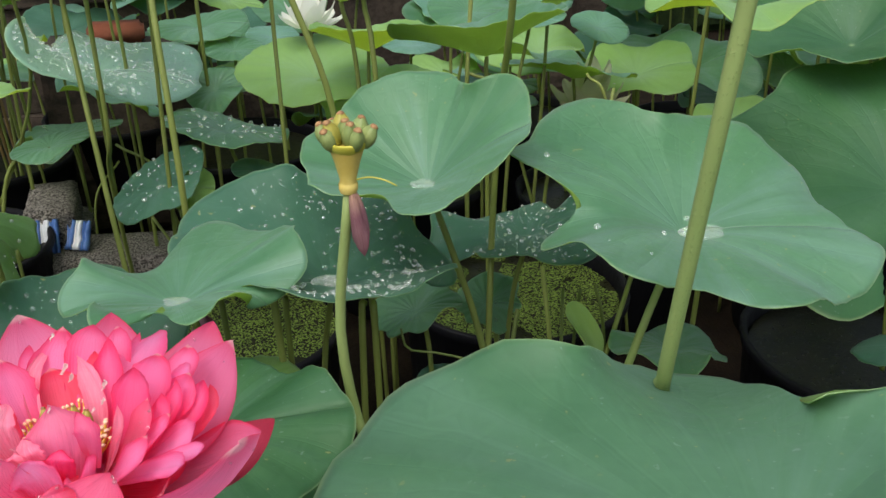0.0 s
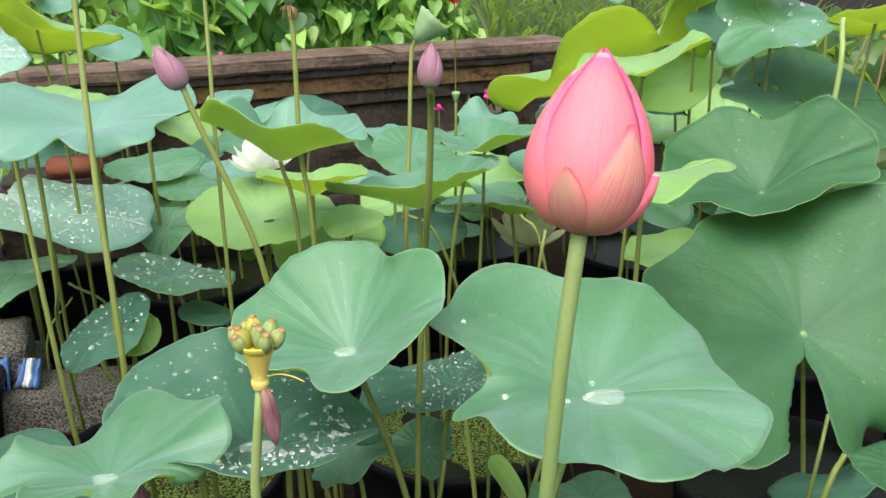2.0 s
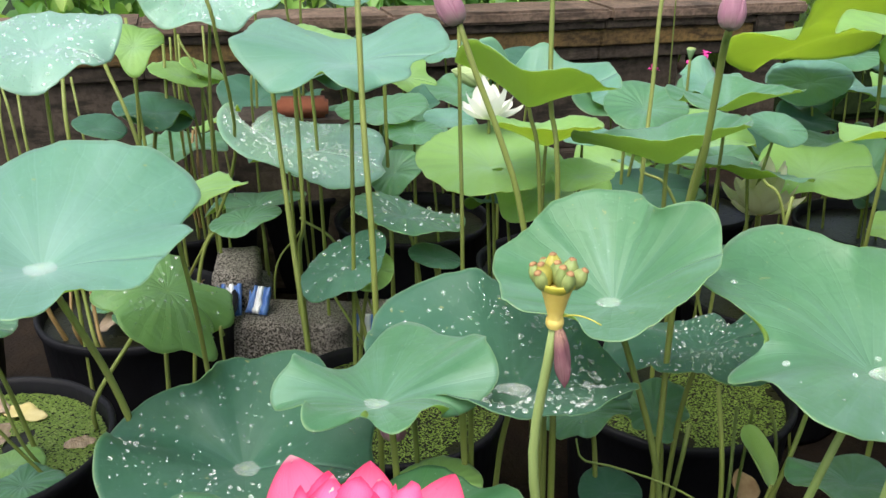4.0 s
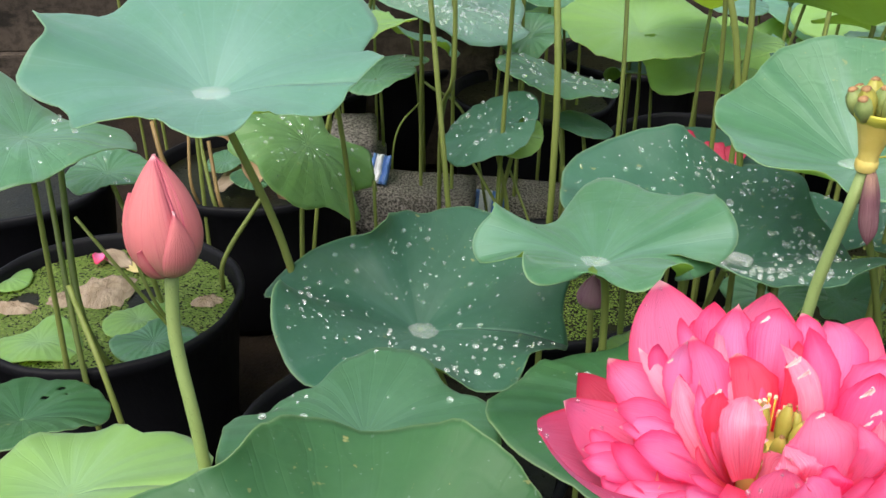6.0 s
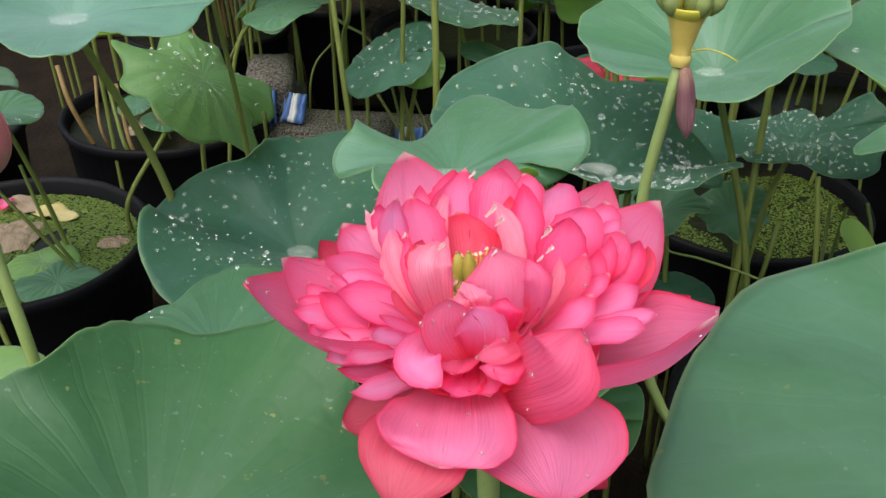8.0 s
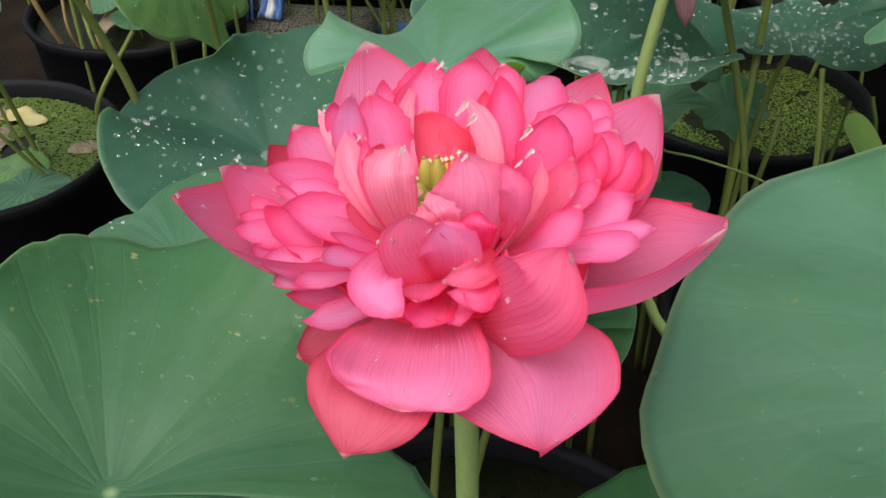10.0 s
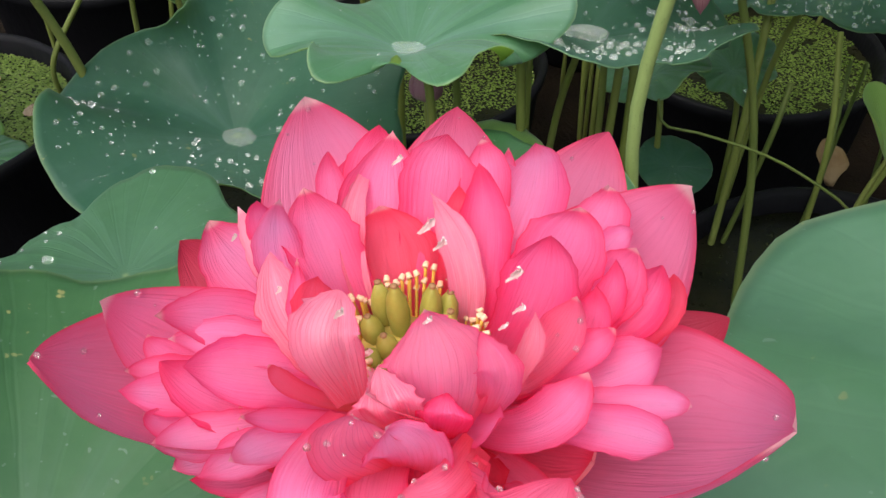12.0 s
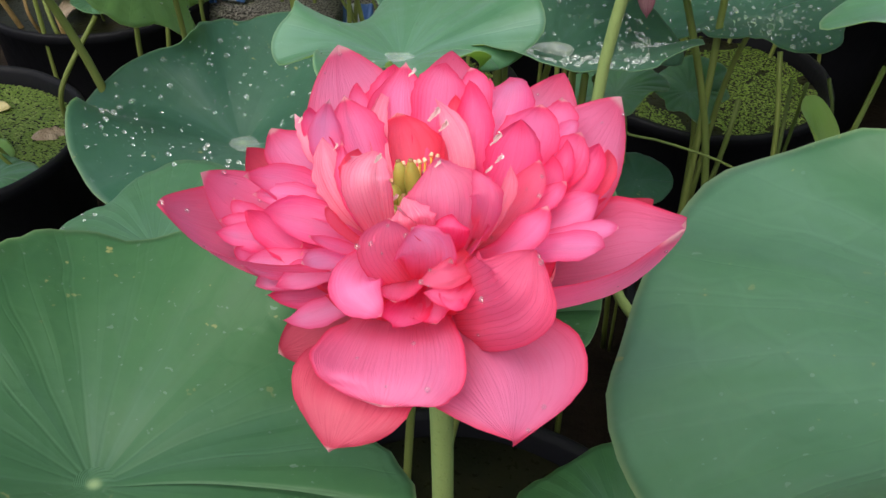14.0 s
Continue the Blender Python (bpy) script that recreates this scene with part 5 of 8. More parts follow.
leaf_l24 = lotus_leaf("green", (-0.550, 2.430, 0.721), 0.085, (0.07, -0.15), 0.11, (0.00, 0.00, 0.00, 0.00, 0.00, 0.00, 0.00, 0.00, 0.00, 0.00, 0.00, 0.00, 0.00, 0.00, 0.00, 0.00, 0.00, 0.00), (0.01, 0.00, 0.00, 0.00, 0.00, 0.00, 0.00, 0.00, 0.00, 0.00), [(-0.550, 2.440, 0.526), (-0.550, 2.460, 0.330)])
leaf_l25 = lotus_leaf("blue", (-0.503, 2.739, 0.687), 0.079, (0.08, -0.16), 0.12, (0.00, 0.00, 0.00, 0.00, 0.00, 0.00, 0.00, 0.00, 0.00, 0.00, 0.00, 0.00, 0.00, 0.00, 0.00, 0.00, 0.00, 0.00), (0.00, 0.01, -0.01, 0.01, 0.00, 0.00, 0.00, 0.00, 0.00, 0.00), [(-0.491, 2.749, 0.509), (-0.484, 2.769, 0.330)])
leaf_l26 = lotus_leaf("dark", (0.076, 2.322, 0.620), 0.139, (-0.05, -0.12), 0.11, (0.00, 0.00, 0.00, 0.00, 0.00, 0.00, 0.00, 0.00, 0.00, 0.00, 0.00, 0.00, 0.00, 0.00, 0.00, 0.00, 0.00, 0.00), (0.00, 0.01, 0.00, 0.00, 0.00, 0.00, 0.00, 0.00, 0.00, 0.00), [(0.100, 2.332, 0.475), (0.114, 2.352, 0.330)])
leaf_l27 = lotus_leaf("blue", (0.651, 3.243, 0.742), 0.140, (-0.15, -0.36), 0.11, (-0.01, 0.00, -0.01, 0.01, 0.01, 0.01, 0.00, 0.00, 0.00, 0.00, 0.00, 0.00, 0.00, 0.00, 0.00, 0.00, 0.00, 0.00), (0.03, -0.02, -0.01, -0.01, 0.00, 0.01, 0.01, 0.00, 0.00, 0.00), [(0.687, 3.253, 0.536), (0.708, 3.273, 0.330)])
leaf_l28 = lotus_leaf("blue", (0.401, 2.396, 0.787), 0.078, (0.16, -0.31), 0.11, (0.01, 0.00, -0.01, -0.01, -0.01, 0.00, 0.00, 0.00, 0.00, 0.00, 0.00, 0.00, 0.00, 0.00, 0.00, 0.00, 0.00, 0.00), (0.01, 0.03, 0.01, -0.02, 0.00, -0.01, 0.00, 0.00, 0.00, 0.00), [(0.365, 2.406, 0.559), (0.343, 2.426, 0.330)])
leaf_l2 = lotus_leaf("fresh", (-0.847, 1.483, 0.648), 0.136, (0.56, -0.10), -0.14, (0.013, -0.051, 0.036, -0.037, -0.051, 0.018, -0.009, 0.020, -0.060, -0.041, -0.030, -0.005, -0.032, -0.009, 0.047, 0.034, -0.067, 0.050), (-0.048, -0.025, 0.032, 0.045, -0.025, 0.039, -0.059, -0.040, 0.022, 0.022), [(-0.861, 1.471, 0.485), (-0.882, 1.491, 0.330)])
leaf_m = lotus_leaf("yellow", (-0.749, 1.336, 0.874), 0.142, (-0.26, -0.01), 0.10, (-0.05, -0.04, 0.00, -0.03, 0.03, -0.02, 0.03, -0.01, 0.03, 0.00, 0.00, 0.00, 0.00, 0.00, 0.00, 0.00, 0.00, 0.00), (0.06, 0.00, -0.01, -0.03, -0.02, -0.04, 0.01, 0.00, 0.00, 0.00), [(-0.719, 1.350, 0.561), (-0.707, 1.355, 0.330)])
leaf_ll = lotus_leaf("green", (-1.146, 1.137, 0.755), 0.162, (0.22, 0.09), 0.08, (-0.069, -0.031, -0.006, 0.009, -0.016, 0.028, 0.001, 0.006, 0.016, 0.016, -0.007, -0.002, -0.005, 0.003, -0.000, 0.006, 0.004, 0.004), (0.149, -0.045, 0.016, 0.032, -0.025, -0.058, 0.021, -0.005, 0.014, 0.006), [(-1.152, 1.132, 0.332)])
leaf_ll2 = lotus_leaf("green", (-1.166, 1.349, 0.605), 0.073, (-0.01, -0.11), 0.11, (0.00, 0.00, 0.00, 0.00, 0.02, 0.00, 0.01, 0.00, 0.00, -0.01, 0.00, 0.00, 0.00, 0.00, 0.00, 0.00, 0.00, 0.00), (-0.03, -0.06, -0.02, -0.02, -0.03, 0.02, 0.00, 0.01, 0.00, 0.00), [(-1.130, 1.359, 0.468), (-1.108, 1.379, 0.330)])
# deep tone puts the shade from the leaf above into this blade's colour
leaf_bl = lotus_leaf("deep", (-0.881, 0.714, 0.620), 0.092, (-0.07, 0.24), 0.12, (-0.011, -0.009, -0.000, 0.002, 0.010, 0.001, 0.012, 0.009, 0.003, 0.003, -0.001, 0.003, -0.002, -0.001, 0.001, -0.002, 0.002, -0.001), (-0.008, -0.041, 0.005, -0.032, -0.012, -0.009, -0.005, -0.009, -0.007, 0.007), [(-0.893, 0.722, 0.474), (-0.901, 0.742, 0.330)], holes=((0.44, 1.58, 0.05), (0.71, 1.51, 0.05), (0.6, 1.2, 0.03)), fine=True)
leaf_n = lotus_leaf("yellow", (-0.668, 0.513, 0.746), 0.097, (-0.21, 0.06), 0.12, (0.097, -0.089, 0.046, 0.024, 0.012, 0.033, -0.022, 0.021, -0.025, -0.003, 0.002, 0.007, 0.001, -0.005, 0.014, 0.011, -0.017, 0.020), (-0.002, -0.055, 0.025, 0.002, -0.004, -0.045, 0.018, 0.023, -0.011, 0.011), [(-0.694, 0.519, 0.537), (-0.708, 0.539, 0.330)])
leaf_dl = lotus_leaf("mid", (-0.480, 0.679, 0.715), 0.123, (-0.03, 0.13), 0.13, (0.030, -0.081, -0.062, 0.025, 0.043, -0.064, 0.022, 0.041, -0.024, 0.033, -0.002, -0.005, -0.003, -0.005, -0.004, 0.004, 0.010, -0.021), (-0.037, 0.028, 0.010, -0.032, -0.009, 0.021, 0.010, 0.007, -0.007, -0.005), [(-0.461, 0.689, 0.521), (-0.454, 0.709, 0.330)])
leaf_lf = lotus_leaf("deep", (-0.403, 0.401, 0.757), 0.194, (0.13, 0.13), 0.32, (-0.012, -0.085, -0.028, -0.018, 0.014, -0.043, 0.016, 0.030, -0.023, -0.021, 0.029, -0.006, -0.008, 0.021, 0.012, -0.007, 0.011, 0.016), (-0.088, -0.047, -0.036, -0.013, -0.004, -0.040, 0.033, 0.006, -0.015, 0.038), [(-0.366, 0.429, 0.542), (-0.345, 0.449, 0.330)], 0.006, fine=True)
leaf_rf = lotus_leaf("mid", (0.183, 0.376, 0.926), 0.259, (-0.20, 0.38), 0.23, (-0.038, 0.009, 0.034, -0.058, 0.022, -0.005, 0.048, -0.020, 0.022, 0.083, -0.087, 0.045, -0.061, -0.060, 0.028, -0.085, 0.018, -0.005), (-0.068, -0.091, 0.057, -0.040, -0.062, 0.019, 0.048, -0.068, 0.002, -0.083), [(0.174, 0.341, 0.622), (0.188, 0.361, 0.330)], 0.006, fine=True)
leaf_lh = lotus_leaf("deep", (-0.231, 0.724, 0.752), 0.136, (-0.07, 0.07), 0.17, (0.018, -0.148, 0.002, -0.019, 0.024, -0.048, 0.001, 0.010, 0.034, 0.005, 0.003, 0.011, 0.003, -0.002, 0.005, -0.012, 0.002, -0.013), (0.027, 0.110, 0.013, -0.002, 0.000, 0.036, 0.021, 0.036, -0.021, 0.004), [(-0.256, 0.733, 0.540), (-0.271, 0.753, 0.330)])
leaf_lg = lotus_leaf("deep", (-0.173, 0.773, 0.579), 0.107, (-0.26, -0.11), 0.13, (-0.02, 0.01, -0.01, 0.02, 0.01, 0.02, 0.00, 0.00, -0.01, 0.00, 0.00, 0.00, 0.00, 0.00, 0.00, 0.00, 0.00, 0.00), (0.03, -0.02, -0.01, -0.01, -0.01, 0.01, 0.02, 0.01, 0.00, 0.00), [(-0.209, 0.783, 0.455), (-0.231, 0.803, 0.330)])
leaf_li = lotus_leaf("deep", (-0.047, 0.561, 0.548), 0.097, (-0.02, 0.07), 0.10, (0.02, -0.04, 0.00, 0.01, -0.01, -0.01, 0.02, 0.00, 0.00, 0.02, 0.00, 0.00, 0.00, 0.00, 0.00, 0.00, 0.00, 0.00), (-0.01, 0.00, 0.00, -0.02, 0.02, 0.00, -0.01, 0.02, 0.00, 0.00), [(-0.059, 0.571, 0.439), (-0.066, 0.591, 0.330)])
leaf_lj = lotus_leaf("yellow", (-0.231, 0.946, 0.661), 0.060, (-0.08, -0.02), 0.12, (0.00, 0.00, 0.00, 0.01, 0.00, 0.00, 0.00, 0.00, 0.00, 0.00, 0.00, 0.00, 0.00, 0.00, 0.00, 0.00, 0.00, 0.00), (-0.01, 0.01, 0.00, -0.01, 0.01, 0.00, 0.00, 0.00, 0.00, 0.00), [(-0.231, 0.956, 0.496), (-0.231, 0.976, 0.330)])
leaf_pl1 = lotus_leaf("green", (-1.060, 1.252, 0.338), 0.070, (0.00, 0.00), 0.03, (0.00, 0.01, 0.05, 0.04, 0.00, -0.01, 0.00, 0.02, -0.02, -0.01, 0.00, 0.00, 0.00, 0.00, 0.00, 0.00, 0.00, 0.00), (-0.02, 0.00, 0.00, -0.01, 0.00, 0.05, 0.00, -0.01, 0.00, 0.00), [])
leaf_pl2 = lotus_leaf("yellow", (-1.125, 1.313, 0.335), 0.063, (0.00, 0.00), -0.00, (0.02, 0.00, 0.01, 0.03, 0.01, -0.01, 0.01, -0.01, 0.00, 0.00, 0.00, 0.00, 0.00, 0.00, 0.00, 0.00, 0.00, 0.00), (-0.05, 0.02, -0.05, -0.01, 0.01, 0.01, 0.00, 0.01, 0.00, 0.00), [])
leaf_pl3 = lotus_leaf("yellow", (-1.252, 1.200, 0.336), 0.070, (0.00, 0.00), 0.01, (0.00, -0.03, 0.04, 0.01, 0.03, -0.03, 0.03, 0.01, -0.01, 0.01, 0.00, 0.00, 0.00, 0.00, 0.00, 0.00, 0.00, 0.00), (-0.11, -0.01, -0.03, -0.05, 0.03, 0.05, -0.02, 0.01, 0.00, 0.00), [])
leaf_pl4 = lotus_leaf("yellow", (-1.444, 1.374, 0.336), 0.050, (0.00, 0.00), 0.01, (-0.01, -0.01, 0.00, -0.01, 0.00, -0.01, 0.00, -0.01, 0.00, 0.00, 0.00, 0.00, 0.00, 0.00, 0.00, 0.00, 0.00, 0.00), (-0.04, 0.02, 0.00, 0.00, 0.00, 0.02, 0.00, 0.00, 0.00, 0.00), [])
leaf_tl1 = lotus_leaf("yellow", (-1.020, 2.754, 1.115), 0.227, (0.21, 0.45), 0.11, (0.05, 0.04, -0.02, -0.03, -0.01, 0.03, 0.04, -0.01, -0.04, -0.01, 0.00, 0.00, 0.00, 0.00, 0.00, 0.00, 0.00, 0.00), (0.04, 0.10, -0.04, 0.07, 0.07, -0.03, -0.03, -0.01, 0.00, 0.00), [(-0.984, 2.764, 0.723), (-0.962, 2.784, 0.330)])
leaf_tl2 = lotus_leaf("yellow", (-1.178, 2.994, 1.206), 0.103, (-0.07, 0.53), 0.11, (0.01, 0.00, -0.01, -0.01, 0.01, -0.01, 0.00, 0.01, 0.00, 0.00, 0.00, 0.00, 0.00, 0.00, 0.00, 0.00, 0.00, 0.00), (0.05, 0.02, -0.04, 0.02, 0.00, -0.03, 0.01, 0.01, 0.00, 0.00), [(-1.214, 3.004, 0.768), (-1.236, 3.024, 0.330)])
leaf_tl3 = lotus_leaf("yellow", (-1.412, 2.856, 1.176), 0.155, (-0.10, 0.36), 0.11, (-0.01, -0.04, 0.01, -0.02, 0.01, -0.02, 0.01, 0.00, 0.00, 0.01, 0.00, 0.00, 0.00, 0.00, 0.00, 0.00, 0.00, 0.00), (0.12, -0.06, 0.03, 0.02, -0.05, -0.01, -0.02, -0.04, 0.00, 0.00), [(-1.436, 2.866, 0.753), (-1.450, 2.886, 0.330)])
leaf_tl4 = lotus_leaf("blue", (-1.064, 3.078, 1.169), 0.073, (0.05, -0.58), 0.12, (0.01, 0.00, -0.02, 0.00, 0.00, 0.01, 0.00, 0.00, 0.00, 0.00, 0.00, 0.00, 0.00, 0.00, 0.00, 0.00, 0.00, 0.00), (0.01, 0.01, 0.00, -0.02, -0.01, -0.01, 0.01, 0.00, 0.00, 0.00), [(-1.076, 3.088, 0.750), (-1.084, 3.108, 0.330)])
leaf_tl5 = lotus_leaf("blue", (-0.955, 3.236, 1.008), 0.101, (0.28, -0.47), 0.12, (0.00, 0.00, -0.01, -0.02, 0.00, 0.00, 0.00, 0.00, 0.00, 0.00, 0.00, 0.00, 0.00, 0.00, 0.00, 0.00, 0.00, 0.00), (0.00, -0.01, 0.02, -0.01, 0.00, 0.01, -0.01, 0.00, 0.00, 0.00), [(-0.955, 3.246, 0.669), (-0.955, 3.266, 0.330)])
leaf_l30 = lotus_leaf("dark", (-1.239, 2.300, 0.781), 0.104, (0.26, -0.18), 0.11, (-0.01, -0.01, 0.00, -0.02, 0.00, -0.01, -0.01, -0.01, -0.01, 0.00, 0.00, 0.00, 0.00, 0.00, 0.00, 0.00, 0.00, 0.00), (-0.01, 0.01, 0.01, 0.03, 0.00, 0.01, 0.01, 0.00, 0.00, 0.00), [(-1.275, 2.310, 0.555), (-1.296, 2.330, 0.330)])
leaf_l31 = lotus_leaf("yellow", (-1.159, 2.439, 0.872), 0.067, (0.47, 0.08), 0.12, (-0.01, 0.00, 0.01, -0.01, 0.00, 0.00, 0.00, 0.00, 0.00, 0.00, 0.00, 0.00, 0.00, 0.00, 0.00, 0.00, 0.00, 0.00), (0.01, -0.03, 0.00, 0.01, 0.00, -0.01, 0.00, 0.01, 0.00, 0.00), [(-1.183, 2.449, 0.601), (-1.198, 2.469, 0.330)])
leaf_l3n = lotus_leaf("wet", (-1.187, 1.721, 1.052), 0.171, (0.10, -0.26), 0.07, (-0.11, 0.06, -0.06, 0.03, -0.04, 0.01, -0.01, 0.00, 0.02, 0.00, 0.00, 0.00, 0.00, 0.00, 0.00, 0.00, 0.00, 0.00), (-0.02, 0.04, -0.01, 0.00, -0.02, -0.03, -0.05, -0.04, 0.00, 0.00), [(-1.199, 1.731, 0.691), (-1.206, 1.751, 0.330)])
leaf_l35 = lotus_leaf("dark", (-1.379, 2.237, 0.748), 0.073, (0.30, -0.10), 0.12, (0.01, 0.00, 0.00, -0.02, 0.00, -0.01, 0.00, 0.00, 0.00, 0.00, 0.00, 0.00, 0.00, 0.00, 0.00, 0.00, 0.00, 0.00), (-0.04, 0.00, 0.01, 0.00, 0.01, 0.01, 0.01, 0.01, 0.00, 0.00), [(-1.355, 2.247, 0.539), (-1.341, 2.267, 0.330)])
leaf_l36 = lotus_leaf("yellow", (-1.207, 2.419, 0.859), 0.099, (0.26, 0.00), 0.11, (0.00, 0.00, 0.01, 0.00, 0.00, 0.00, 0.00, 0.00, 0.00, 0.00, 0.00, 0.00, 0.00, 0.00, 0.00, 0.00, 0.00, 0.00), (0.00, 0.00, 0.01, 0.01, 0.00, 0.00, 0.00, -0.01, 0.00, 0.00), [(-1.171, 2.429, 0.595), (-1.149, 2.449, 0.330)])
leaf_l37 = lotus_leaf("dark", (-1.227, 2.269, 0.789), 0.107, (0.19, -0.05), 0.11, (-0.09, 0.03, -0.03, 0.00, -0.03, 0.01, -0.02, 0.02, 0.00, 0.02, 0.00, 0.00, 0.00, 0.00, 0.00, 0.00, 0.00, 0.00), (0.02, -0.04, 0.07, -0.04, 0.04, -0.07, 0.00, -0.07, 0.00, 0.00), [(-1.263, 2.279, 0.560), (-1.285, 2.299, 0.330)])
leaf_l38 = lotus_leaf("yellow", (-1.202, 2.144, 0.988), 0.075, (0.19, -0.67), 0.13, (0.00, 0.06, -0.01, -0.08, -0.08, 0.06, 0.01, 0.06, 0.05, -0.01, 0.00, 0.00, 0.00, 0.00, 0.00, 0.00, 0.00, 0.00), (0.16, 0.00, 0.06, -0.02, -0.04, -0.07, -0.01, -0.01, 0.00, 0.00), [(-1.226, 2.154, 0.659), (-1.241, 2.174, 0.330)])
leaf_l29 = lotus_leaf("dark", (-0.276, 3.104, 0.791), 0.125, (0.14, -0.25), 0.11, (0.00, 0.00, -0.01, -0.01, 0.00, 0.00, 0.00, 0.00, 0.00, 0.00, 0.00, 0.00, 0.00, 0.00, 0.00, 0.00, 0.00, 0.00), (0.00, -0.01, 0.01, -0.01, 0.00, 0.01, 0.00, 0.01, 0.00, 0.00), [(-0.300, 3.114, 0.560), (-0.314, 3.134, 0.330)])
leaf_l33 = lotus_leaf("blue", (-0.089, 2.554, 0.705), 0.085, (0.06, -0.11), 0.11, (0.00, 0.00, 0.00, 0.00, 0.00, 0.00, 0.00, 0.00, 0.00, 0.00, 0.00, 0.00, 0.00, 0.00, 0.00, 0.00, 0.00, 0.00), (0.00, 0.00, 0.00, 0.00, 0.00, 0.00, 0.00, 0.00, 0.00, 0.00), [(-0.089, 2.564, 0.517), (-0.089, 2.584, 0.330)])
leaf_l34 = lotus_leaf("dark", (-0.395, 1.866, 0.591), 0.061, (0.20, -0.02), 0.12, (0.01, 0.00, 0.00, -0.01, 0.01, 0.00, 0.00, 0.00, 0.00, 0.00, 0.00, 0.00, 0.00, 0.00, 0.00, 0.00, 0.00, 0.00), (-0.01, -0.02, 0.01, 0.00, 0.00, 0.01, 0.00, 0.00, 0.00, 0.00), [(-0.383, 1.876, 0.460), (-0.376, 1.896, 0.330)])
leaf_l39 = lotus_leaf("dark", (0.249, 1.998, 0.581), 0.069, (0.01, -0.06), 0.11, (0.00, 0.00, 0.00, 0.00, 0.00, 0.00, 0.00, 0.00, 0.00, 0.00, 0.00, 0.00, 0.00, 0.00, 0.00, 0.00, 0.00, 0.00), (0.00, 0.00, 0.00, 0.00, 0.00, 0.00, 0.00, 0.00, 0.00, 0.00), [(0.237, 2.008, 0.456), (0.230, 2.028, 0.330)])
leaf_l40 = lotus_leaf("green", (-0.851, 1.907, 0.634), 0.084, (-0.17, -0.08), 0.11, (0.02, 0.01, 0.00, 0.01, 0.00, 0.01, 0.01, 0.01, 0.00, 0.00, 0.00, 0.00, 0.00, 0.00, 0.00, 0.00, 0.00, 0.00), (0.03, -0.01, 0.00, -0.03, -0.02, -0.01, -0.01, 0.01, 0.00, 0.00), [(-0.945, 1.857, 0.554), (-1.001, 1.801, 0.330)])
leaf_r12 = lotus_leaf("deep", (1.165, 2.047, 0.828), 0.121, (-0.09, 0.09), 0.13, (0.00, 0.00, 0.00, 0.00, 0.00, 0.00, 0.00, 0.00, 0.00, 0.00, 0.00, 0.00, 0.00, 0.00, 0.00, 0.00, 0.00, 0.00), (0.02, 0.01, 0.01, 0.01, -0.01, 0.01, -0.01, 0.00, 0.00, 0.00), [(1.201, 2.057, 0.579), (1.222, 2.077, 0.330)])
leaf_r13 = lotus_leaf("yellow", (1.223, 2.284, 1.175), 0.119, (0.02, 0.40), 0.11, (0.00, 0.00, 0.00, 0.00, 0.00, 0.00, 0.00, 0.00, 0.00, 0.00, 0.00, 0.00, 0.00, 0.00, 0.00, 0.00, 0.00, 0.00), (0.02, 0.00, 0.00, 0.01, -0.01, 0.00, 0.00, -0.01, 0.00, 0.00), [(1.187, 2.294, 0.753), (1.166, 2.314, 0.330)])
leaf_r14 = lotus_leaf("deep", (0.765, 1.040, 0.692), 0.092, (0.05, 0.04), 0.14, (0.02, -0.01, 0.00, 0.00, 0.00, 0.00, 0.00, -0.01, 0.00, 0.00, 0.00, 0.00, 0.00, 0.00, 0.00, 0.00, 0.00, 0.00), (0.01, 0.02, -0.02, 0.00, 0.00, -0.01, 0.01, 0.00, 0.00, 0.00), [(0.741, 1.050, 0.511), (0.727, 1.070, 0.330)])
leaf_r15 = lotus_leaf("dark", (0.780, 1.314, 0.489), 0.093, (-0.31, 0.35), 0.13, (-0.04, 0.00, -0.01, 0.01, 0.00, 0.01, 0.00, 0.01, 0.00, 0.01, 0.00, 0.00, 0.00, 0.00, 0.00, 0.00, 0.00, 0.00), (0.08, -0.02, 0.05, 0.02, 0.03, 0.04, 0.00, 0.04, 0.00, 0.00), [(0.768, 1.324, 0.410), (0.761, 1.344, 0.330)])

leaf_pp = lotus_leaf("dark", (-0.130, 1.860, 0.560), 0.105, (0.10, -0.20), 0.10, (0.02, -0.01, 0.01, 0.02), (0.02, -0.02, 0.01, 0.01), [(-0.120, 1.870, 0.45), (-0.110, 1.890, 0.330)])

leaf_q1 = lotus_leaf("green", (-1.235, 1.925, 0.385), 0.050, (-0.12, -0.20), 0.12, (0.03, 0.02, -0.03, 0.02), (0.05, -0.04, 0.02, 0.02), [(-1.230, 1.935, 0.36), (-1.225, 1.945, 0.330)], 0.003)
leaf_q2 = lotus_leaf("mid", (-1.150, 1.870, 0.375), 0.046, (0.15, -0.15), 0.14, (0.02, -0.03, 0.04, 0.01), (-0.04, 0.05, 0.02, -0.02), [(-1.145, 1.880, 0.35), (-1.140, 1.890, 0.330)], 0.003)
leaf_s = lotus_leaf("dark", (0.005, 1.330, 0.400), 0.056, (0.10, -0.25), 0.12, (0.03, 0.02, -0.02, 0.02), (0.04, -0.03, 0.02, 0.02), [(0.010, 1.345, 0.20), (0.012, 1.350, 0.0)], 0.003)

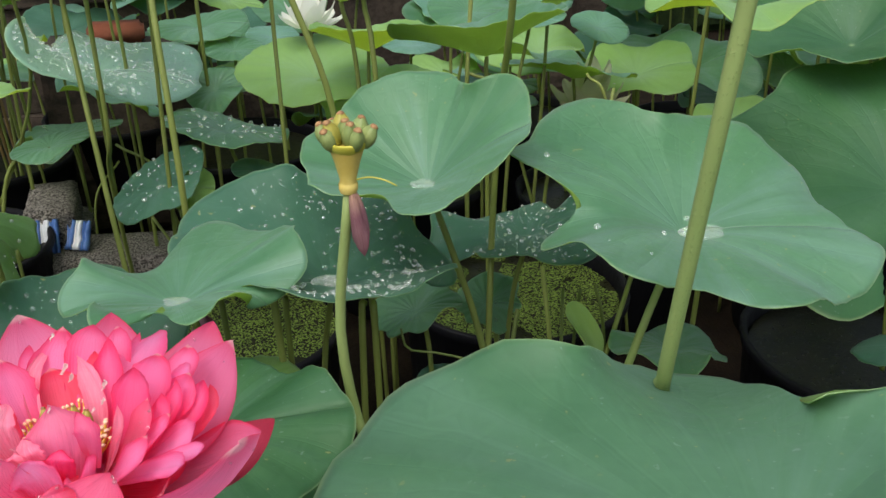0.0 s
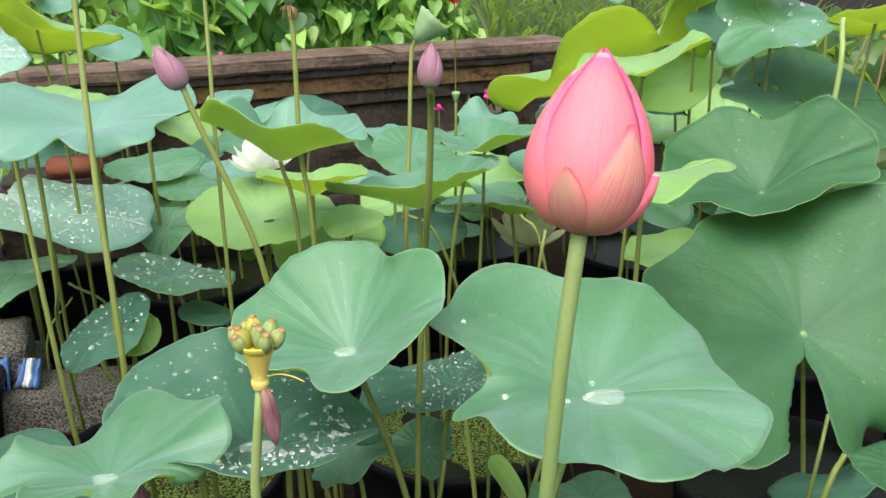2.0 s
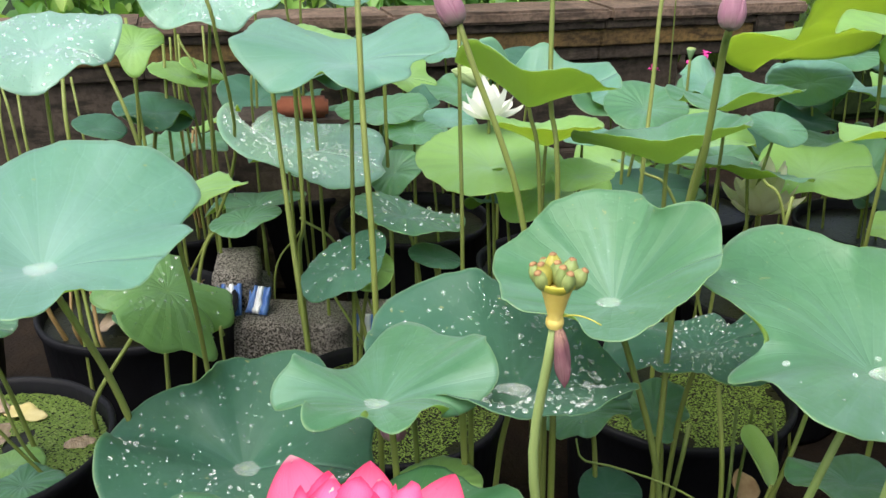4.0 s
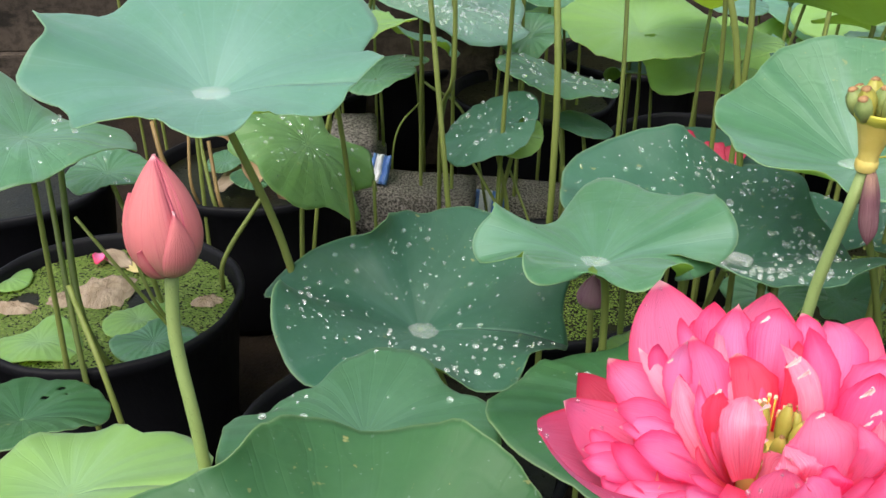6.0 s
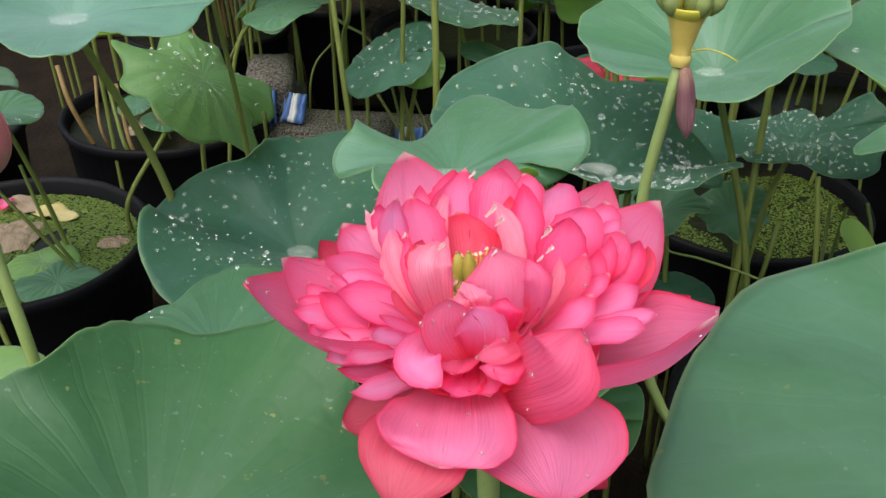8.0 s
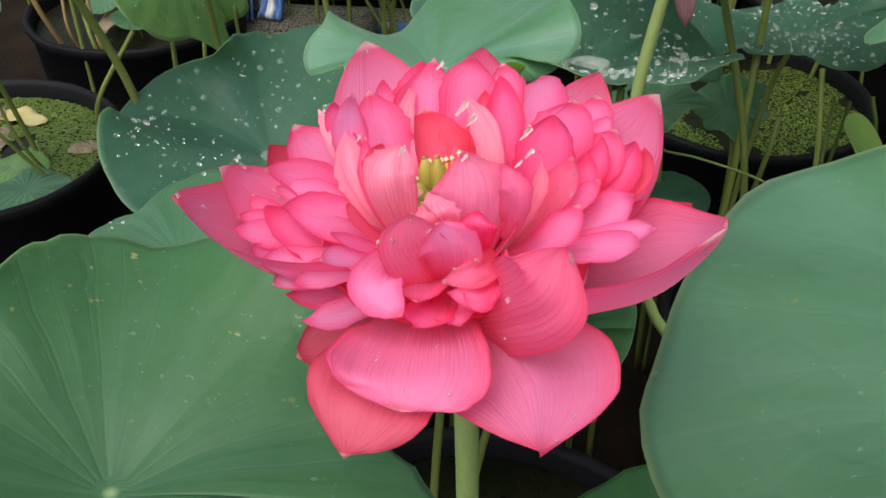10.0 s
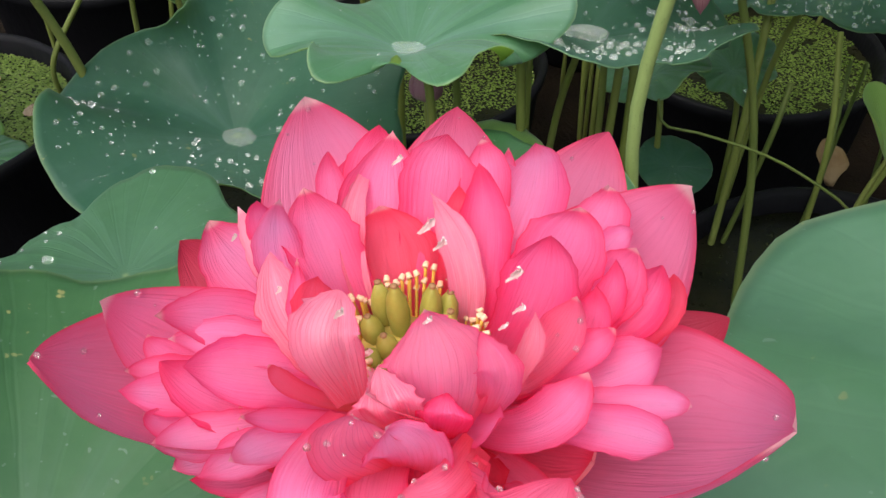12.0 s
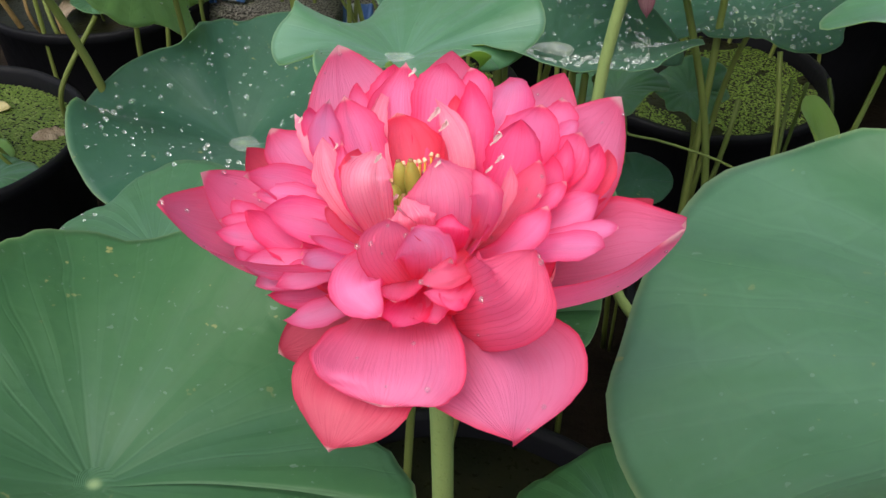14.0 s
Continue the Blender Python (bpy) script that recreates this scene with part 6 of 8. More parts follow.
# further leaves crowding the back rows
rows_rnd = random.Random(31)
for k in range(64):
    x = rows_rnd.uniform(-1.5, 1.5)
    y = rows_rnd.uniform(2.45 if x < -0.35 else 2.0, 3.75) + 0.3 * max(x, 0)
    z = rows_rnd.uniform(0.42, 0.62) + 0.07 * (y - 2.0)
    if math.hypot(x - 0.38, y - 2.36) < 0.24:
        y += 0.45
    wv = [rows_rnd.gauss(0, 0.05) for _ in range(18)]
    lotus_leaf(rows_rnd.choice(("green", "yellow", "green", "dark", "blue")), (x, y, z), rows_rnd.uniform(0.09, 0.17), (rows_rnd.gauss(0, 0.22), rows_rnd.gauss(-0.15, 0.2)), 0.15, wv[:10], wv[10:], [(x + 0.02, y + 0.02, z * 0.6), (x + 0.03, y + 0.04, 0.33)], 0.0045)

# ---- water on the leaves ----
pool(leaf_a, 0.026, 0.017, 0.3)
pool(leaf_b, 0.029, 0.021, 0.1, 0.10, -0.5, flat=0.26)
pool(leaf_c, 0.034, 0.024, 0.4)
pool(leaf_d, 0.030, 0.021, 0.1)
pool(leaf_e, 0.024, 0.016, 0.0)
pool(leaf_f, 0.024, 0.019, 0.2, 0.20, -1.6, flat=0.42)
beads(leaf_d, 340, 0.0032, 1, 0.2, 0.93)
beads(leaf_f, 460, 0.0031, 2)
beads(leaf_f, 90, 0.0046, 32, 0.3, 0.9)
beads(leaf_g, 420, 0.0029, 3)
beads(leaf_l5, 1500, 0.0031, 4)
beads(leaf_l3, 1300, 0.0032, 5)
beads(leaf_l3n, 300, 0.0038, 25)
beads(leaf_l7, 90, 0.0040, 6)
beads(leaf_l8, 80, 0.0045, 7)
beads(leaf_l2, 110, 0.0036, 8)
beads(leaf_l6, 16, 0.0045, 9)
beads(leaf_dl, 14, 0.0038, 10)
beads(leaf_b, 7, 0.0040, 11)
beads(leaf_lh, 10, 0.0030, 12)
beads(leaf_e, 4, 0.0030, 13)
beads(leaf_ll, 12, 0.0040, 14)
beads(leaf_ll2, 14, 0.0040, 15)
beads(leaf_r6, 40, 0.0050, 16)
beads(leaf_h, 8, 0.003, 17)
beads(leaf_i, 3, 0.004, 18)


# ---- buds ----
BUD_SETS = [(20, 72, 1.0, 0.00, 0), (140, 72, 1.0, 0.015, 0), (262, 72, 1.0, 0.03, 0), (200, 46, 0.86, 0.075, 0), (325, 50, 0.80, 0.085, 0), (75, 50, 0.84, 0.08, 0)]
lotus_bud((0.182, 0.556, 1.221), (0.201, 0.600, 1.341), 0.0412, BUD_PINK, BUD_OUTER, "large plump pink lotus bud on a thick stem", [(0.1745, 0.561, 1.117), (0.173, 0.600, 0.945), (0.175, 0.619, 0.885), (0.181, 0.650, 0.79), (0.21, 0.75, 0.33)], 0.0063,
          [(20, 72, 1.0, 0.00, 0), (150, 72, 1.0, 0.015, 0), (262, 66, 0.965, 0.032, 0), (186, 46, 0.86, 0.05, 0), (356, 46, 0.90, 0.05, 0), (296, 46, 0.57, 0.10, 1), (243, 34, 0.32, 0.125, 1), (80, 40, 0.5, 0.09, 1), (338, 26, 0.36, 0.10, 0)], STEM_PALE)
lotus_bud((-0.582, 0.558, 0.936), (-0.585, 0.560, 1.026), 0.0255, BUD_CORAL, BUD_CORAL, "coral pink closed lotus bud on a green stem", [(-0.582, 0.552, 0.88), (-0.565, 0.54, 0.79), (-0.55, 0.53, 0.62), (-0.60, 0.58, 0.33)], 0.0052,
          [(20, 72, 1.0, 0.00, 0), (140, 72, 1.0, 0.015, 0), (255, 74, 1.0, 0.03, 0), (320, 42, 0.62, 0.09, 0), (200, 40, 0.70, 0.07, 0), (262, 20, 0.34, 0.13, 0), (70, 44, 0.6, 0.08, 0)], STEM_PALE)
lotus_bud((-0.262, 1.318, 1.190), (-0.300, 1.322, 1.252), 0.0185, BUD_MAUVE, BUD_MAUVE, "slim mauve lotus bud leaning on its stem", [(-0.240, 1.312, 1.13), (-0.195, 1.305, 1.02), (-0.160, 1.305, 0.90), (-0.115, 1.31, 0.60), (-0.10, 1.32, 0.33)], 0.0048, BUD_SETS)
lotus_bud((0.092, 1.16, 1.216), (0.095, 1.165, 1.274), 0.0155, BUD_MAUVE, BUD_MAUVE, "slim upright mauve lotus bud", [(0.095, 1.219, 1.175), (0.091, 1.254, 1.037), (0.085, 1.332, 0.902), (0.077, 1.316, 0.743), (0.071, 1.253, 0.516), (0.071, 1.273, 0.33)], 0.0052, BUD_SETS, STEM)
lotus_bud((-0.85, 1.75, 1.215), (-0.872, 1.75, 1.262), 0.012, BUD_MAUVE, BUD_MAUVE, "small mauve lotus bud", [(-0.835, 1.75, 1.17), (-0.825, 1.77, 1.08), (-0.88, 1.93, 0.75), (-1.15, 2.10, 0.33)], 0.004, BUD_SETS)
lotus_bud((-0.60, 2.30, 0.925), (-0.60, 2.30, 0.99), 0.022, BUD_GREEN, BUD_GREEN, "pale green closed lotus bud", [(-0.60, 2.30, 0.8), (-0.59, 2.35, 0.33)], 0.005, BUD_SETS)
lotus_bud((-0.37, 2.60, 0.84), (-0.47, 2.57, 0.875), 0.028, BUD_GREEN, BUD_GREEN, "pale green lotus bud lying over sideways", [(-0.34, 2.62, 0.80), (-0.33, 2.65, 0.33)], 0.005, BUD_SETS)


# ---- seed pods ----
def young_pod():
    """The spent flower: a yellow cone with green carpels and one withered petal."""
    o = Vector((-0.089, 0.812, 0.978))
    ob = thing("lotus_seedpod", o, "young yellow lotus seedpod with green carpels and a withered petal", "seedpod", "lotus seedpods")
    prof = [(0.0, -0.004), (0.0075, -0.003), (0.0085, 0.002), (0.0078, 0.008), (0.0095, 0.014), (0.0125, 0.026), (0.0165, 0.038), (0.0172, 0.041), (0.0145, 0.042), (0.0, 0.041)]
    mesh_part("receptacle", lathe_mesh("receptacle", prof, CUP_YELLOW, 28, 0.01, 5), ob, "yellow cone")
    rim = [(0.0155, 0.036), (0.0200, 0.041), (0.0215, 0.0455), (0.0210, 0.0470), (0.0205, 0.0455), (0.0160, 0.0415)]
    mesh_part("rim", lathe_mesh("rim", rim, CUP_RIM, 28, 0.02, 4), ob, "lime yellow rim")
    mesh_part("collar", lathe_mesh("collar", [(0.0075, -0.006), (0.0092, -0.002), (0.0092, 0.003), (0.007, 0.006)], CUP_YELLOW, 20), ob)
    rnd = random.Random(4)
    spots = [(0.002, 0.0, 0.2)] + [(0.0115, k * 90 + 20, 0.9) for k in range(4)] + [(0.0180, k * 60 + 54, 1.9) for k in range(6)]
    for r, a, lean in spots:
        a = radians(a + rnd.uniform(-16, 16))
        d = Vector((math.cos(a), math.sin(a), 0))
        up = (Vector((rnd.uniform(-0.15, 0.15), rnd.uniform(-0.15, 0.15), 1)) + d * 0.30 * lean * rnd.uniform(0.6, 1.25)).normalized()
        m = Matrix.Translation(d * r * 0.8 + Vector((0, 0, 0.040))) @ up.to_track_quat("Z", "Y").to_matrix().to_4x4()
        h = rnd.uniform(0.025, 0.032) * (1.0 - 0.12 * lean)
        body = [(0.0, 0.0), (0.0050, 0.002), (0.0072, h * 0.35), (0.0078, h * 0.58), (0.0066, h * 0.80), (0.0046, h * 0.92), (0.0036, h)]
        c = mesh_part("carpel", lathe_mesh("carpel", body, CARPEL if rnd.random() < 0.7 else CARPEL_LIME, 16, 0.14, 2, a), ob, "", m)
        tip = [(0.0036, h * 0.95), (0.0042, h * 0.99), (0.0032, h * 1.05), (0.0010, h * 1.09), (0.0, h * 1.08)]
        mesh_part("stigma", lathe_mesh("stigma", tip, CARPEL_TIP, 10, 0.06, 3, a), c, "brown-pink tip")
    petal_part(ob, o + Vector((0.003, -0.006, -0.004)), o + Vector((0.014, -0.012, -0.068)), Vector((0.000, -0.006, 0.002)), 0.021, 1.6, WITHER, (0, 1, 0.1), "withered purple petal hanging down", point=0.9, seed=3, ripple=0.06, wide=0.66)
    petal_part(ob, o + Vector((0.006, -0.002, -0.004)), o + Vector((0.015, -0.006, -0.062)), Vector((0.003, -0.005, 0.004)), 0.015, 1.6, WITHER, (-0.4, 1, 0.1), seed=5, ripple=0.05)
    line = [Vector((0.005, 0, 0.006)), Vector((0.02, -0.002, 0.010)), Vector((0.034, -0.004, 0.008)), Vector((0.046, -0.006, 0.003))]
    mesh_part("filament", tube_mesh("filament", line, 0.0009, 0.0007, CUP_RIM, 10, 6), ob, "thin pale filament")
    stem_part(ob, [o + Vector((0, 0, -0.004)), (-0.104, 0.819, 0.800), (-0.069, 0.822, 0.622), (0.011, 0.821, 0.450), (0.011, 0.841, 0.33)], 0.0052, 0.0062, STEM_PALE)


young_pod()


def green_pod(place, lean, h, r, foot, stamens, thick=0.0045):
    ob = thing("lotus_seedpod", place, "green cone-shaped lotus seedpod" + (" with dry brown stamens" if stamens else " tilted on its stem"), "seedpod", "lotus seedpods")
    m = Vector(lean).normalized().to_track_quat("Z", "Y").to_matrix().to_4x4()
    prof = [(0.0, 0.0), (r * 0.22, 0.0), (r * 0.5, h * 0.30), (r * 0.85, h * 0.78), (r, h * 0.97), (r * 0.97, h), (0.0, h * 1.02)]
    mesh_part("cone", lathe_mesh("cone", prof, POD_GREEN, 30, 0.015, 7), ob, "", m)
    for k in range(11):
        a, q = k * 2.4, r * 0.8 * math.sqrt((k + 0.5) / 11)
        mesh_part("seed", lathe_mesh("seed", [(0.0, 0.004), (0.003, 0.003), (0.004, 0.0)][::-1], CARPEL, 8), ob, "", m @ Matrix.Translation((q * math.cos(a), q * math.sin(a), h * 1.01)))
    if stamens:
        rnd = random.Random(2)
        for k in range(26):
            a = rnd.uniform(0, 6.28)
            e = Vector((math.cos(a) * r * 0.5, math.sin(a) * r * 0.5, -rnd.uniform(0.4, 1.0) * h * 0.55))
            mesh_part("stamen", tube_mesh("stamen", [Vector((0, 0, 0.001)), e * 0.5 + Vector((e.x, e.y, 0)) * 0.4, e], 0.0010, 0.0014, STEM_DRY, 5, 5), ob, "", m)
    stem_part(ob, [place, *foot], thick, thick * 1.15)


green_pod((-0.160, 1.76, 1.270), (0.05, 0.1, 1), 0.05, 0.031, [(-0.153, 1.75, 1.2), (-0.145, 1.70, 1.0), (-0.12, 1.64, 0.83), (-0.10, 1.70, 0.33)], True)
green_pod((0.078, 2.128, 1.158), (0.75, 0.1, 0.75), 0.066, 0.044, [(0.068, 2.125, 1.12), (0.062, 2.07, 0.95), (0.052, 2.0, 0.70), (0.06, 2.0, 0.33)], False)
green_pod((0.20, 2.72, 0.90), (0.0, 0.0, 1), 0.03, 0.013, [(0.20, 2.72, 0.8), (0.2, 2.75, 0.33)], False, 0.004)
green_pod((0.02, 2.35, 0.76), (0.0, 0.0, 1), 0.03, 0.014, [(0.02, 2.35, 0.6), (0.02, 2.38, 0.33)], False, 0.004)


# ---- pale flowers further back ----
def open_flower(place, r, material, count, label, seed, foot, up=1.0):
    ob = thing("lotus_flower", place, label, "lotus flower", "pale lotus flowers")
    rnd = random.Random(seed)
    for i in range(count):
        ring = i % 3
        a = i * 2.399 + rnd.uniform(-0.2, 0.2)
        d = Vector((math.cos(a), math.sin(a), 0))
        reach = r * (1.0 - 0.25 * ring) * rnd.uniform(0.9, 1.05)
        tip = Vector(place) + d * reach + Vector((0, 0, r * up * (0.55 + 0.3 * ring) * rnd.uniform(0.8, 1.1)))
        petal_part(ob, Vector(place) + d * 0.006, tip, d * r * 0.12 + Vector((0, 0, -r * 0.10)), r * 0.62, 0.7, material, -d + Vector((0, 0, 1.2)), seed=seed * 50 + i, nu=10, nv=7, point=0.7)
    mesh_part("receptacle", lathe_mesh("receptacle", [(0.0, 0.0), (r * 0.10, 0.0), (r * 0.2, r * 0.3), (0.0, r * 0.31)], CUP_YELLOW, 14), ob)
    stem_part(ob, [place, *foot], 0.0045, 0.005)


open_flower((-0.33, 2.32, 0.800), 0.085, WHITE_PETAL, 15, "open white lotus flower half hidden by leaves", 2, [(-0.33, 2.33, 0.6), (-0.32, 2.36, 0.33)])
open_flower((0.390, 2.400, 0.555), 0.110, CREAM_PETAL, 15, "cream lotus flower among dark leaves", 3, [(0.40, 2.43, 0.45), (0.41, 2.45, 0.33)], 1.1)

# ---- the open double flower ----
HEART = Vector((-0.194, 0.392, 0.968))
bloom = thing("lotus_flower", HEART, "large double pink lotus flower in full bloom", "lotus flower")


LEAN = Vector((0.02, -0.34, 0.94)).normalized()  # the bloom nods a little


def bloom_petal(tip, width, cup, material, out=0.30, label="", seed=0, point=0.62, lower=0.0, inner=None, wide=0.58, root=0.012, drop=0.0, ripple=0.012, hood=0.0):
    """A petal of the bloom, from the heart to its tip."""
    tip = Vector(tip)
    flat = Vector((tip.x - HEART.x, tip.y - HEART.y, 0))
    d = flat.normalized()
    base = HEART + d * root + Vector((0, 0, lower))
    span = (tip - base).length
    inward = Vector(inner) if inner else (LEAN * max(flat.length, 0.02) - d * max(tip.z - base.z, 0.0) * 1.3)
    bow = (d * 0.35 - LEAN * 0.65) * span * out * 0.5 + Vector((0, 0, drop))
    return petal_part(bloom, base, tip, bow, width, cup, material, inward, label, seed=seed, point=point, wide=wide, nu=20, nv=15, ripple=ripple, crumple=0.035, hood=hood)


# the outer petals, each where it reaches
OUTER = [
    ((-0.296, 0.350, 1.019), 0.086, 1.15, PINK_BROAD, 0.55, 0.000, (0.42, 0.30, 0.85)),
    ((-0.289, 0.379, 1.016), 0.054, 0.85, PINK_BROAD, 0.50, 0.002, None),
    ((-0.252, 0.478, 1.029), 0.066, 0.55, PINK_BROAD, 0.40, 0.000, None),
    ((-0.196, 0.480, 1.030), 0.058, 0.60, PINK_BROAD, 0.40, 0.002, None),
    ((-0.141, 0.498, 1.013), 0.058, 0.50, PINK_BROAD, 0.40, -0.004, None),
    ((-0.115, 0.444, 1.032), 0.066, 0.60, PINK_BROAD, 0.45, 0.000, None),
    ((-0.095, 0.435, 0.985), 0.042, 0.50, PINK_DARK, 0.45, -0.008, None),
    ((-0.093, 0.350, 1.030), 0.100, 1.15, PINK_BROAD, 0.60, -0.002, (-0.40, 0.30, 0.85)),
    ((-0.286, 0.428, 0.998), 0.046, 0.50, PINK_DARK, 0.40, -0.006, None),
    ((-0.254, 0.351, 0.944), 0.040, 0.60, PINK_DARK, 0.30, -0.012, None),
    ((-0.128, 0.350, 0.930), 0.030, 0.50, PINK_DARK, 0.30, -0.014, None),
]
for k, (tip, w, cup, mat, out, low, facing) in enumerate(OUTER):
    bloom_petal(tip, w, cup, mat, out, "broad pale pink outer petal" if mat == PINK_BROAD else "dark crimson outer petal", seed=k, lower=low, inner=facing, point=0.80, hood=0.03)

# the crowded inner petals: tip, the widest place, the width, how the sides curl, the kind, and the foot of those that fold over
BACK = [
    (-0.195, 0.450, 1.037, -0.196, 0.440, 1.029, 0.023, 0.60, "p"),
    (-0.184, 0.453, 1.035, -0.181, 0.441, 1.028, 0.015, 0.60, "p"),
    (-0.223, 0.471, 1.023, -0.220, 0.454, 1.014, 0.023, 0.70, "p"),
    (-0.176, 0.465, 1.024, -0.176, 0.448, 1.022, 0.007, 0.50, "p"),
    (-0.167, 0.475, 1.020, -0.168, 0.438, 1.024, 0.025, 0.50, "l"),
    (-0.214, 0.453, 1.034, -0.212, 0.434, 1.019, 0.030, 0.90, "p"),
    (-0.183, 0.436, 1.038, -0.178, 0.415, 1.026, 0.016, 0.80, "p"),
    (-0.188, 0.428, 1.035, -0.187, 0.419, 1.026, 0.010, 0.50, "c"),
]
BACK_WEST = [
    (-0.250, 0.417, 1.030, -0.248, 0.415, 1.019, 0.010, 0.60, "p"),
    (-0.239, 0.459, 1.018, -0.232, 0.440, 1.014, 0.011, 0.50, "p"),
    (-0.231, 0.468, 1.014, -0.228, 0.444, 1.012, 0.012, 0.60, "p"),
    (-0.235, 0.419, 1.035, -0.228, 0.410, 1.022, 0.022, 0.80, "p"),
    (-0.220, 0.455, 1.023, -0.220, 0.416, 1.020, 0.008, 1.20, "w"),
    (-0.238, 0.406, 1.041, -0.240, 0.403, 1.023, 0.014, 0.45, "l"),
    (-0.222, 0.386, 1.031, -0.223, 0.384, 1.022, 0.013, 0.60, "c"),
    (-0.214, 0.429, 1.023, -0.209, 0.421, 1.009, 0.030, 0.60, "c"),
    (-0.196, 0.423, 1.035, -0.185, 0.409, 1.027, 0.011, 1.00, "w"),
]
EAST = [
    (-0.141, 0.444, 1.027, -0.144, 0.432, 1.022, 0.018, 0.60, "p"),
    (-0.134, 0.419, 1.031, -0.140, 0.420, 1.025, 0.009, 0.60, "l"),
    (-0.151, 0.419, 1.039, -0.153, 0.414, 1.028, 0.025, 0.80, "p"),
    (-0.158, 0.404, 1.040, -0.159, 0.398, 1.026, 0.023, 0.90, "p"),
    (-0.133, 0.413, 1.031, -0.139, 0.408, 1.019, 0.021, 0.80, "p"),
    (-0.139, 0.407, 1.031, -0.140, 0.400, 1.019, 0.010, 0.90, "p"),
    (-0.125, 0.410, 1.028, -0.131, 0.404, 1.016, 0.018, 0.80, "p"),
    (-0.122, 0.408, 1.027, -0.123, 0.404, 1.014, 0.011, 0.80, "c"),
    (-0.144, 0.397, 1.029, -0.145, 0.392, 1.017, 0.014, 0.90, "p"),
]
EAST_LOW = [
    (-0.149, 0.391, 1.030, -0.152, 0.386, 1.019, 0.014, 1.00, "v"),
    (-0.160, 0.379, 1.034, -0.160, 0.375, 1.023, 0.008, 1.10, "w"),
    (-0.138, 0.386, 1.024, -0.145, 0.384, 1.015, 0.011, 0.80, "p"),
    (-0.123, 0.385, 1.019, -0.133, 0.384, 1.009, 0.019, 0.70, "l"),
    (-0.116, 0.367, 1.017, -0.125, 0.372, 1.011, 0.009, 0.70, "l"),
    (-0.122, 0.351, 1.020, -0.131, 0.359, 1.013, 0.013, 0.70, "l"),
    (-0.144, 0.370, 1.021, -0.151, 0.361, 1.015, 0.015, 0.90, "p"),
    (-0.165, 0.347, 1.028, -0.169, 0.354, 1.014, 0.013, 0.60, "p"),
]
NORTHWEST = [
    (-0.271, 0.425, 1.009, -0.256, 0.413, 1.005, 0.025, 0.70, "p"),
    (-0.258, 0.420, 1.023, -0.245, 0.407, 1.014, 0.011, 1.00, "w"),
    (-0.240, 0.397, 1.027, -0.234, 0.387, 1.016, 0.015, -0.50, "w"),
    (-0.231, 0.395, 1.028, -0.227, 0.384, 1.016, 0.009, 0.80, "p"),
    (-0.266, 0.370, 1.023, -0.251, 0.382, 1.012, 0.017, 0.70, "p"),
    (-0.263, 0.369, 1.015, -0.249, 0.376, 1.010, 0.013, 0.70, "l"),
    (-0.274, 0.377, 1.007, -0.268, 0.375, 1.000, 0.010, 0.70, "p"),
    (-0.257, 0.362, 1.012, -0.242, 0.370, 1.004, 0.020, 0.80, "l"),
    (-0.265, 0.365, 1.010, -0.252, 0.365, 0.997, 0.018, 0.80, "p"),
    (-0.231, 0.362, 1.019, -0.228, 0.364, 1.009, 0.006, 0.90, "c"),
]
WEST = [
    (-0.277, 0.365, 1.003, -0.266, 0.370, 1.000, 0.009, 0.60, "p"),
    (-0.276, 0.358, 1.003, -0.263, 0.363, 0.998, 0.013, 0.80, "l"),
    (-0.268, 0.354, 1.000, -0.261, 0.356, 0.993, 0.010, 0.70, "p"),
    (-0.262, 0.345, 0.998, -0.251, 0.352, 0.994, 0.013, 0.80, "l"),
    (-0.257, 0.344, 0.989, -0.249, 0.351, 0.988, 0.012, 0.80, "l"),
    (-0.253, 0.344, 0.984, -0.240, 0.350, 0.981, 0.012, 0.80, "p"),
    (-0.247, 0.340, 0.993, -0.237, 0.349, 0.993, 0.013, 0.80, "l"),
    (-0.234, 0.335, 1.011, -0.228, 0.345, 1.005, 0.011, 0.70, "l"),
    (-0.234, 0.345, 1.016, -0.226, 0.353, 1.006, 0.007, 0.90, "p"),
    (-0.244, 0.336, 0.979, -0.231, 0.341, 0.980, 0.012, 0.80, "l"),
]
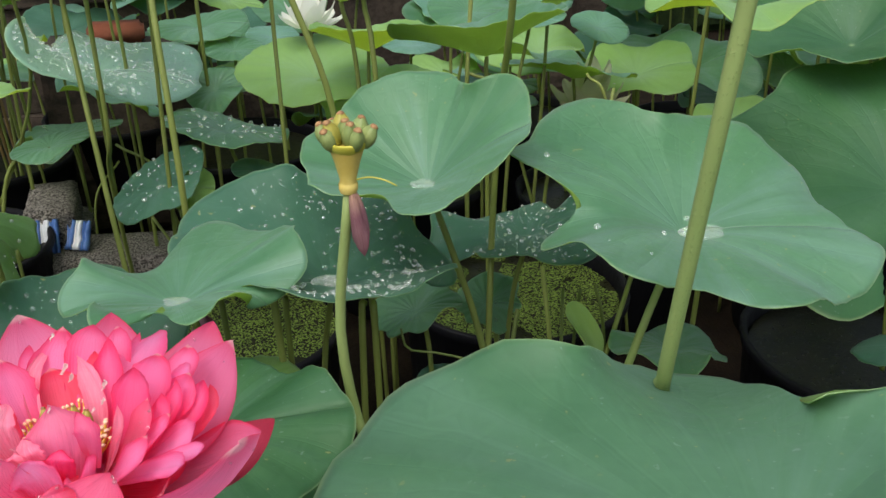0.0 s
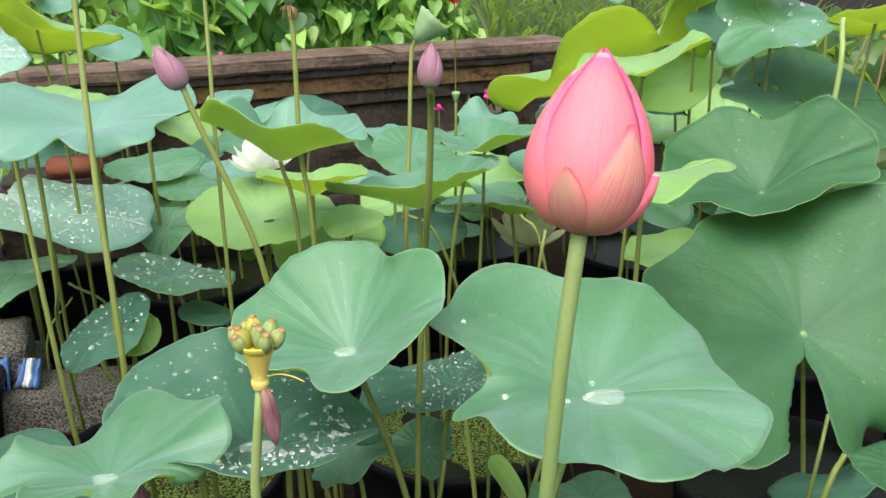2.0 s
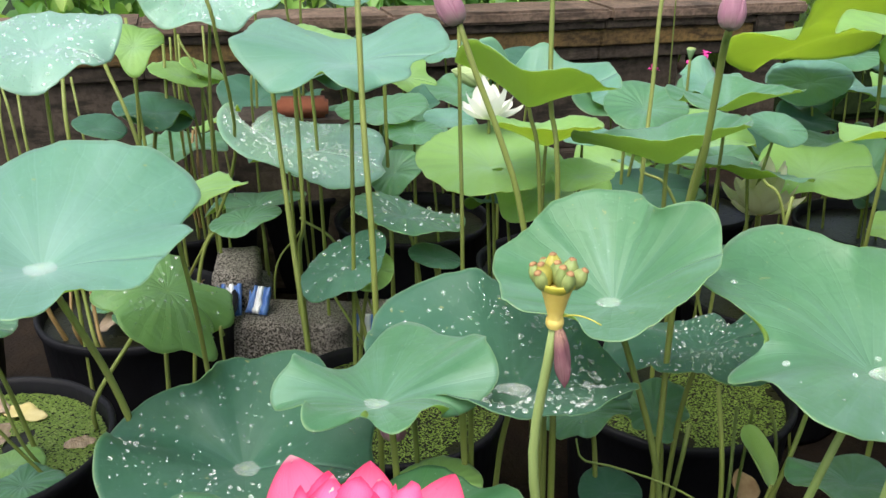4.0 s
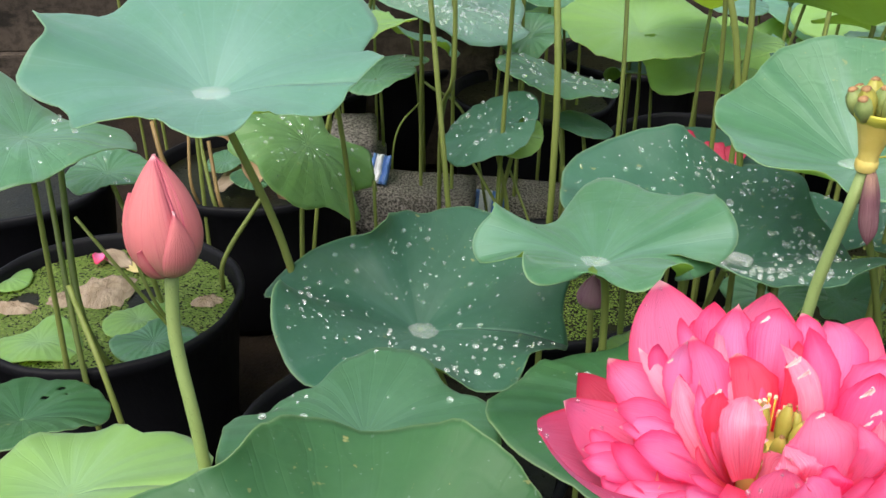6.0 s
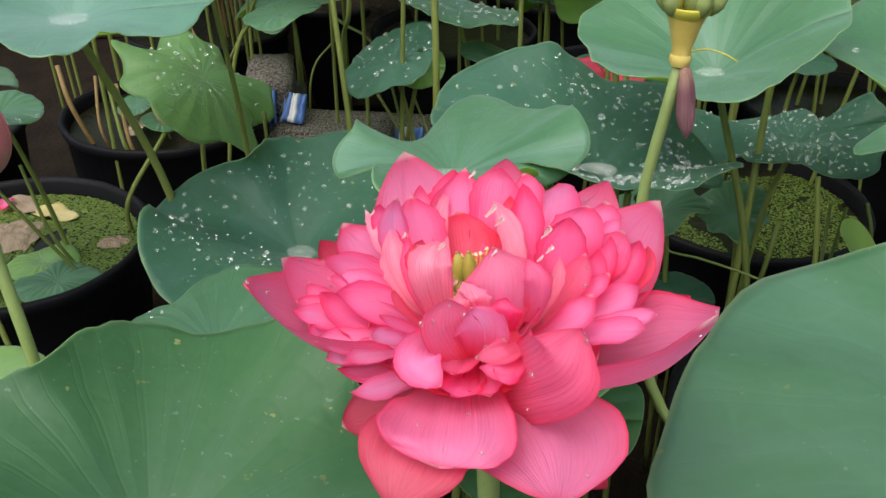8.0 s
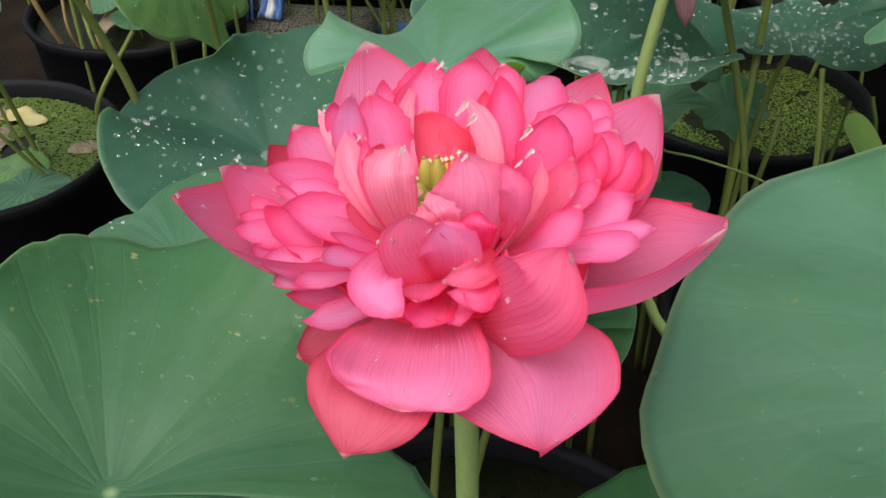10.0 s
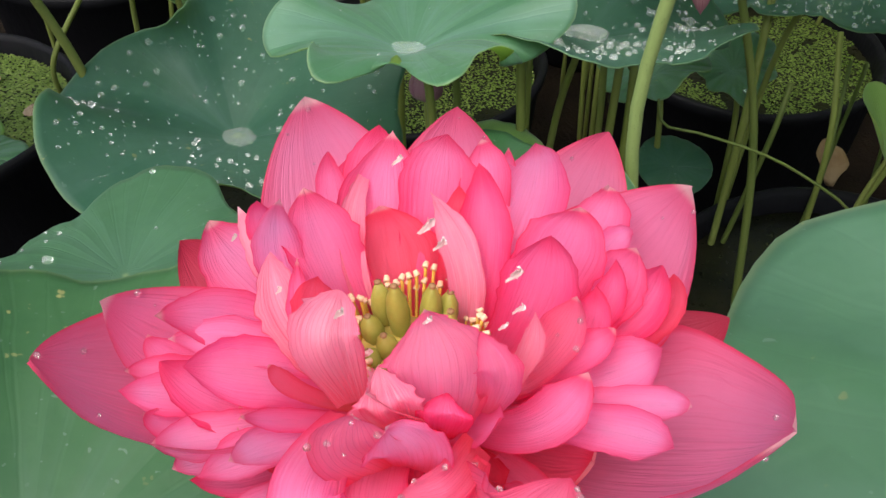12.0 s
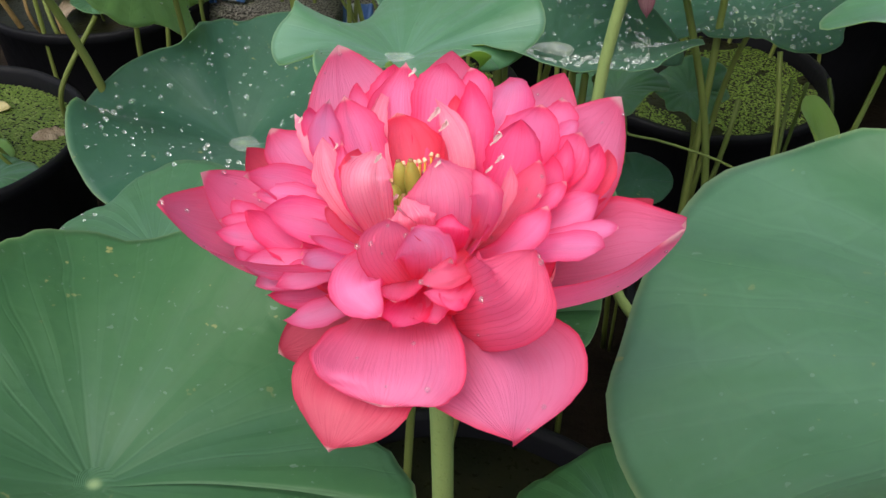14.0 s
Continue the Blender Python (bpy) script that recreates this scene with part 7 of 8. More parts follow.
FRONT = [
    (-0.224, 0.327, 1.003, -0.215, 0.334, 0.992, 0.009, 0.80, "c"),
    (-0.196, 0.314, 1.003, -0.194, 0.326, 0.997, 0.017, 0.80, "p"),
    (-0.181, 0.322, 0.999, -0.185, 0.333, 0.994, 0.015, 0.70, "p"),
    (-0.200, 0.318, 1.004, -0.212, 0.328, 1.010, 0.019, -0.70, "l", (-0.216, 0.353, 1.010)),
    (-0.196, 0.322, 1.005, -0.200, 0.340, 0.999, 0.022, 0.90, "p"),
    (-0.189, 0.332, 1.010, -0.177, 0.336, 1.013, 0.010, 0.50, "v", (-0.164, 0.340, 1.021)),
    (-0.187, 0.329, 1.008, -0.175, 0.332, 1.006, 0.009, 0.70, "p", (-0.161, 0.334, 1.021)),
    (-0.178, 0.326, 1.004, -0.176, 0.331, 1.005, 0.011, 0.80, "p", (-0.165, 0.338, 1.014)),
    (-0.199, 0.343, 1.034, -0.193, 0.359, 1.012, 0.023, 0.50, "w"),
    (-0.200, 0.338, 1.035, -0.200, 0.339, 1.019, 0.023, 0.35, "v", (-0.195, 0.338, 1.003)),
    (-0.193, 0.338, 1.031, -0.188, 0.340, 1.018, 0.021, 0.30, "k", (-0.188, 0.338, 1.003)),
    (-0.198, 0.356, 1.030, -0.194, 0.345, 1.027, 0.017, -0.30, "w", (-0.193, 0.349, 1.010)),
    (-0.180, 0.354, 1.026, -0.180, 0.348, 1.023, 0.014, -0.60, "p", (-0.178, 0.345, 1.015)),
]
HANGING = [
    (-0.212, 0.278, 0.975, -0.207, 0.300, 0.984, 0.042, 0.50, "d", (-0.203, 0.345, 0.970)),
    (-0.149, 0.292, 0.975, -0.157, 0.321, 0.977, 0.063, 0.45, "o", (-0.178, 0.353, 0.974)),
    (-0.195, 0.289, 0.989, -0.195, 0.303, 0.993, 0.051, 0.70, "r", (-0.202, 0.339, 0.981)),
]
HEART_RING = [
    (-0.213, 0.375, 1.037, -0.214, 0.362, 1.031, 0.018, -0.35, "b", (-0.214, 0.357, 1.013)),
    (-0.188, 0.368, 1.041, -0.183, 0.358, 1.031, 0.026, -0.45, "s", (-0.178, 0.349, 1.014)),
    (-0.173, 0.362, 1.042, -0.167, 0.354, 1.035, 0.011, -0.60, "s", (-0.162, 0.353, 1.022)),
    (-0.148, 0.330, 1.032, -0.156, 0.318, 1.020, 0.033, -0.40, "v", (-0.173, 0.337, 0.983)),
]
KINDS = {
    "p": (PINK, ""),
    "l": (PINK_LIGHT, "pale pink petal"),
    "w": (PINK_WORN, "petal with bleached veins and a torn tip"),
    "b": (PINK_BLEACHED, "bleached inner petal with dark veins and a white tip"),
    "c": (PINK_CORAL, "coral pink inner petal"),
    "s": (PINK_SILK, "pale silky inner petal with a whitish tip"),
    "v": (PINK_VEIN, "pink petal with dark veins"),
    "k": (PINK_LIGHT, "pink petal with an upturned tip"),
    "o": (PINK_BROAD, "broad pink petal hanging out in front"),
    "r": (PINK_BROAD, "broad pink rounded petal with a rolled rim"),
    "d": (PINK_DARK, "crimson back of a hanging petal"),
}
TOWARD = Vector((0.05, -0.55, 0.83))
rnd = random.Random(12)
for k, (x, y, z, wx, wy, wz, w, curl, kind, *fold) in enumerate(BACK + BACK_WEST + EAST + EAST_LOW + NORTHWEST + WEST + FRONT + HANGING + HEART_RING):
    tip, waist = Vector((x, y, z)), Vector((wx, wy, wz))
    away = Vector((wx - HEART.x, wy - HEART.y, 0))
    base = HEART + away.normalized() * 0.015 + Vector((0, 0, 0.010))
    inward = TOWARD * 0.6 + (HEART + LEAN * 0.11 - waist).normalized() * 0.7
    if fold:
        inward = Vector((0, -0.30, 0.95)) if kind in "ord" else Vector((0.05, -0.75, 0.65))
    mat, label = KINDS[kind]
    spine = [Vector(fold[0]).lerp(HEART, 0.25), waist, tip] if fold else ()
    u = 0.52 if fold else min(0.72, max(0.38, (waist - base).length / ((waist - base).length + (tip - waist).length)))
    bend = (waist - base * (1 - u) ** 2 - tip * u * u) / (2 * u * (1 - u))
    blunt = kind in "rb"
    petal_part(bloom, base, tip, (bend - (base + tip) / 2) / 2, w * 1.16, curl * 0.6, mat, inward, label, seed=100 + k, point=0.55 if blunt else rnd.uniform(0.82, 1.10), wide=u, nu=26, nv=15,
               ripple=rnd.uniform(0.02, 0.05), ragged=0.12 if kind in "wbs" else 0.015 if kind in "ordv" else 0.06, spine=spine, crumple=0.13 if kind in "wbs" else 0.085, hood=0.0 if kind in "ord" else rnd.uniform(0.0, 0.12), foot=0.85 if kind in "vk" else 0.6 if kind in "or" else 0.45)
# petals that close the cup below them
for i in range(9):
    a = radians(11 + 40 * i + rnd.uniform(-6, 6))
    r = 0.060 * rnd.uniform(0.92, 1.05)
    tip = Vector((HEART.x + r * math.cos(a), HEART.y + r * math.sin(a), 0.992 + 0.018 * max(0.0, math.sin(a))))
    bloom_petal(tip, 0.046, 0.7, PINK_CORAL, 0.55, "", seed=200 + i, point=0.45, wide=0.62, root=0.008, ripple=0.03)

# the heart: carpels, stamens and bleached shreds
for k, (x, y, h) in enumerate(((-0.006, 0.002, 0.024), (0.002, 0.004, 0.023), (-0.011, 0.006, 0.020), (0.007, 0.000, 0.019), (-0.008, -0.006, 0.013), (0.000, -0.006, 0.015), (0.006, 0.007, 0.018), (-0.013, -0.001, 0.014), (-0.012, -0.010, 0.010), (-0.004, -0.012, 0.011), (0.005, -0.011, 0.012), (0.010, -0.006, 0.013))):
    m = Matrix.Translation((x, y, 0.030)) @ Vector((x * 16, y * 16, 1)).to_track_quat("Z", "Y").to_matrix().to_4x4()
    c = mesh_part("carpel", lathe_mesh("carpel", [(0.0, 0.0), (0.0020, 0.001), (0.0031, h * 0.30), (0.0036, h * 0.52), (0.0030, h * 0.76), (0.0013, h * 0.95), (0.0, h)], CARPEL_LIME, 14, 0.09, 3, k), bloom, "lime green carpel", m)
    mesh_part("stigma", lathe_mesh("stigma", [(0.0011, h * 0.97), (0.0012, h * 1.0), (0.0005, h * 1.02), (0.0, h * 1.02)], CARPEL_TIP, 10), c, "brown tip")
mesh_part("receptacle", lathe_mesh("receptacle", [(0.0, 0.0), (0.008, 0.002), (0.011, 0.020), (0.014, 0.034), (0.0, 0.036)], CUP_YELLOW, 20), bloom, "yellow receptacle", Matrix.Translation((-0.004, -0.004, 0)))
for k in range(96):
    a = k * 2.399
    d = Vector((math.cos(a), math.sin(a), 0))
    r1 = rnd.uniform(0.017, 0.025)
    pts = [d * 0.012 + Vector((-0.002, 0, 0.022)), d * (0.012 + r1) * 0.54 + Vector((-0.002, 0, 0.029)), d * r1 + Vector((-0.002, 0, rnd.uniform(0.034, 0.043)))]
    lean = (d + Vector((rnd.uniform(-0.6, 0.6), rnd.uniform(-0.6, 0.6), 0.5))).normalized()
    st = mesh_part("stamen", tube_mesh("stamen", pts, 0.0005, 0.0006, STAMEN, 5, 5), bloom)
    mesh_part("anther", tube_mesh("anther", [pts[2] - lean * 0.0008, pts[2] + lean * 0.0003, pts[2] + lean * 0.0012], 0.0011, 0.0008, ANTHER, 4, 8), st, "cream anther")
SHREDS = [(-0.207, 0.420, 1.050, 0.007), (-0.196, 0.401, 1.043, 0.011), (-0.191, 0.397, 1.040, 0.009), (-0.169, 0.383, 1.045, 0.010), (-0.166, 0.373, 1.042, 0.007), (-0.210, 0.360, 1.046, 0.007), (-0.188, 0.364, 1.043, 0.006), (-0.206, 0.369, 1.022, 0.007), (-0.246, 0.386, 1.043, 0.005), (-0.227, 0.366, 1.045, 0.005), (-0.169, 0.368, 1.040, 0.006)]
for k, (x, y, z, s) in enumerate(SHREDS):
    s *= 0.95
    o = Vector((x, y, z))
    petal_part(bloom, o - Vector((0, 0, s * 0.55)), o + Vector((s * 0.35, -s * 0.2, s * 0.2)), Vector((s * 0.15, 0, s * 0.1)), s * 0.24, 0.6, WHITE_TIP, (0.2, -0.6, 0.8), "bleached shrivelled petal tip", seed=300 + k, ripple=0.30, ragged=0.4, crumple=0.7, nu=16)
stem_part(bloom, [HEART + Vector((0.002, 0.004, 0.004)), (-0.190, 0.402, 0.90), (-0.187, 0.402, 0.835), (-0.186, 0.42, 0.65), (-0.19, 0.48, 0.33)], 0.0064, 0.0062, STEM_PALE)

# water drops on the broad petals
rnd = random.Random(5)
verts, faces = [], []
broad = [p for p in bloom.children if p.name.startswith("petal") and p.data.materials[0] in (PINK_BROAD, PINK_VEIN)]
for p in broad:
    for _ in range(5):
        v = p.data.vertices[rnd.randrange(40, len(p.data.vertices) - 30)]
        n = v.normal if v.normal.dot(TOWARD) > 0 else -v.normal
        r = rnd.uniform(0.0005, 0.0012)
        o = HEART + v.co + n * r * 0.4
        off = len(verts)
        verts.extend((ICO_V * r + np.array(o)).tolist())
        faces.extend(tuple(q + off for q in f) for f in ICO_F)
tagged(new("water_drops", mesh_from("water_drops", verts, faces, DROPS)), "fine water drops on the pink petals", "water", "", "stuff")


# ---- loose stems and pot litter ----
def bare_stem(pts, r, label="tall bare green lotus stem", mat=None):
    ob = thing("lotus_shoot", pts[-1], label, "lotus shoot", "bare lotus shoots")
    stem_part(ob, pts, r * 0.9, r, mat)


bare_stem([(-0.462, 1.50, 1.50), (-0.449, 1.453, 1.308), (-0.42, 1.36, 1.03), (-0.393, 1.30, 0.762), (-0.39, 1.32, 0.33)], 0.0052, "tall olive lotus stem", STEM)
bare_stem([(-0.375, 2.0, 1.45), (-0.367, 1.998, 1.279), (-0.345, 1.89, 0.96), (-0.322, 1.80, 0.645), (-0.32, 1.85, 0.33)], 0.0046)
bare_stem([(-0.704, 1.745, 1.04), (-0.704, 1.745, 0.964), (-0.655, 1.66, 0.72), (-0.612, 1.60, 0.477), (-0.60, 1.62, 0.30)], 0.0055)
bare_stem([(-0.640, 1.690, 1.05), (-0.632, 1.67, 0.95), (-0.624, 1.652, 0.744), (-0.668, 1.746, 0.593), (-0.707, 1.946, 0.33)], 0.0048)

bare_stem([(-0.058, 1.103, 0.653), (-0.048, 1.094, 0.626), (-0.007, 1.097, 0.617), (0.065, 1.100, 0.596), (0.122, 1.099, 0.569), (0.185, 1.099, 0.525), (0.250, 1.099, 0.440), (0.285, 1.099, 0.33)], 0.0018, "thin bent green lotus stem", STEM_DARK)

bare_stem([(-1.652, 2.224, 0.832), (-1.623, 2.172, 0.698), (-1.607, 2.202, 0.33)], 0.0040, mat=STEM)
bare_stem([(-1.647, 2.233, 0.853), (-1.594, 2.183, 0.712), (-1.565, 2.213, 0.33)], 0.0040, mat=STEM)
bare_stem([(-1.604, 2.235, 0.839), (-1.558, 2.172, 0.670), (-1.539, 2.202, 0.33)], 0.0045, mat=STEM)
bare_stem([(-1.487, 2.270, 0.875), (-1.450, 2.200, 0.692), (-1.435, 2.230, 0.33)], 0.0060, mat=STEM)
bare_stem([(-1.520, 2.366, 0.855), (-1.467, 2.301, 0.679), (-1.446, 2.331, 0.33)], 0.0040, mat=STEM)
bare_stem([(-1.273, 2.118, 0.949), (-1.170, 2.051, 0.749), (-1.127, 2.081, 0.33)], 0.0055, mat=STEM)
bare_stem([(-1.279, 2.264, 1.039), (-1.203, 2.144, 0.721), (-1.185, 2.174, 0.33)], 0.0050, mat=STEM)
bare_stem([(-1.275, 2.454, 0.967), (-1.221, 2.325, 0.637), (-1.211, 2.355, 0.33)], 0.0050, mat=STEM)
bare_stem([(-1.299, 2.550, 0.943), (-1.270, 2.485, 0.776), (-1.254, 2.515, 0.33)], 0.0040, mat=STEM)
bare_stem([(-1.276, 2.557, 0.951), (-1.245, 2.483, 0.761), (-1.230, 2.513, 0.33)], 0.0045, mat=STEM)
bare_stem([(-1.231, 2.459, 0.960), (-1.138, 2.398, 0.777), (-1.093, 2.428, 0.33)], 0.0040, mat=STEM)
bare_stem([(-1.208, 2.579, 0.974), (-1.167, 2.490, 0.746), (-1.152, 2.520, 0.33)], 0.0040, mat=STEM)
bare_stem([(-1.049, 2.555, 0.854), (-1.048, 2.514, 0.755), (-1.047, 2.544, 0.33)], 0.0040, mat=STEM)
bare_stem([(-1.291, 2.549, 0.675), (-1.263, 2.494, 0.533), (-1.255, 2.524, 0.33)], 0.0045, mat=STEM_DRY)
bare_stem([(-1.249, 2.556, 0.675), (-1.226, 2.500, 0.533), (-1.220, 2.530, 0.33)], 0.0045, mat=STEM_DRY)
bare_stem([(-1.200, 2.571, 0.691), (-1.172, 2.516, 0.549), (-1.163, 2.546, 0.33)], 0.0040, mat=STEM_DRY)
bare_stem([(-1.299, 2.643, 0.641), (-1.291, 2.586, 0.502), (-1.290, 2.616, 0.33)], 0.0050, mat=STEM_DRY)
bare_stem([(-1.206, 1.243, 0.637), (-1.101, 1.108, 0.359), (-1.094, 1.138, 0.33)], 0.0050, mat=STEM_DARK)
bare_stem([(-1.190, 1.260, 0.661), (-1.124, 1.157, 0.454), (-1.101, 1.187, 0.33)], 0.0060, mat=STEM_DARK)
bare_stem([(-1.211, 1.302, 0.537), (-1.107, 1.274, 0.445), (-1.028, 1.304, 0.33)], 0.0035, mat=STEM)
bare_stem([(-1.156, 1.356, 0.508), (-1.094, 1.311, 0.403), (-1.068, 1.341, 0.33)], 0.0035, mat=STEM)
bare_stem([(-1.031, 1.021, 0.589), (-0.937, 0.953, 0.432), (-0.901, 0.983, 0.33)], 0.0045, mat=STEM)
bare_stem([(-0.958, 1.524, 0.515), (-1.013, 1.449, 0.406), (-1.037, 1.479, 0.33)], 0.0050, mat=STEM)
bare_stem([(-1.365, 1.835, 0.505), (-1.328, 1.800, 0.428), (-1.300, 1.830, 0.33)], 0.0060, mat=STEM_DRY)
bare_stem([(-1.254, 1.843, 0.474), (-1.204, 1.785, 0.352), (-1.198, 1.815, 0.33)], 0.0050, mat=STEM)
bare_stem([(-1.234, 1.845, 0.469), (-1.191, 1.788, 0.352), (-1.186, 1.818, 0.33)], 0.0050, mat=STEM_DRY)
bare_stem([(-1.281, 1.843, 0.485), (-1.259, 1.791, 0.384), (-1.252, 1.821, 0.33)], 0.0040, mat=STEM_DRY)
bare_stem([(-0.821, 2.212, 0.536), (-0.697, 2.186, 0.440), (-0.611, 2.216, 0.33)], 0.0040, mat=STEM_DARK)
bare_stem([(-0.846, 2.284, 0.466), (-0.901, 2.212, 0.361), (-0.911, 2.242, 0.33)], 0.0030, mat=STEM)
bare_stem([(-0.609, 1.784, 0.522), (-0.539, 1.749, 0.433), (-0.490, 1.779, 0.33)], 0.0035, mat=STEM)
bare_stem([(-0.534, 1.796, 0.514), (-0.472, 1.748, 0.404), (-0.447, 1.778, 0.33)], 0.0030, mat=STEM)
bare_stem([(-0.453, 1.954, 0.552), (-0.417, 1.874, 0.398), (-0.407, 1.904, 0.33)], 0.0045, mat=STEM)
bare_stem([(-0.106, 1.094, 0.701), (-0.108, 1.072, 0.641), (-0.113, 1.102, 0.33)], 0.0050, mat=STEM)
bare_stem([(-0.094, 1.094, 0.700), (-0.090, 1.072, 0.641), (-0.078, 1.102, 0.33)], 0.0050, mat=STEM)
bare_stem([(-0.209, 1.008, 0.743), (-0.203, 0.992, 0.702), (-0.169, 1.022, 0.33)], 0.0050, mat=STEM)
bare_stem([(-0.202, 1.052, 0.718), (-0.199, 1.034, 0.672), (-0.188, 1.064, 0.33)], 0.0040, mat=STEM)
bare_stem([(-0.275, 1.011, 0.744), (-0.268, 0.995, 0.702), (-0.235, 1.025, 0.33)], 0.0040, mat=STEM_DARK)
bare_stem([(0.116, 1.260, 0.596), (0.105, 1.235, 0.528), (0.086, 1.265, 0.33)], 0.0040, mat=STEM_DARK)
bare_stem([(0.148, 1.237, 0.682), (0.162, 1.187, 0.549), (0.176, 1.217, 0.33)], 0.0040, mat=STEM)
bare_stem([(0.227, 1.355, 0.577), (0.221, 1.338, 0.532), (0.205, 1.368, 0.33)], 0.0030, mat=STEM_DARK)
bare_stem([(-0.674, 1.333, 0.647), (-0.671, 1.318, 0.611), (-0.656, 1.348, 0.33)], 0.0030, mat=STEM)
bare_stem([(0.284, 1.237, 0.672), (0.244, 1.184, 0.565), (0.192, 1.214, 0.33)], 0.0040, mat=STEM)
bare_stem([(0.191, 1.304, 0.610), (0.185, 1.244, 0.471), (0.182, 1.274, 0.33)], 0.0030, mat=STEM_DARK)
bare_stem([(0.243, 1.314, 0.611), (0.257, 1.288, 0.546), (0.285, 1.318, 0.33)], 0.0030, mat=STEM_DARK)
bare_stem([(0.693, 1.110, 0.689), (0.650, 1.080, 0.604), (0.565, 1.110, 0.33)], 0.0050, mat=STEM)
bare_stem([(0.692, 1.174, 0.718), (0.654, 1.125, 0.582), (0.612, 1.155, 0.33)], 0.0035, mat=STEM_DARK)
bare_stem([(0.050, 2.055, 0.767), (0.146, 2.026, 0.666), (0.336, 2.056, 0.33)], 0.0040, mat=STEM)
bare_stem([(0.325, 2.066, 0.755), (0.380, 2.034, 0.653), (0.487, 2.064, 0.33)], 0.0040, mat=STEM)
bare_stem([(0.370, 1.961, 0.751), (0.353, 1.930, 0.666), (0.311, 1.960, 0.33)], 0.0045, mat=STEM)
bare_stem([(-0.096, 2.125, 0.683), (-0.080, 2.089, 0.577), (-0.058, 2.119, 0.33)], 0.0030, mat=STEM)
bare_stem([(1.311, 2.788, 1.107), (1.318, 2.763, 1.043), (1.364, 2.793, 0.33)], 0.0050, mat=STEM)
bare_stem([(1.456, 2.781, 1.106), (1.429, 2.758, 1.042), (1.247, 2.788, 0.33)], 0.0050, mat=STEM)
bare_stem([(1.499, 2.773, 1.089), (1.488, 2.738, 0.993), (1.442, 2.768, 0.33)], 0.0040, mat=STEM_DRY)
bare_stem([(1.096, 2.190, 1.198), (1.071, 2.121, 1.010), (1.017, 2.151, 0.33)], 0.0070, mat=STEM_PALE)


def fallen(name, place, turn, length, width, material, label, category, cup=0.5, tilt=(0, 0), bow=0.12):
    me = petal_mesh((0, -length / 2, 0), (0, length / 2, 0), (0, 0, length * bow), width, cup, material, (0, 0, 1), seed=int(length * 1e4), ripple=0.08)
    ob = new(name, me)
    ob.matrix_world = Matrix.Translation(place) @ pose(0, 0, 0, tilt[0], tilt[1], turn)
    so = ob.modifiers.new("thickness", "SOLIDIFY")
    so.thickness = 0.0012
    return tagged(ob, label, category)


def rotted_mat(place, rx, ry, turn, seed):
    """A flat, matted heap of rotted fibres."""
    verts, faces = [], []
    for i in range(9):
        s = i / 8
        for k in range(40):
            a = 2 * math.pi * k / 40
            q = 1 + 0.30 * noise.noise(Vector((2.2 * math.cos(a), 2.2 * math.sin(a), seed))) + 0.14 * noise.noise(Vector((6 * math.cos(a), 6 * math.sin(a), seed)))
            x, y = s * q * math.cos(a), s * q * math.sin(a)
            z = 0.010 * (1 - s ** 2.5) * (1 + 0.8 * noise.noise(Vector((x * 3, y * 9, seed))))
            verts.append((x * rx, y * ry, z))
    for i in range(8):
        for k in range(40):
            faces.append((i * 40 + k, (i + 1) * 40 + k, (i + 1) * 40 + (k + 1) % 40, i * 40 + (k + 1) % 40))
    ob = new("rotting_leaf", mesh_from("rotting_leaf", verts, faces, STRAW))
    ob.matrix_world = Matrix.Translation(place) @ pose(0, 0, 0, 0, 0, turn)
    return tagged(ob, "matted grey-brown rotting leaf on the duckweed", "dead leaf")


rotted_mat((-1.241, 1.393, 0.329), 0.055, 0.062, 20, 1.0)
rotted_mat((-1.300, 1.344, 0.329), 0.030, 0.028, -10, 4.0)
rotted_mat((-1.038, 1.412, 0.329), 0.030, 0.018, 30, 7.0)
rotted_mat((-1.372, 1.292, 0.329), 0.045, 0.022, 10, 9.0)
fallen("yellowed_leaf", (-1.206, 1.491, 0.333), 80, 0.11, 0.055, YELLOWED, "yellowed rotting leaf on the duckweed", "dead leaf", 0.05, bow=0.015)
fallen("yellowed_leaf", (-1.285, 1.509, 0.333), 60, 0.10, 0.045, STRAW, "bleached dead leaf on the duckweed", "dead leaf", 0.05, bow=0.02)
fallen("fallen_petal", (-1.31, 1.49, 0.340), 10, 0.045, 0.03, PINK_LIGHT, "pale pink fallen petal on the duckweed", "fallen petal", 0.8)
fallen("dry_petal", (0.245, 1.42, 0.37), 20, 0.07, 0.05, DRY_LEAF, "dry orange-brown fallen petal on a pot rim", "dry petal", 0.6, (50, 0))
fallen("dry_petal", (-0.10, 0.60, 0.40), 15, 0.10, 0.05, DRY_LEAF, "pale striped dry petal under the flower", "dry petal", 0.7, (25, 20))
fallen("dry_petal", (-0.085, 0.58, 0.385), -30, 0.09, 0.035, WHITE_PETAL, "pale dry petal under the flower", "dry petal", 0.7, (15, 0))
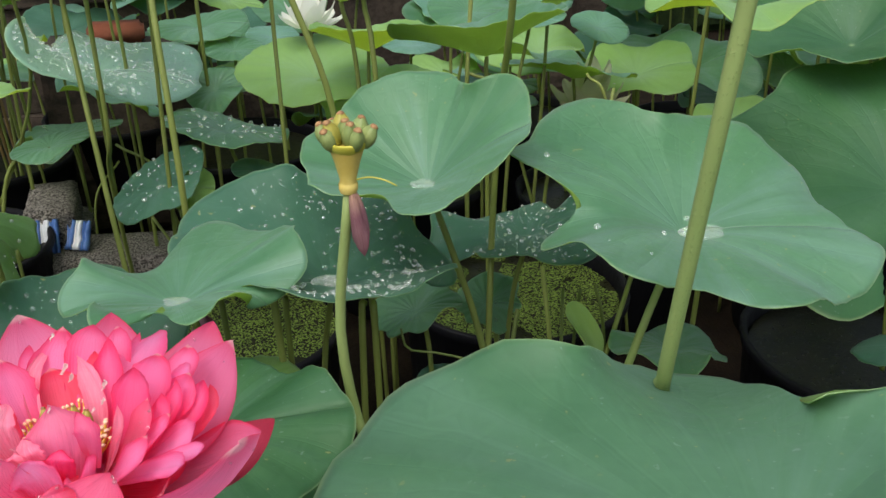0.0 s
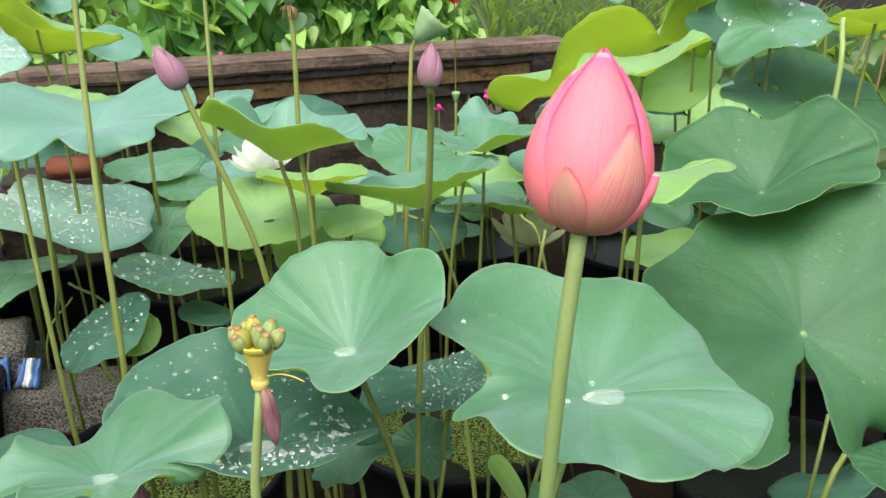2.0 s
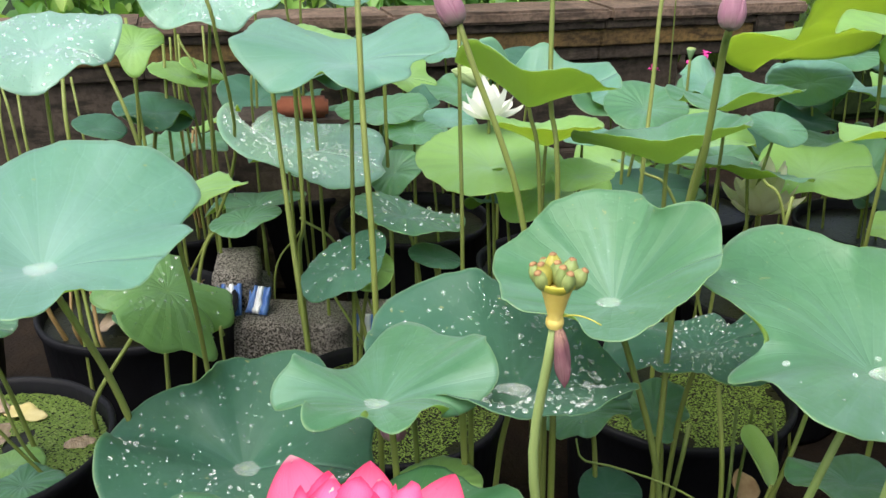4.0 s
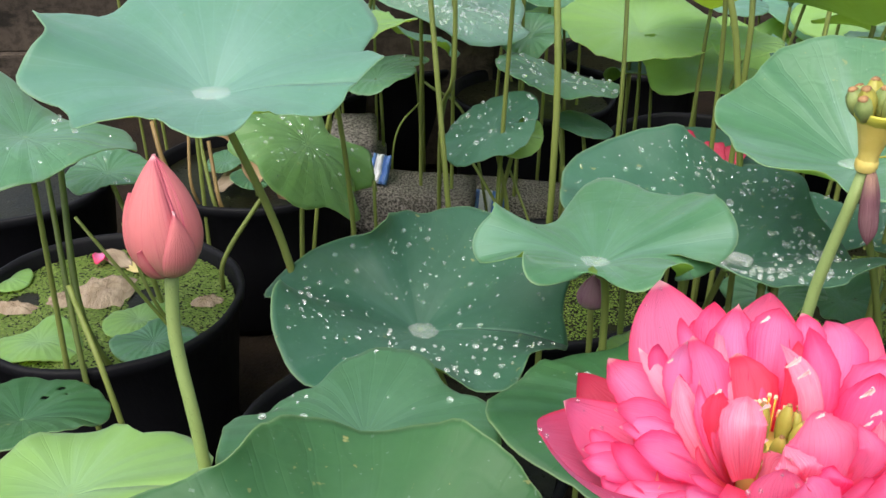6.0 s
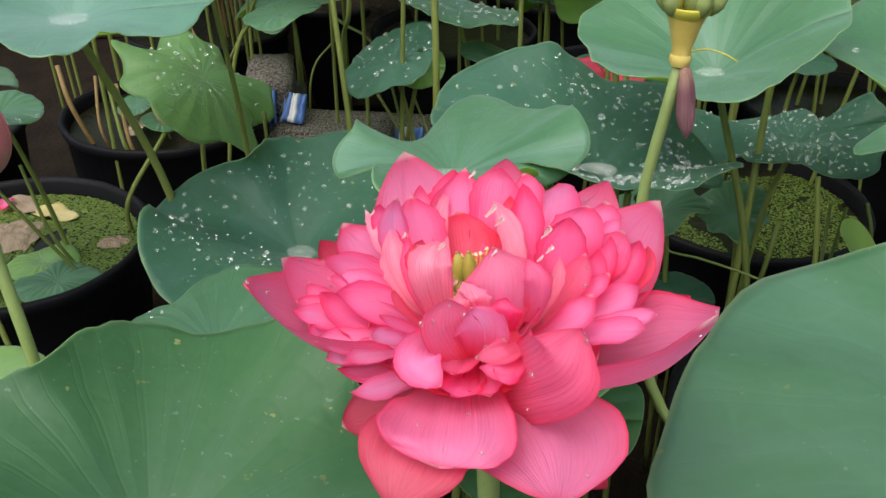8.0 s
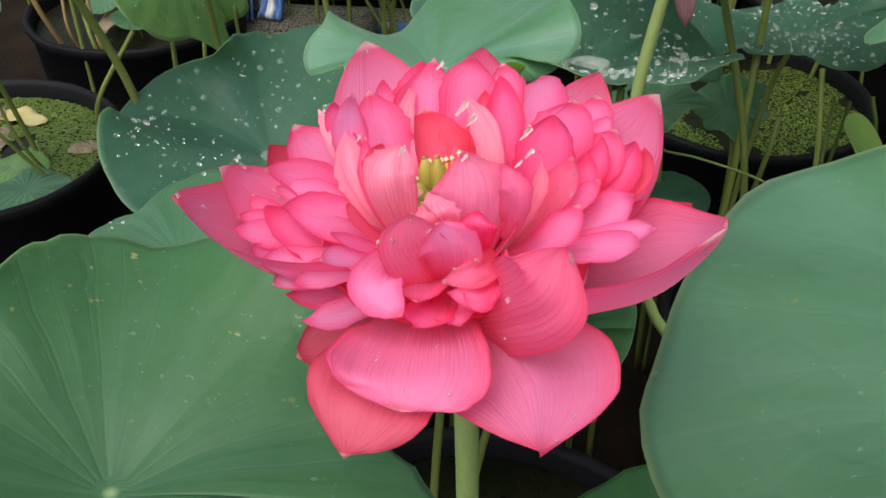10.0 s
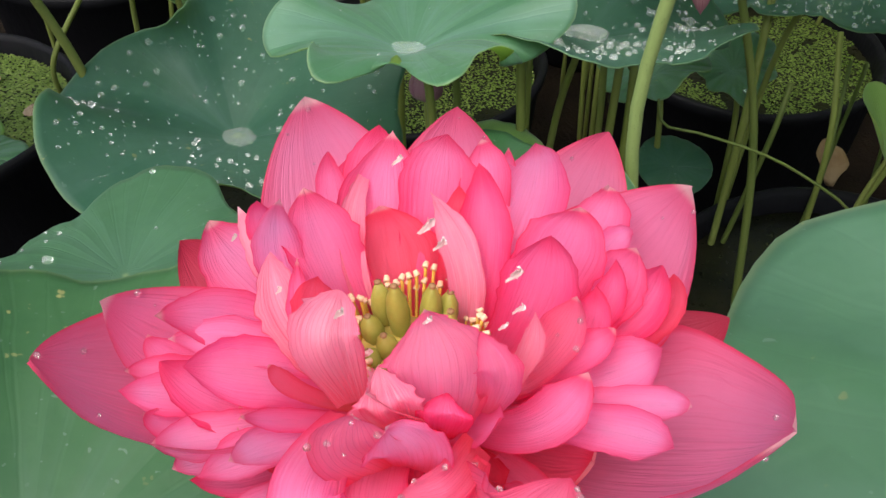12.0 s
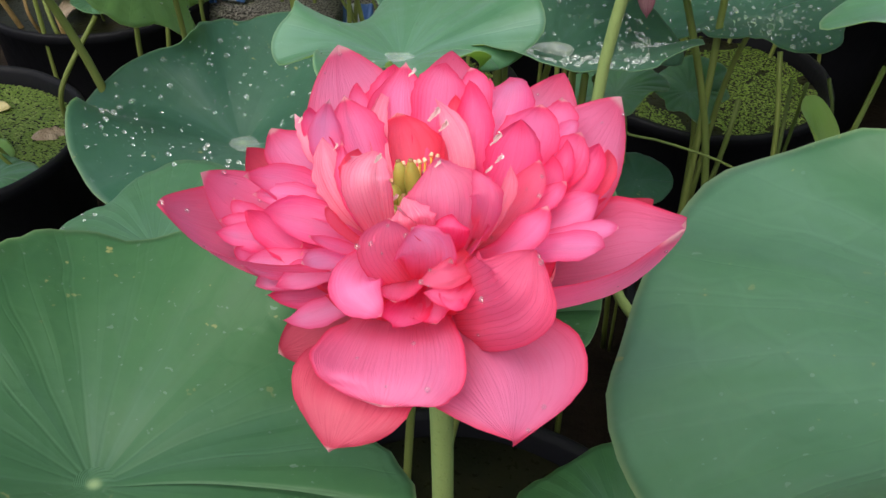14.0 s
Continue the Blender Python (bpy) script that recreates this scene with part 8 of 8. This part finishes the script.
fallen("dry_leaf", (-1.16, 1.90, 0.40), 40, 0.12, 0.09, DRY_LEAF, "curled dry brown leaf in a pot", "dead leaf", 1.0, (30, 10))
fallen("dry_leaf", (-1.06, 2.02, 0.38), -20, 0.10, 0.07, DRY_LEAF, "curled dry brown leaf in a pot", "dead leaf", 1.0, (20, -10))
fallen("dry_leaf", (-1.35, 2.42, 0.38), 60, 0.12, 0.08, DRY_LEAF, "curled dry brown leaf in a pot", "dead leaf", 1.0, (20, -10))
for k, (x, y, z, turn) in enumerate(((-0.185, 1.845, 0.583, 60), (-0.135, 1.820, 0.576, 20), (-0.090, 1.830, 0.570, -35))):
    fallen("fallen_petal", (x, y, z), turn, 0.085, 0.050, PINK_DARK, "fallen crimson-pink lotus petal on a low leaf", "fallen petal", 0.7, (22, 0))
fallen("dry_leaf", (-1.075, 1.93, 0.375), 15, 0.16, 0.13, DRY_LEAF, "large curled dry brown leaf in a pot", "dead leaf", 1.2, (28, 12), 0.18)
fallen("dry_leaf", (-1.245, 2.06, 0.370), 70, 0.18, 0.12, DRY_LEAF, "sagging dry brown lotus leaf in a pot", "dead leaf", 1.0, (18, -14), 0.16)
fallen("dry_leaf", (-1.185, 1.90, 0.350), -50, 0.14, 0.08, STRAW, "rotten brown leaf on the pot's water", "dead leaf", 0.6, (8, 6), 0.10)
rolled = thing("lotus_leaf", (0.205, 1.195, 0.545), "young green lotus leaf still rolled up", "lotus leaf", "lotus leaves")
petal_part(rolled, (0.235, 1.19, 0.545), (0.185, 1.20, 0.640), (0, 0, 0.004), 0.050, 2.6, TOP["yellow"], (0.3, -1, 0.2), "rolled blade", point=0.35, seed=4, ripple=0.01)
stem_part(rolled, [(0.235, 1.19, 0.548), (0.215, 1.18, 0.45), (0.22, 1.17, 0.33)], 0.003, 0.0035)
lotus_bud((-0.305, 1.03, 0.672), (-0.305, 1.03, 0.718), 0.017, BUD_MAUVE, BUD_MAUVE, "small brownish closed bud under a leaf", [(-0.30, 1.03, 0.55), (-0.29, 1.04, 0.33)], 0.004, BUD_SETS)
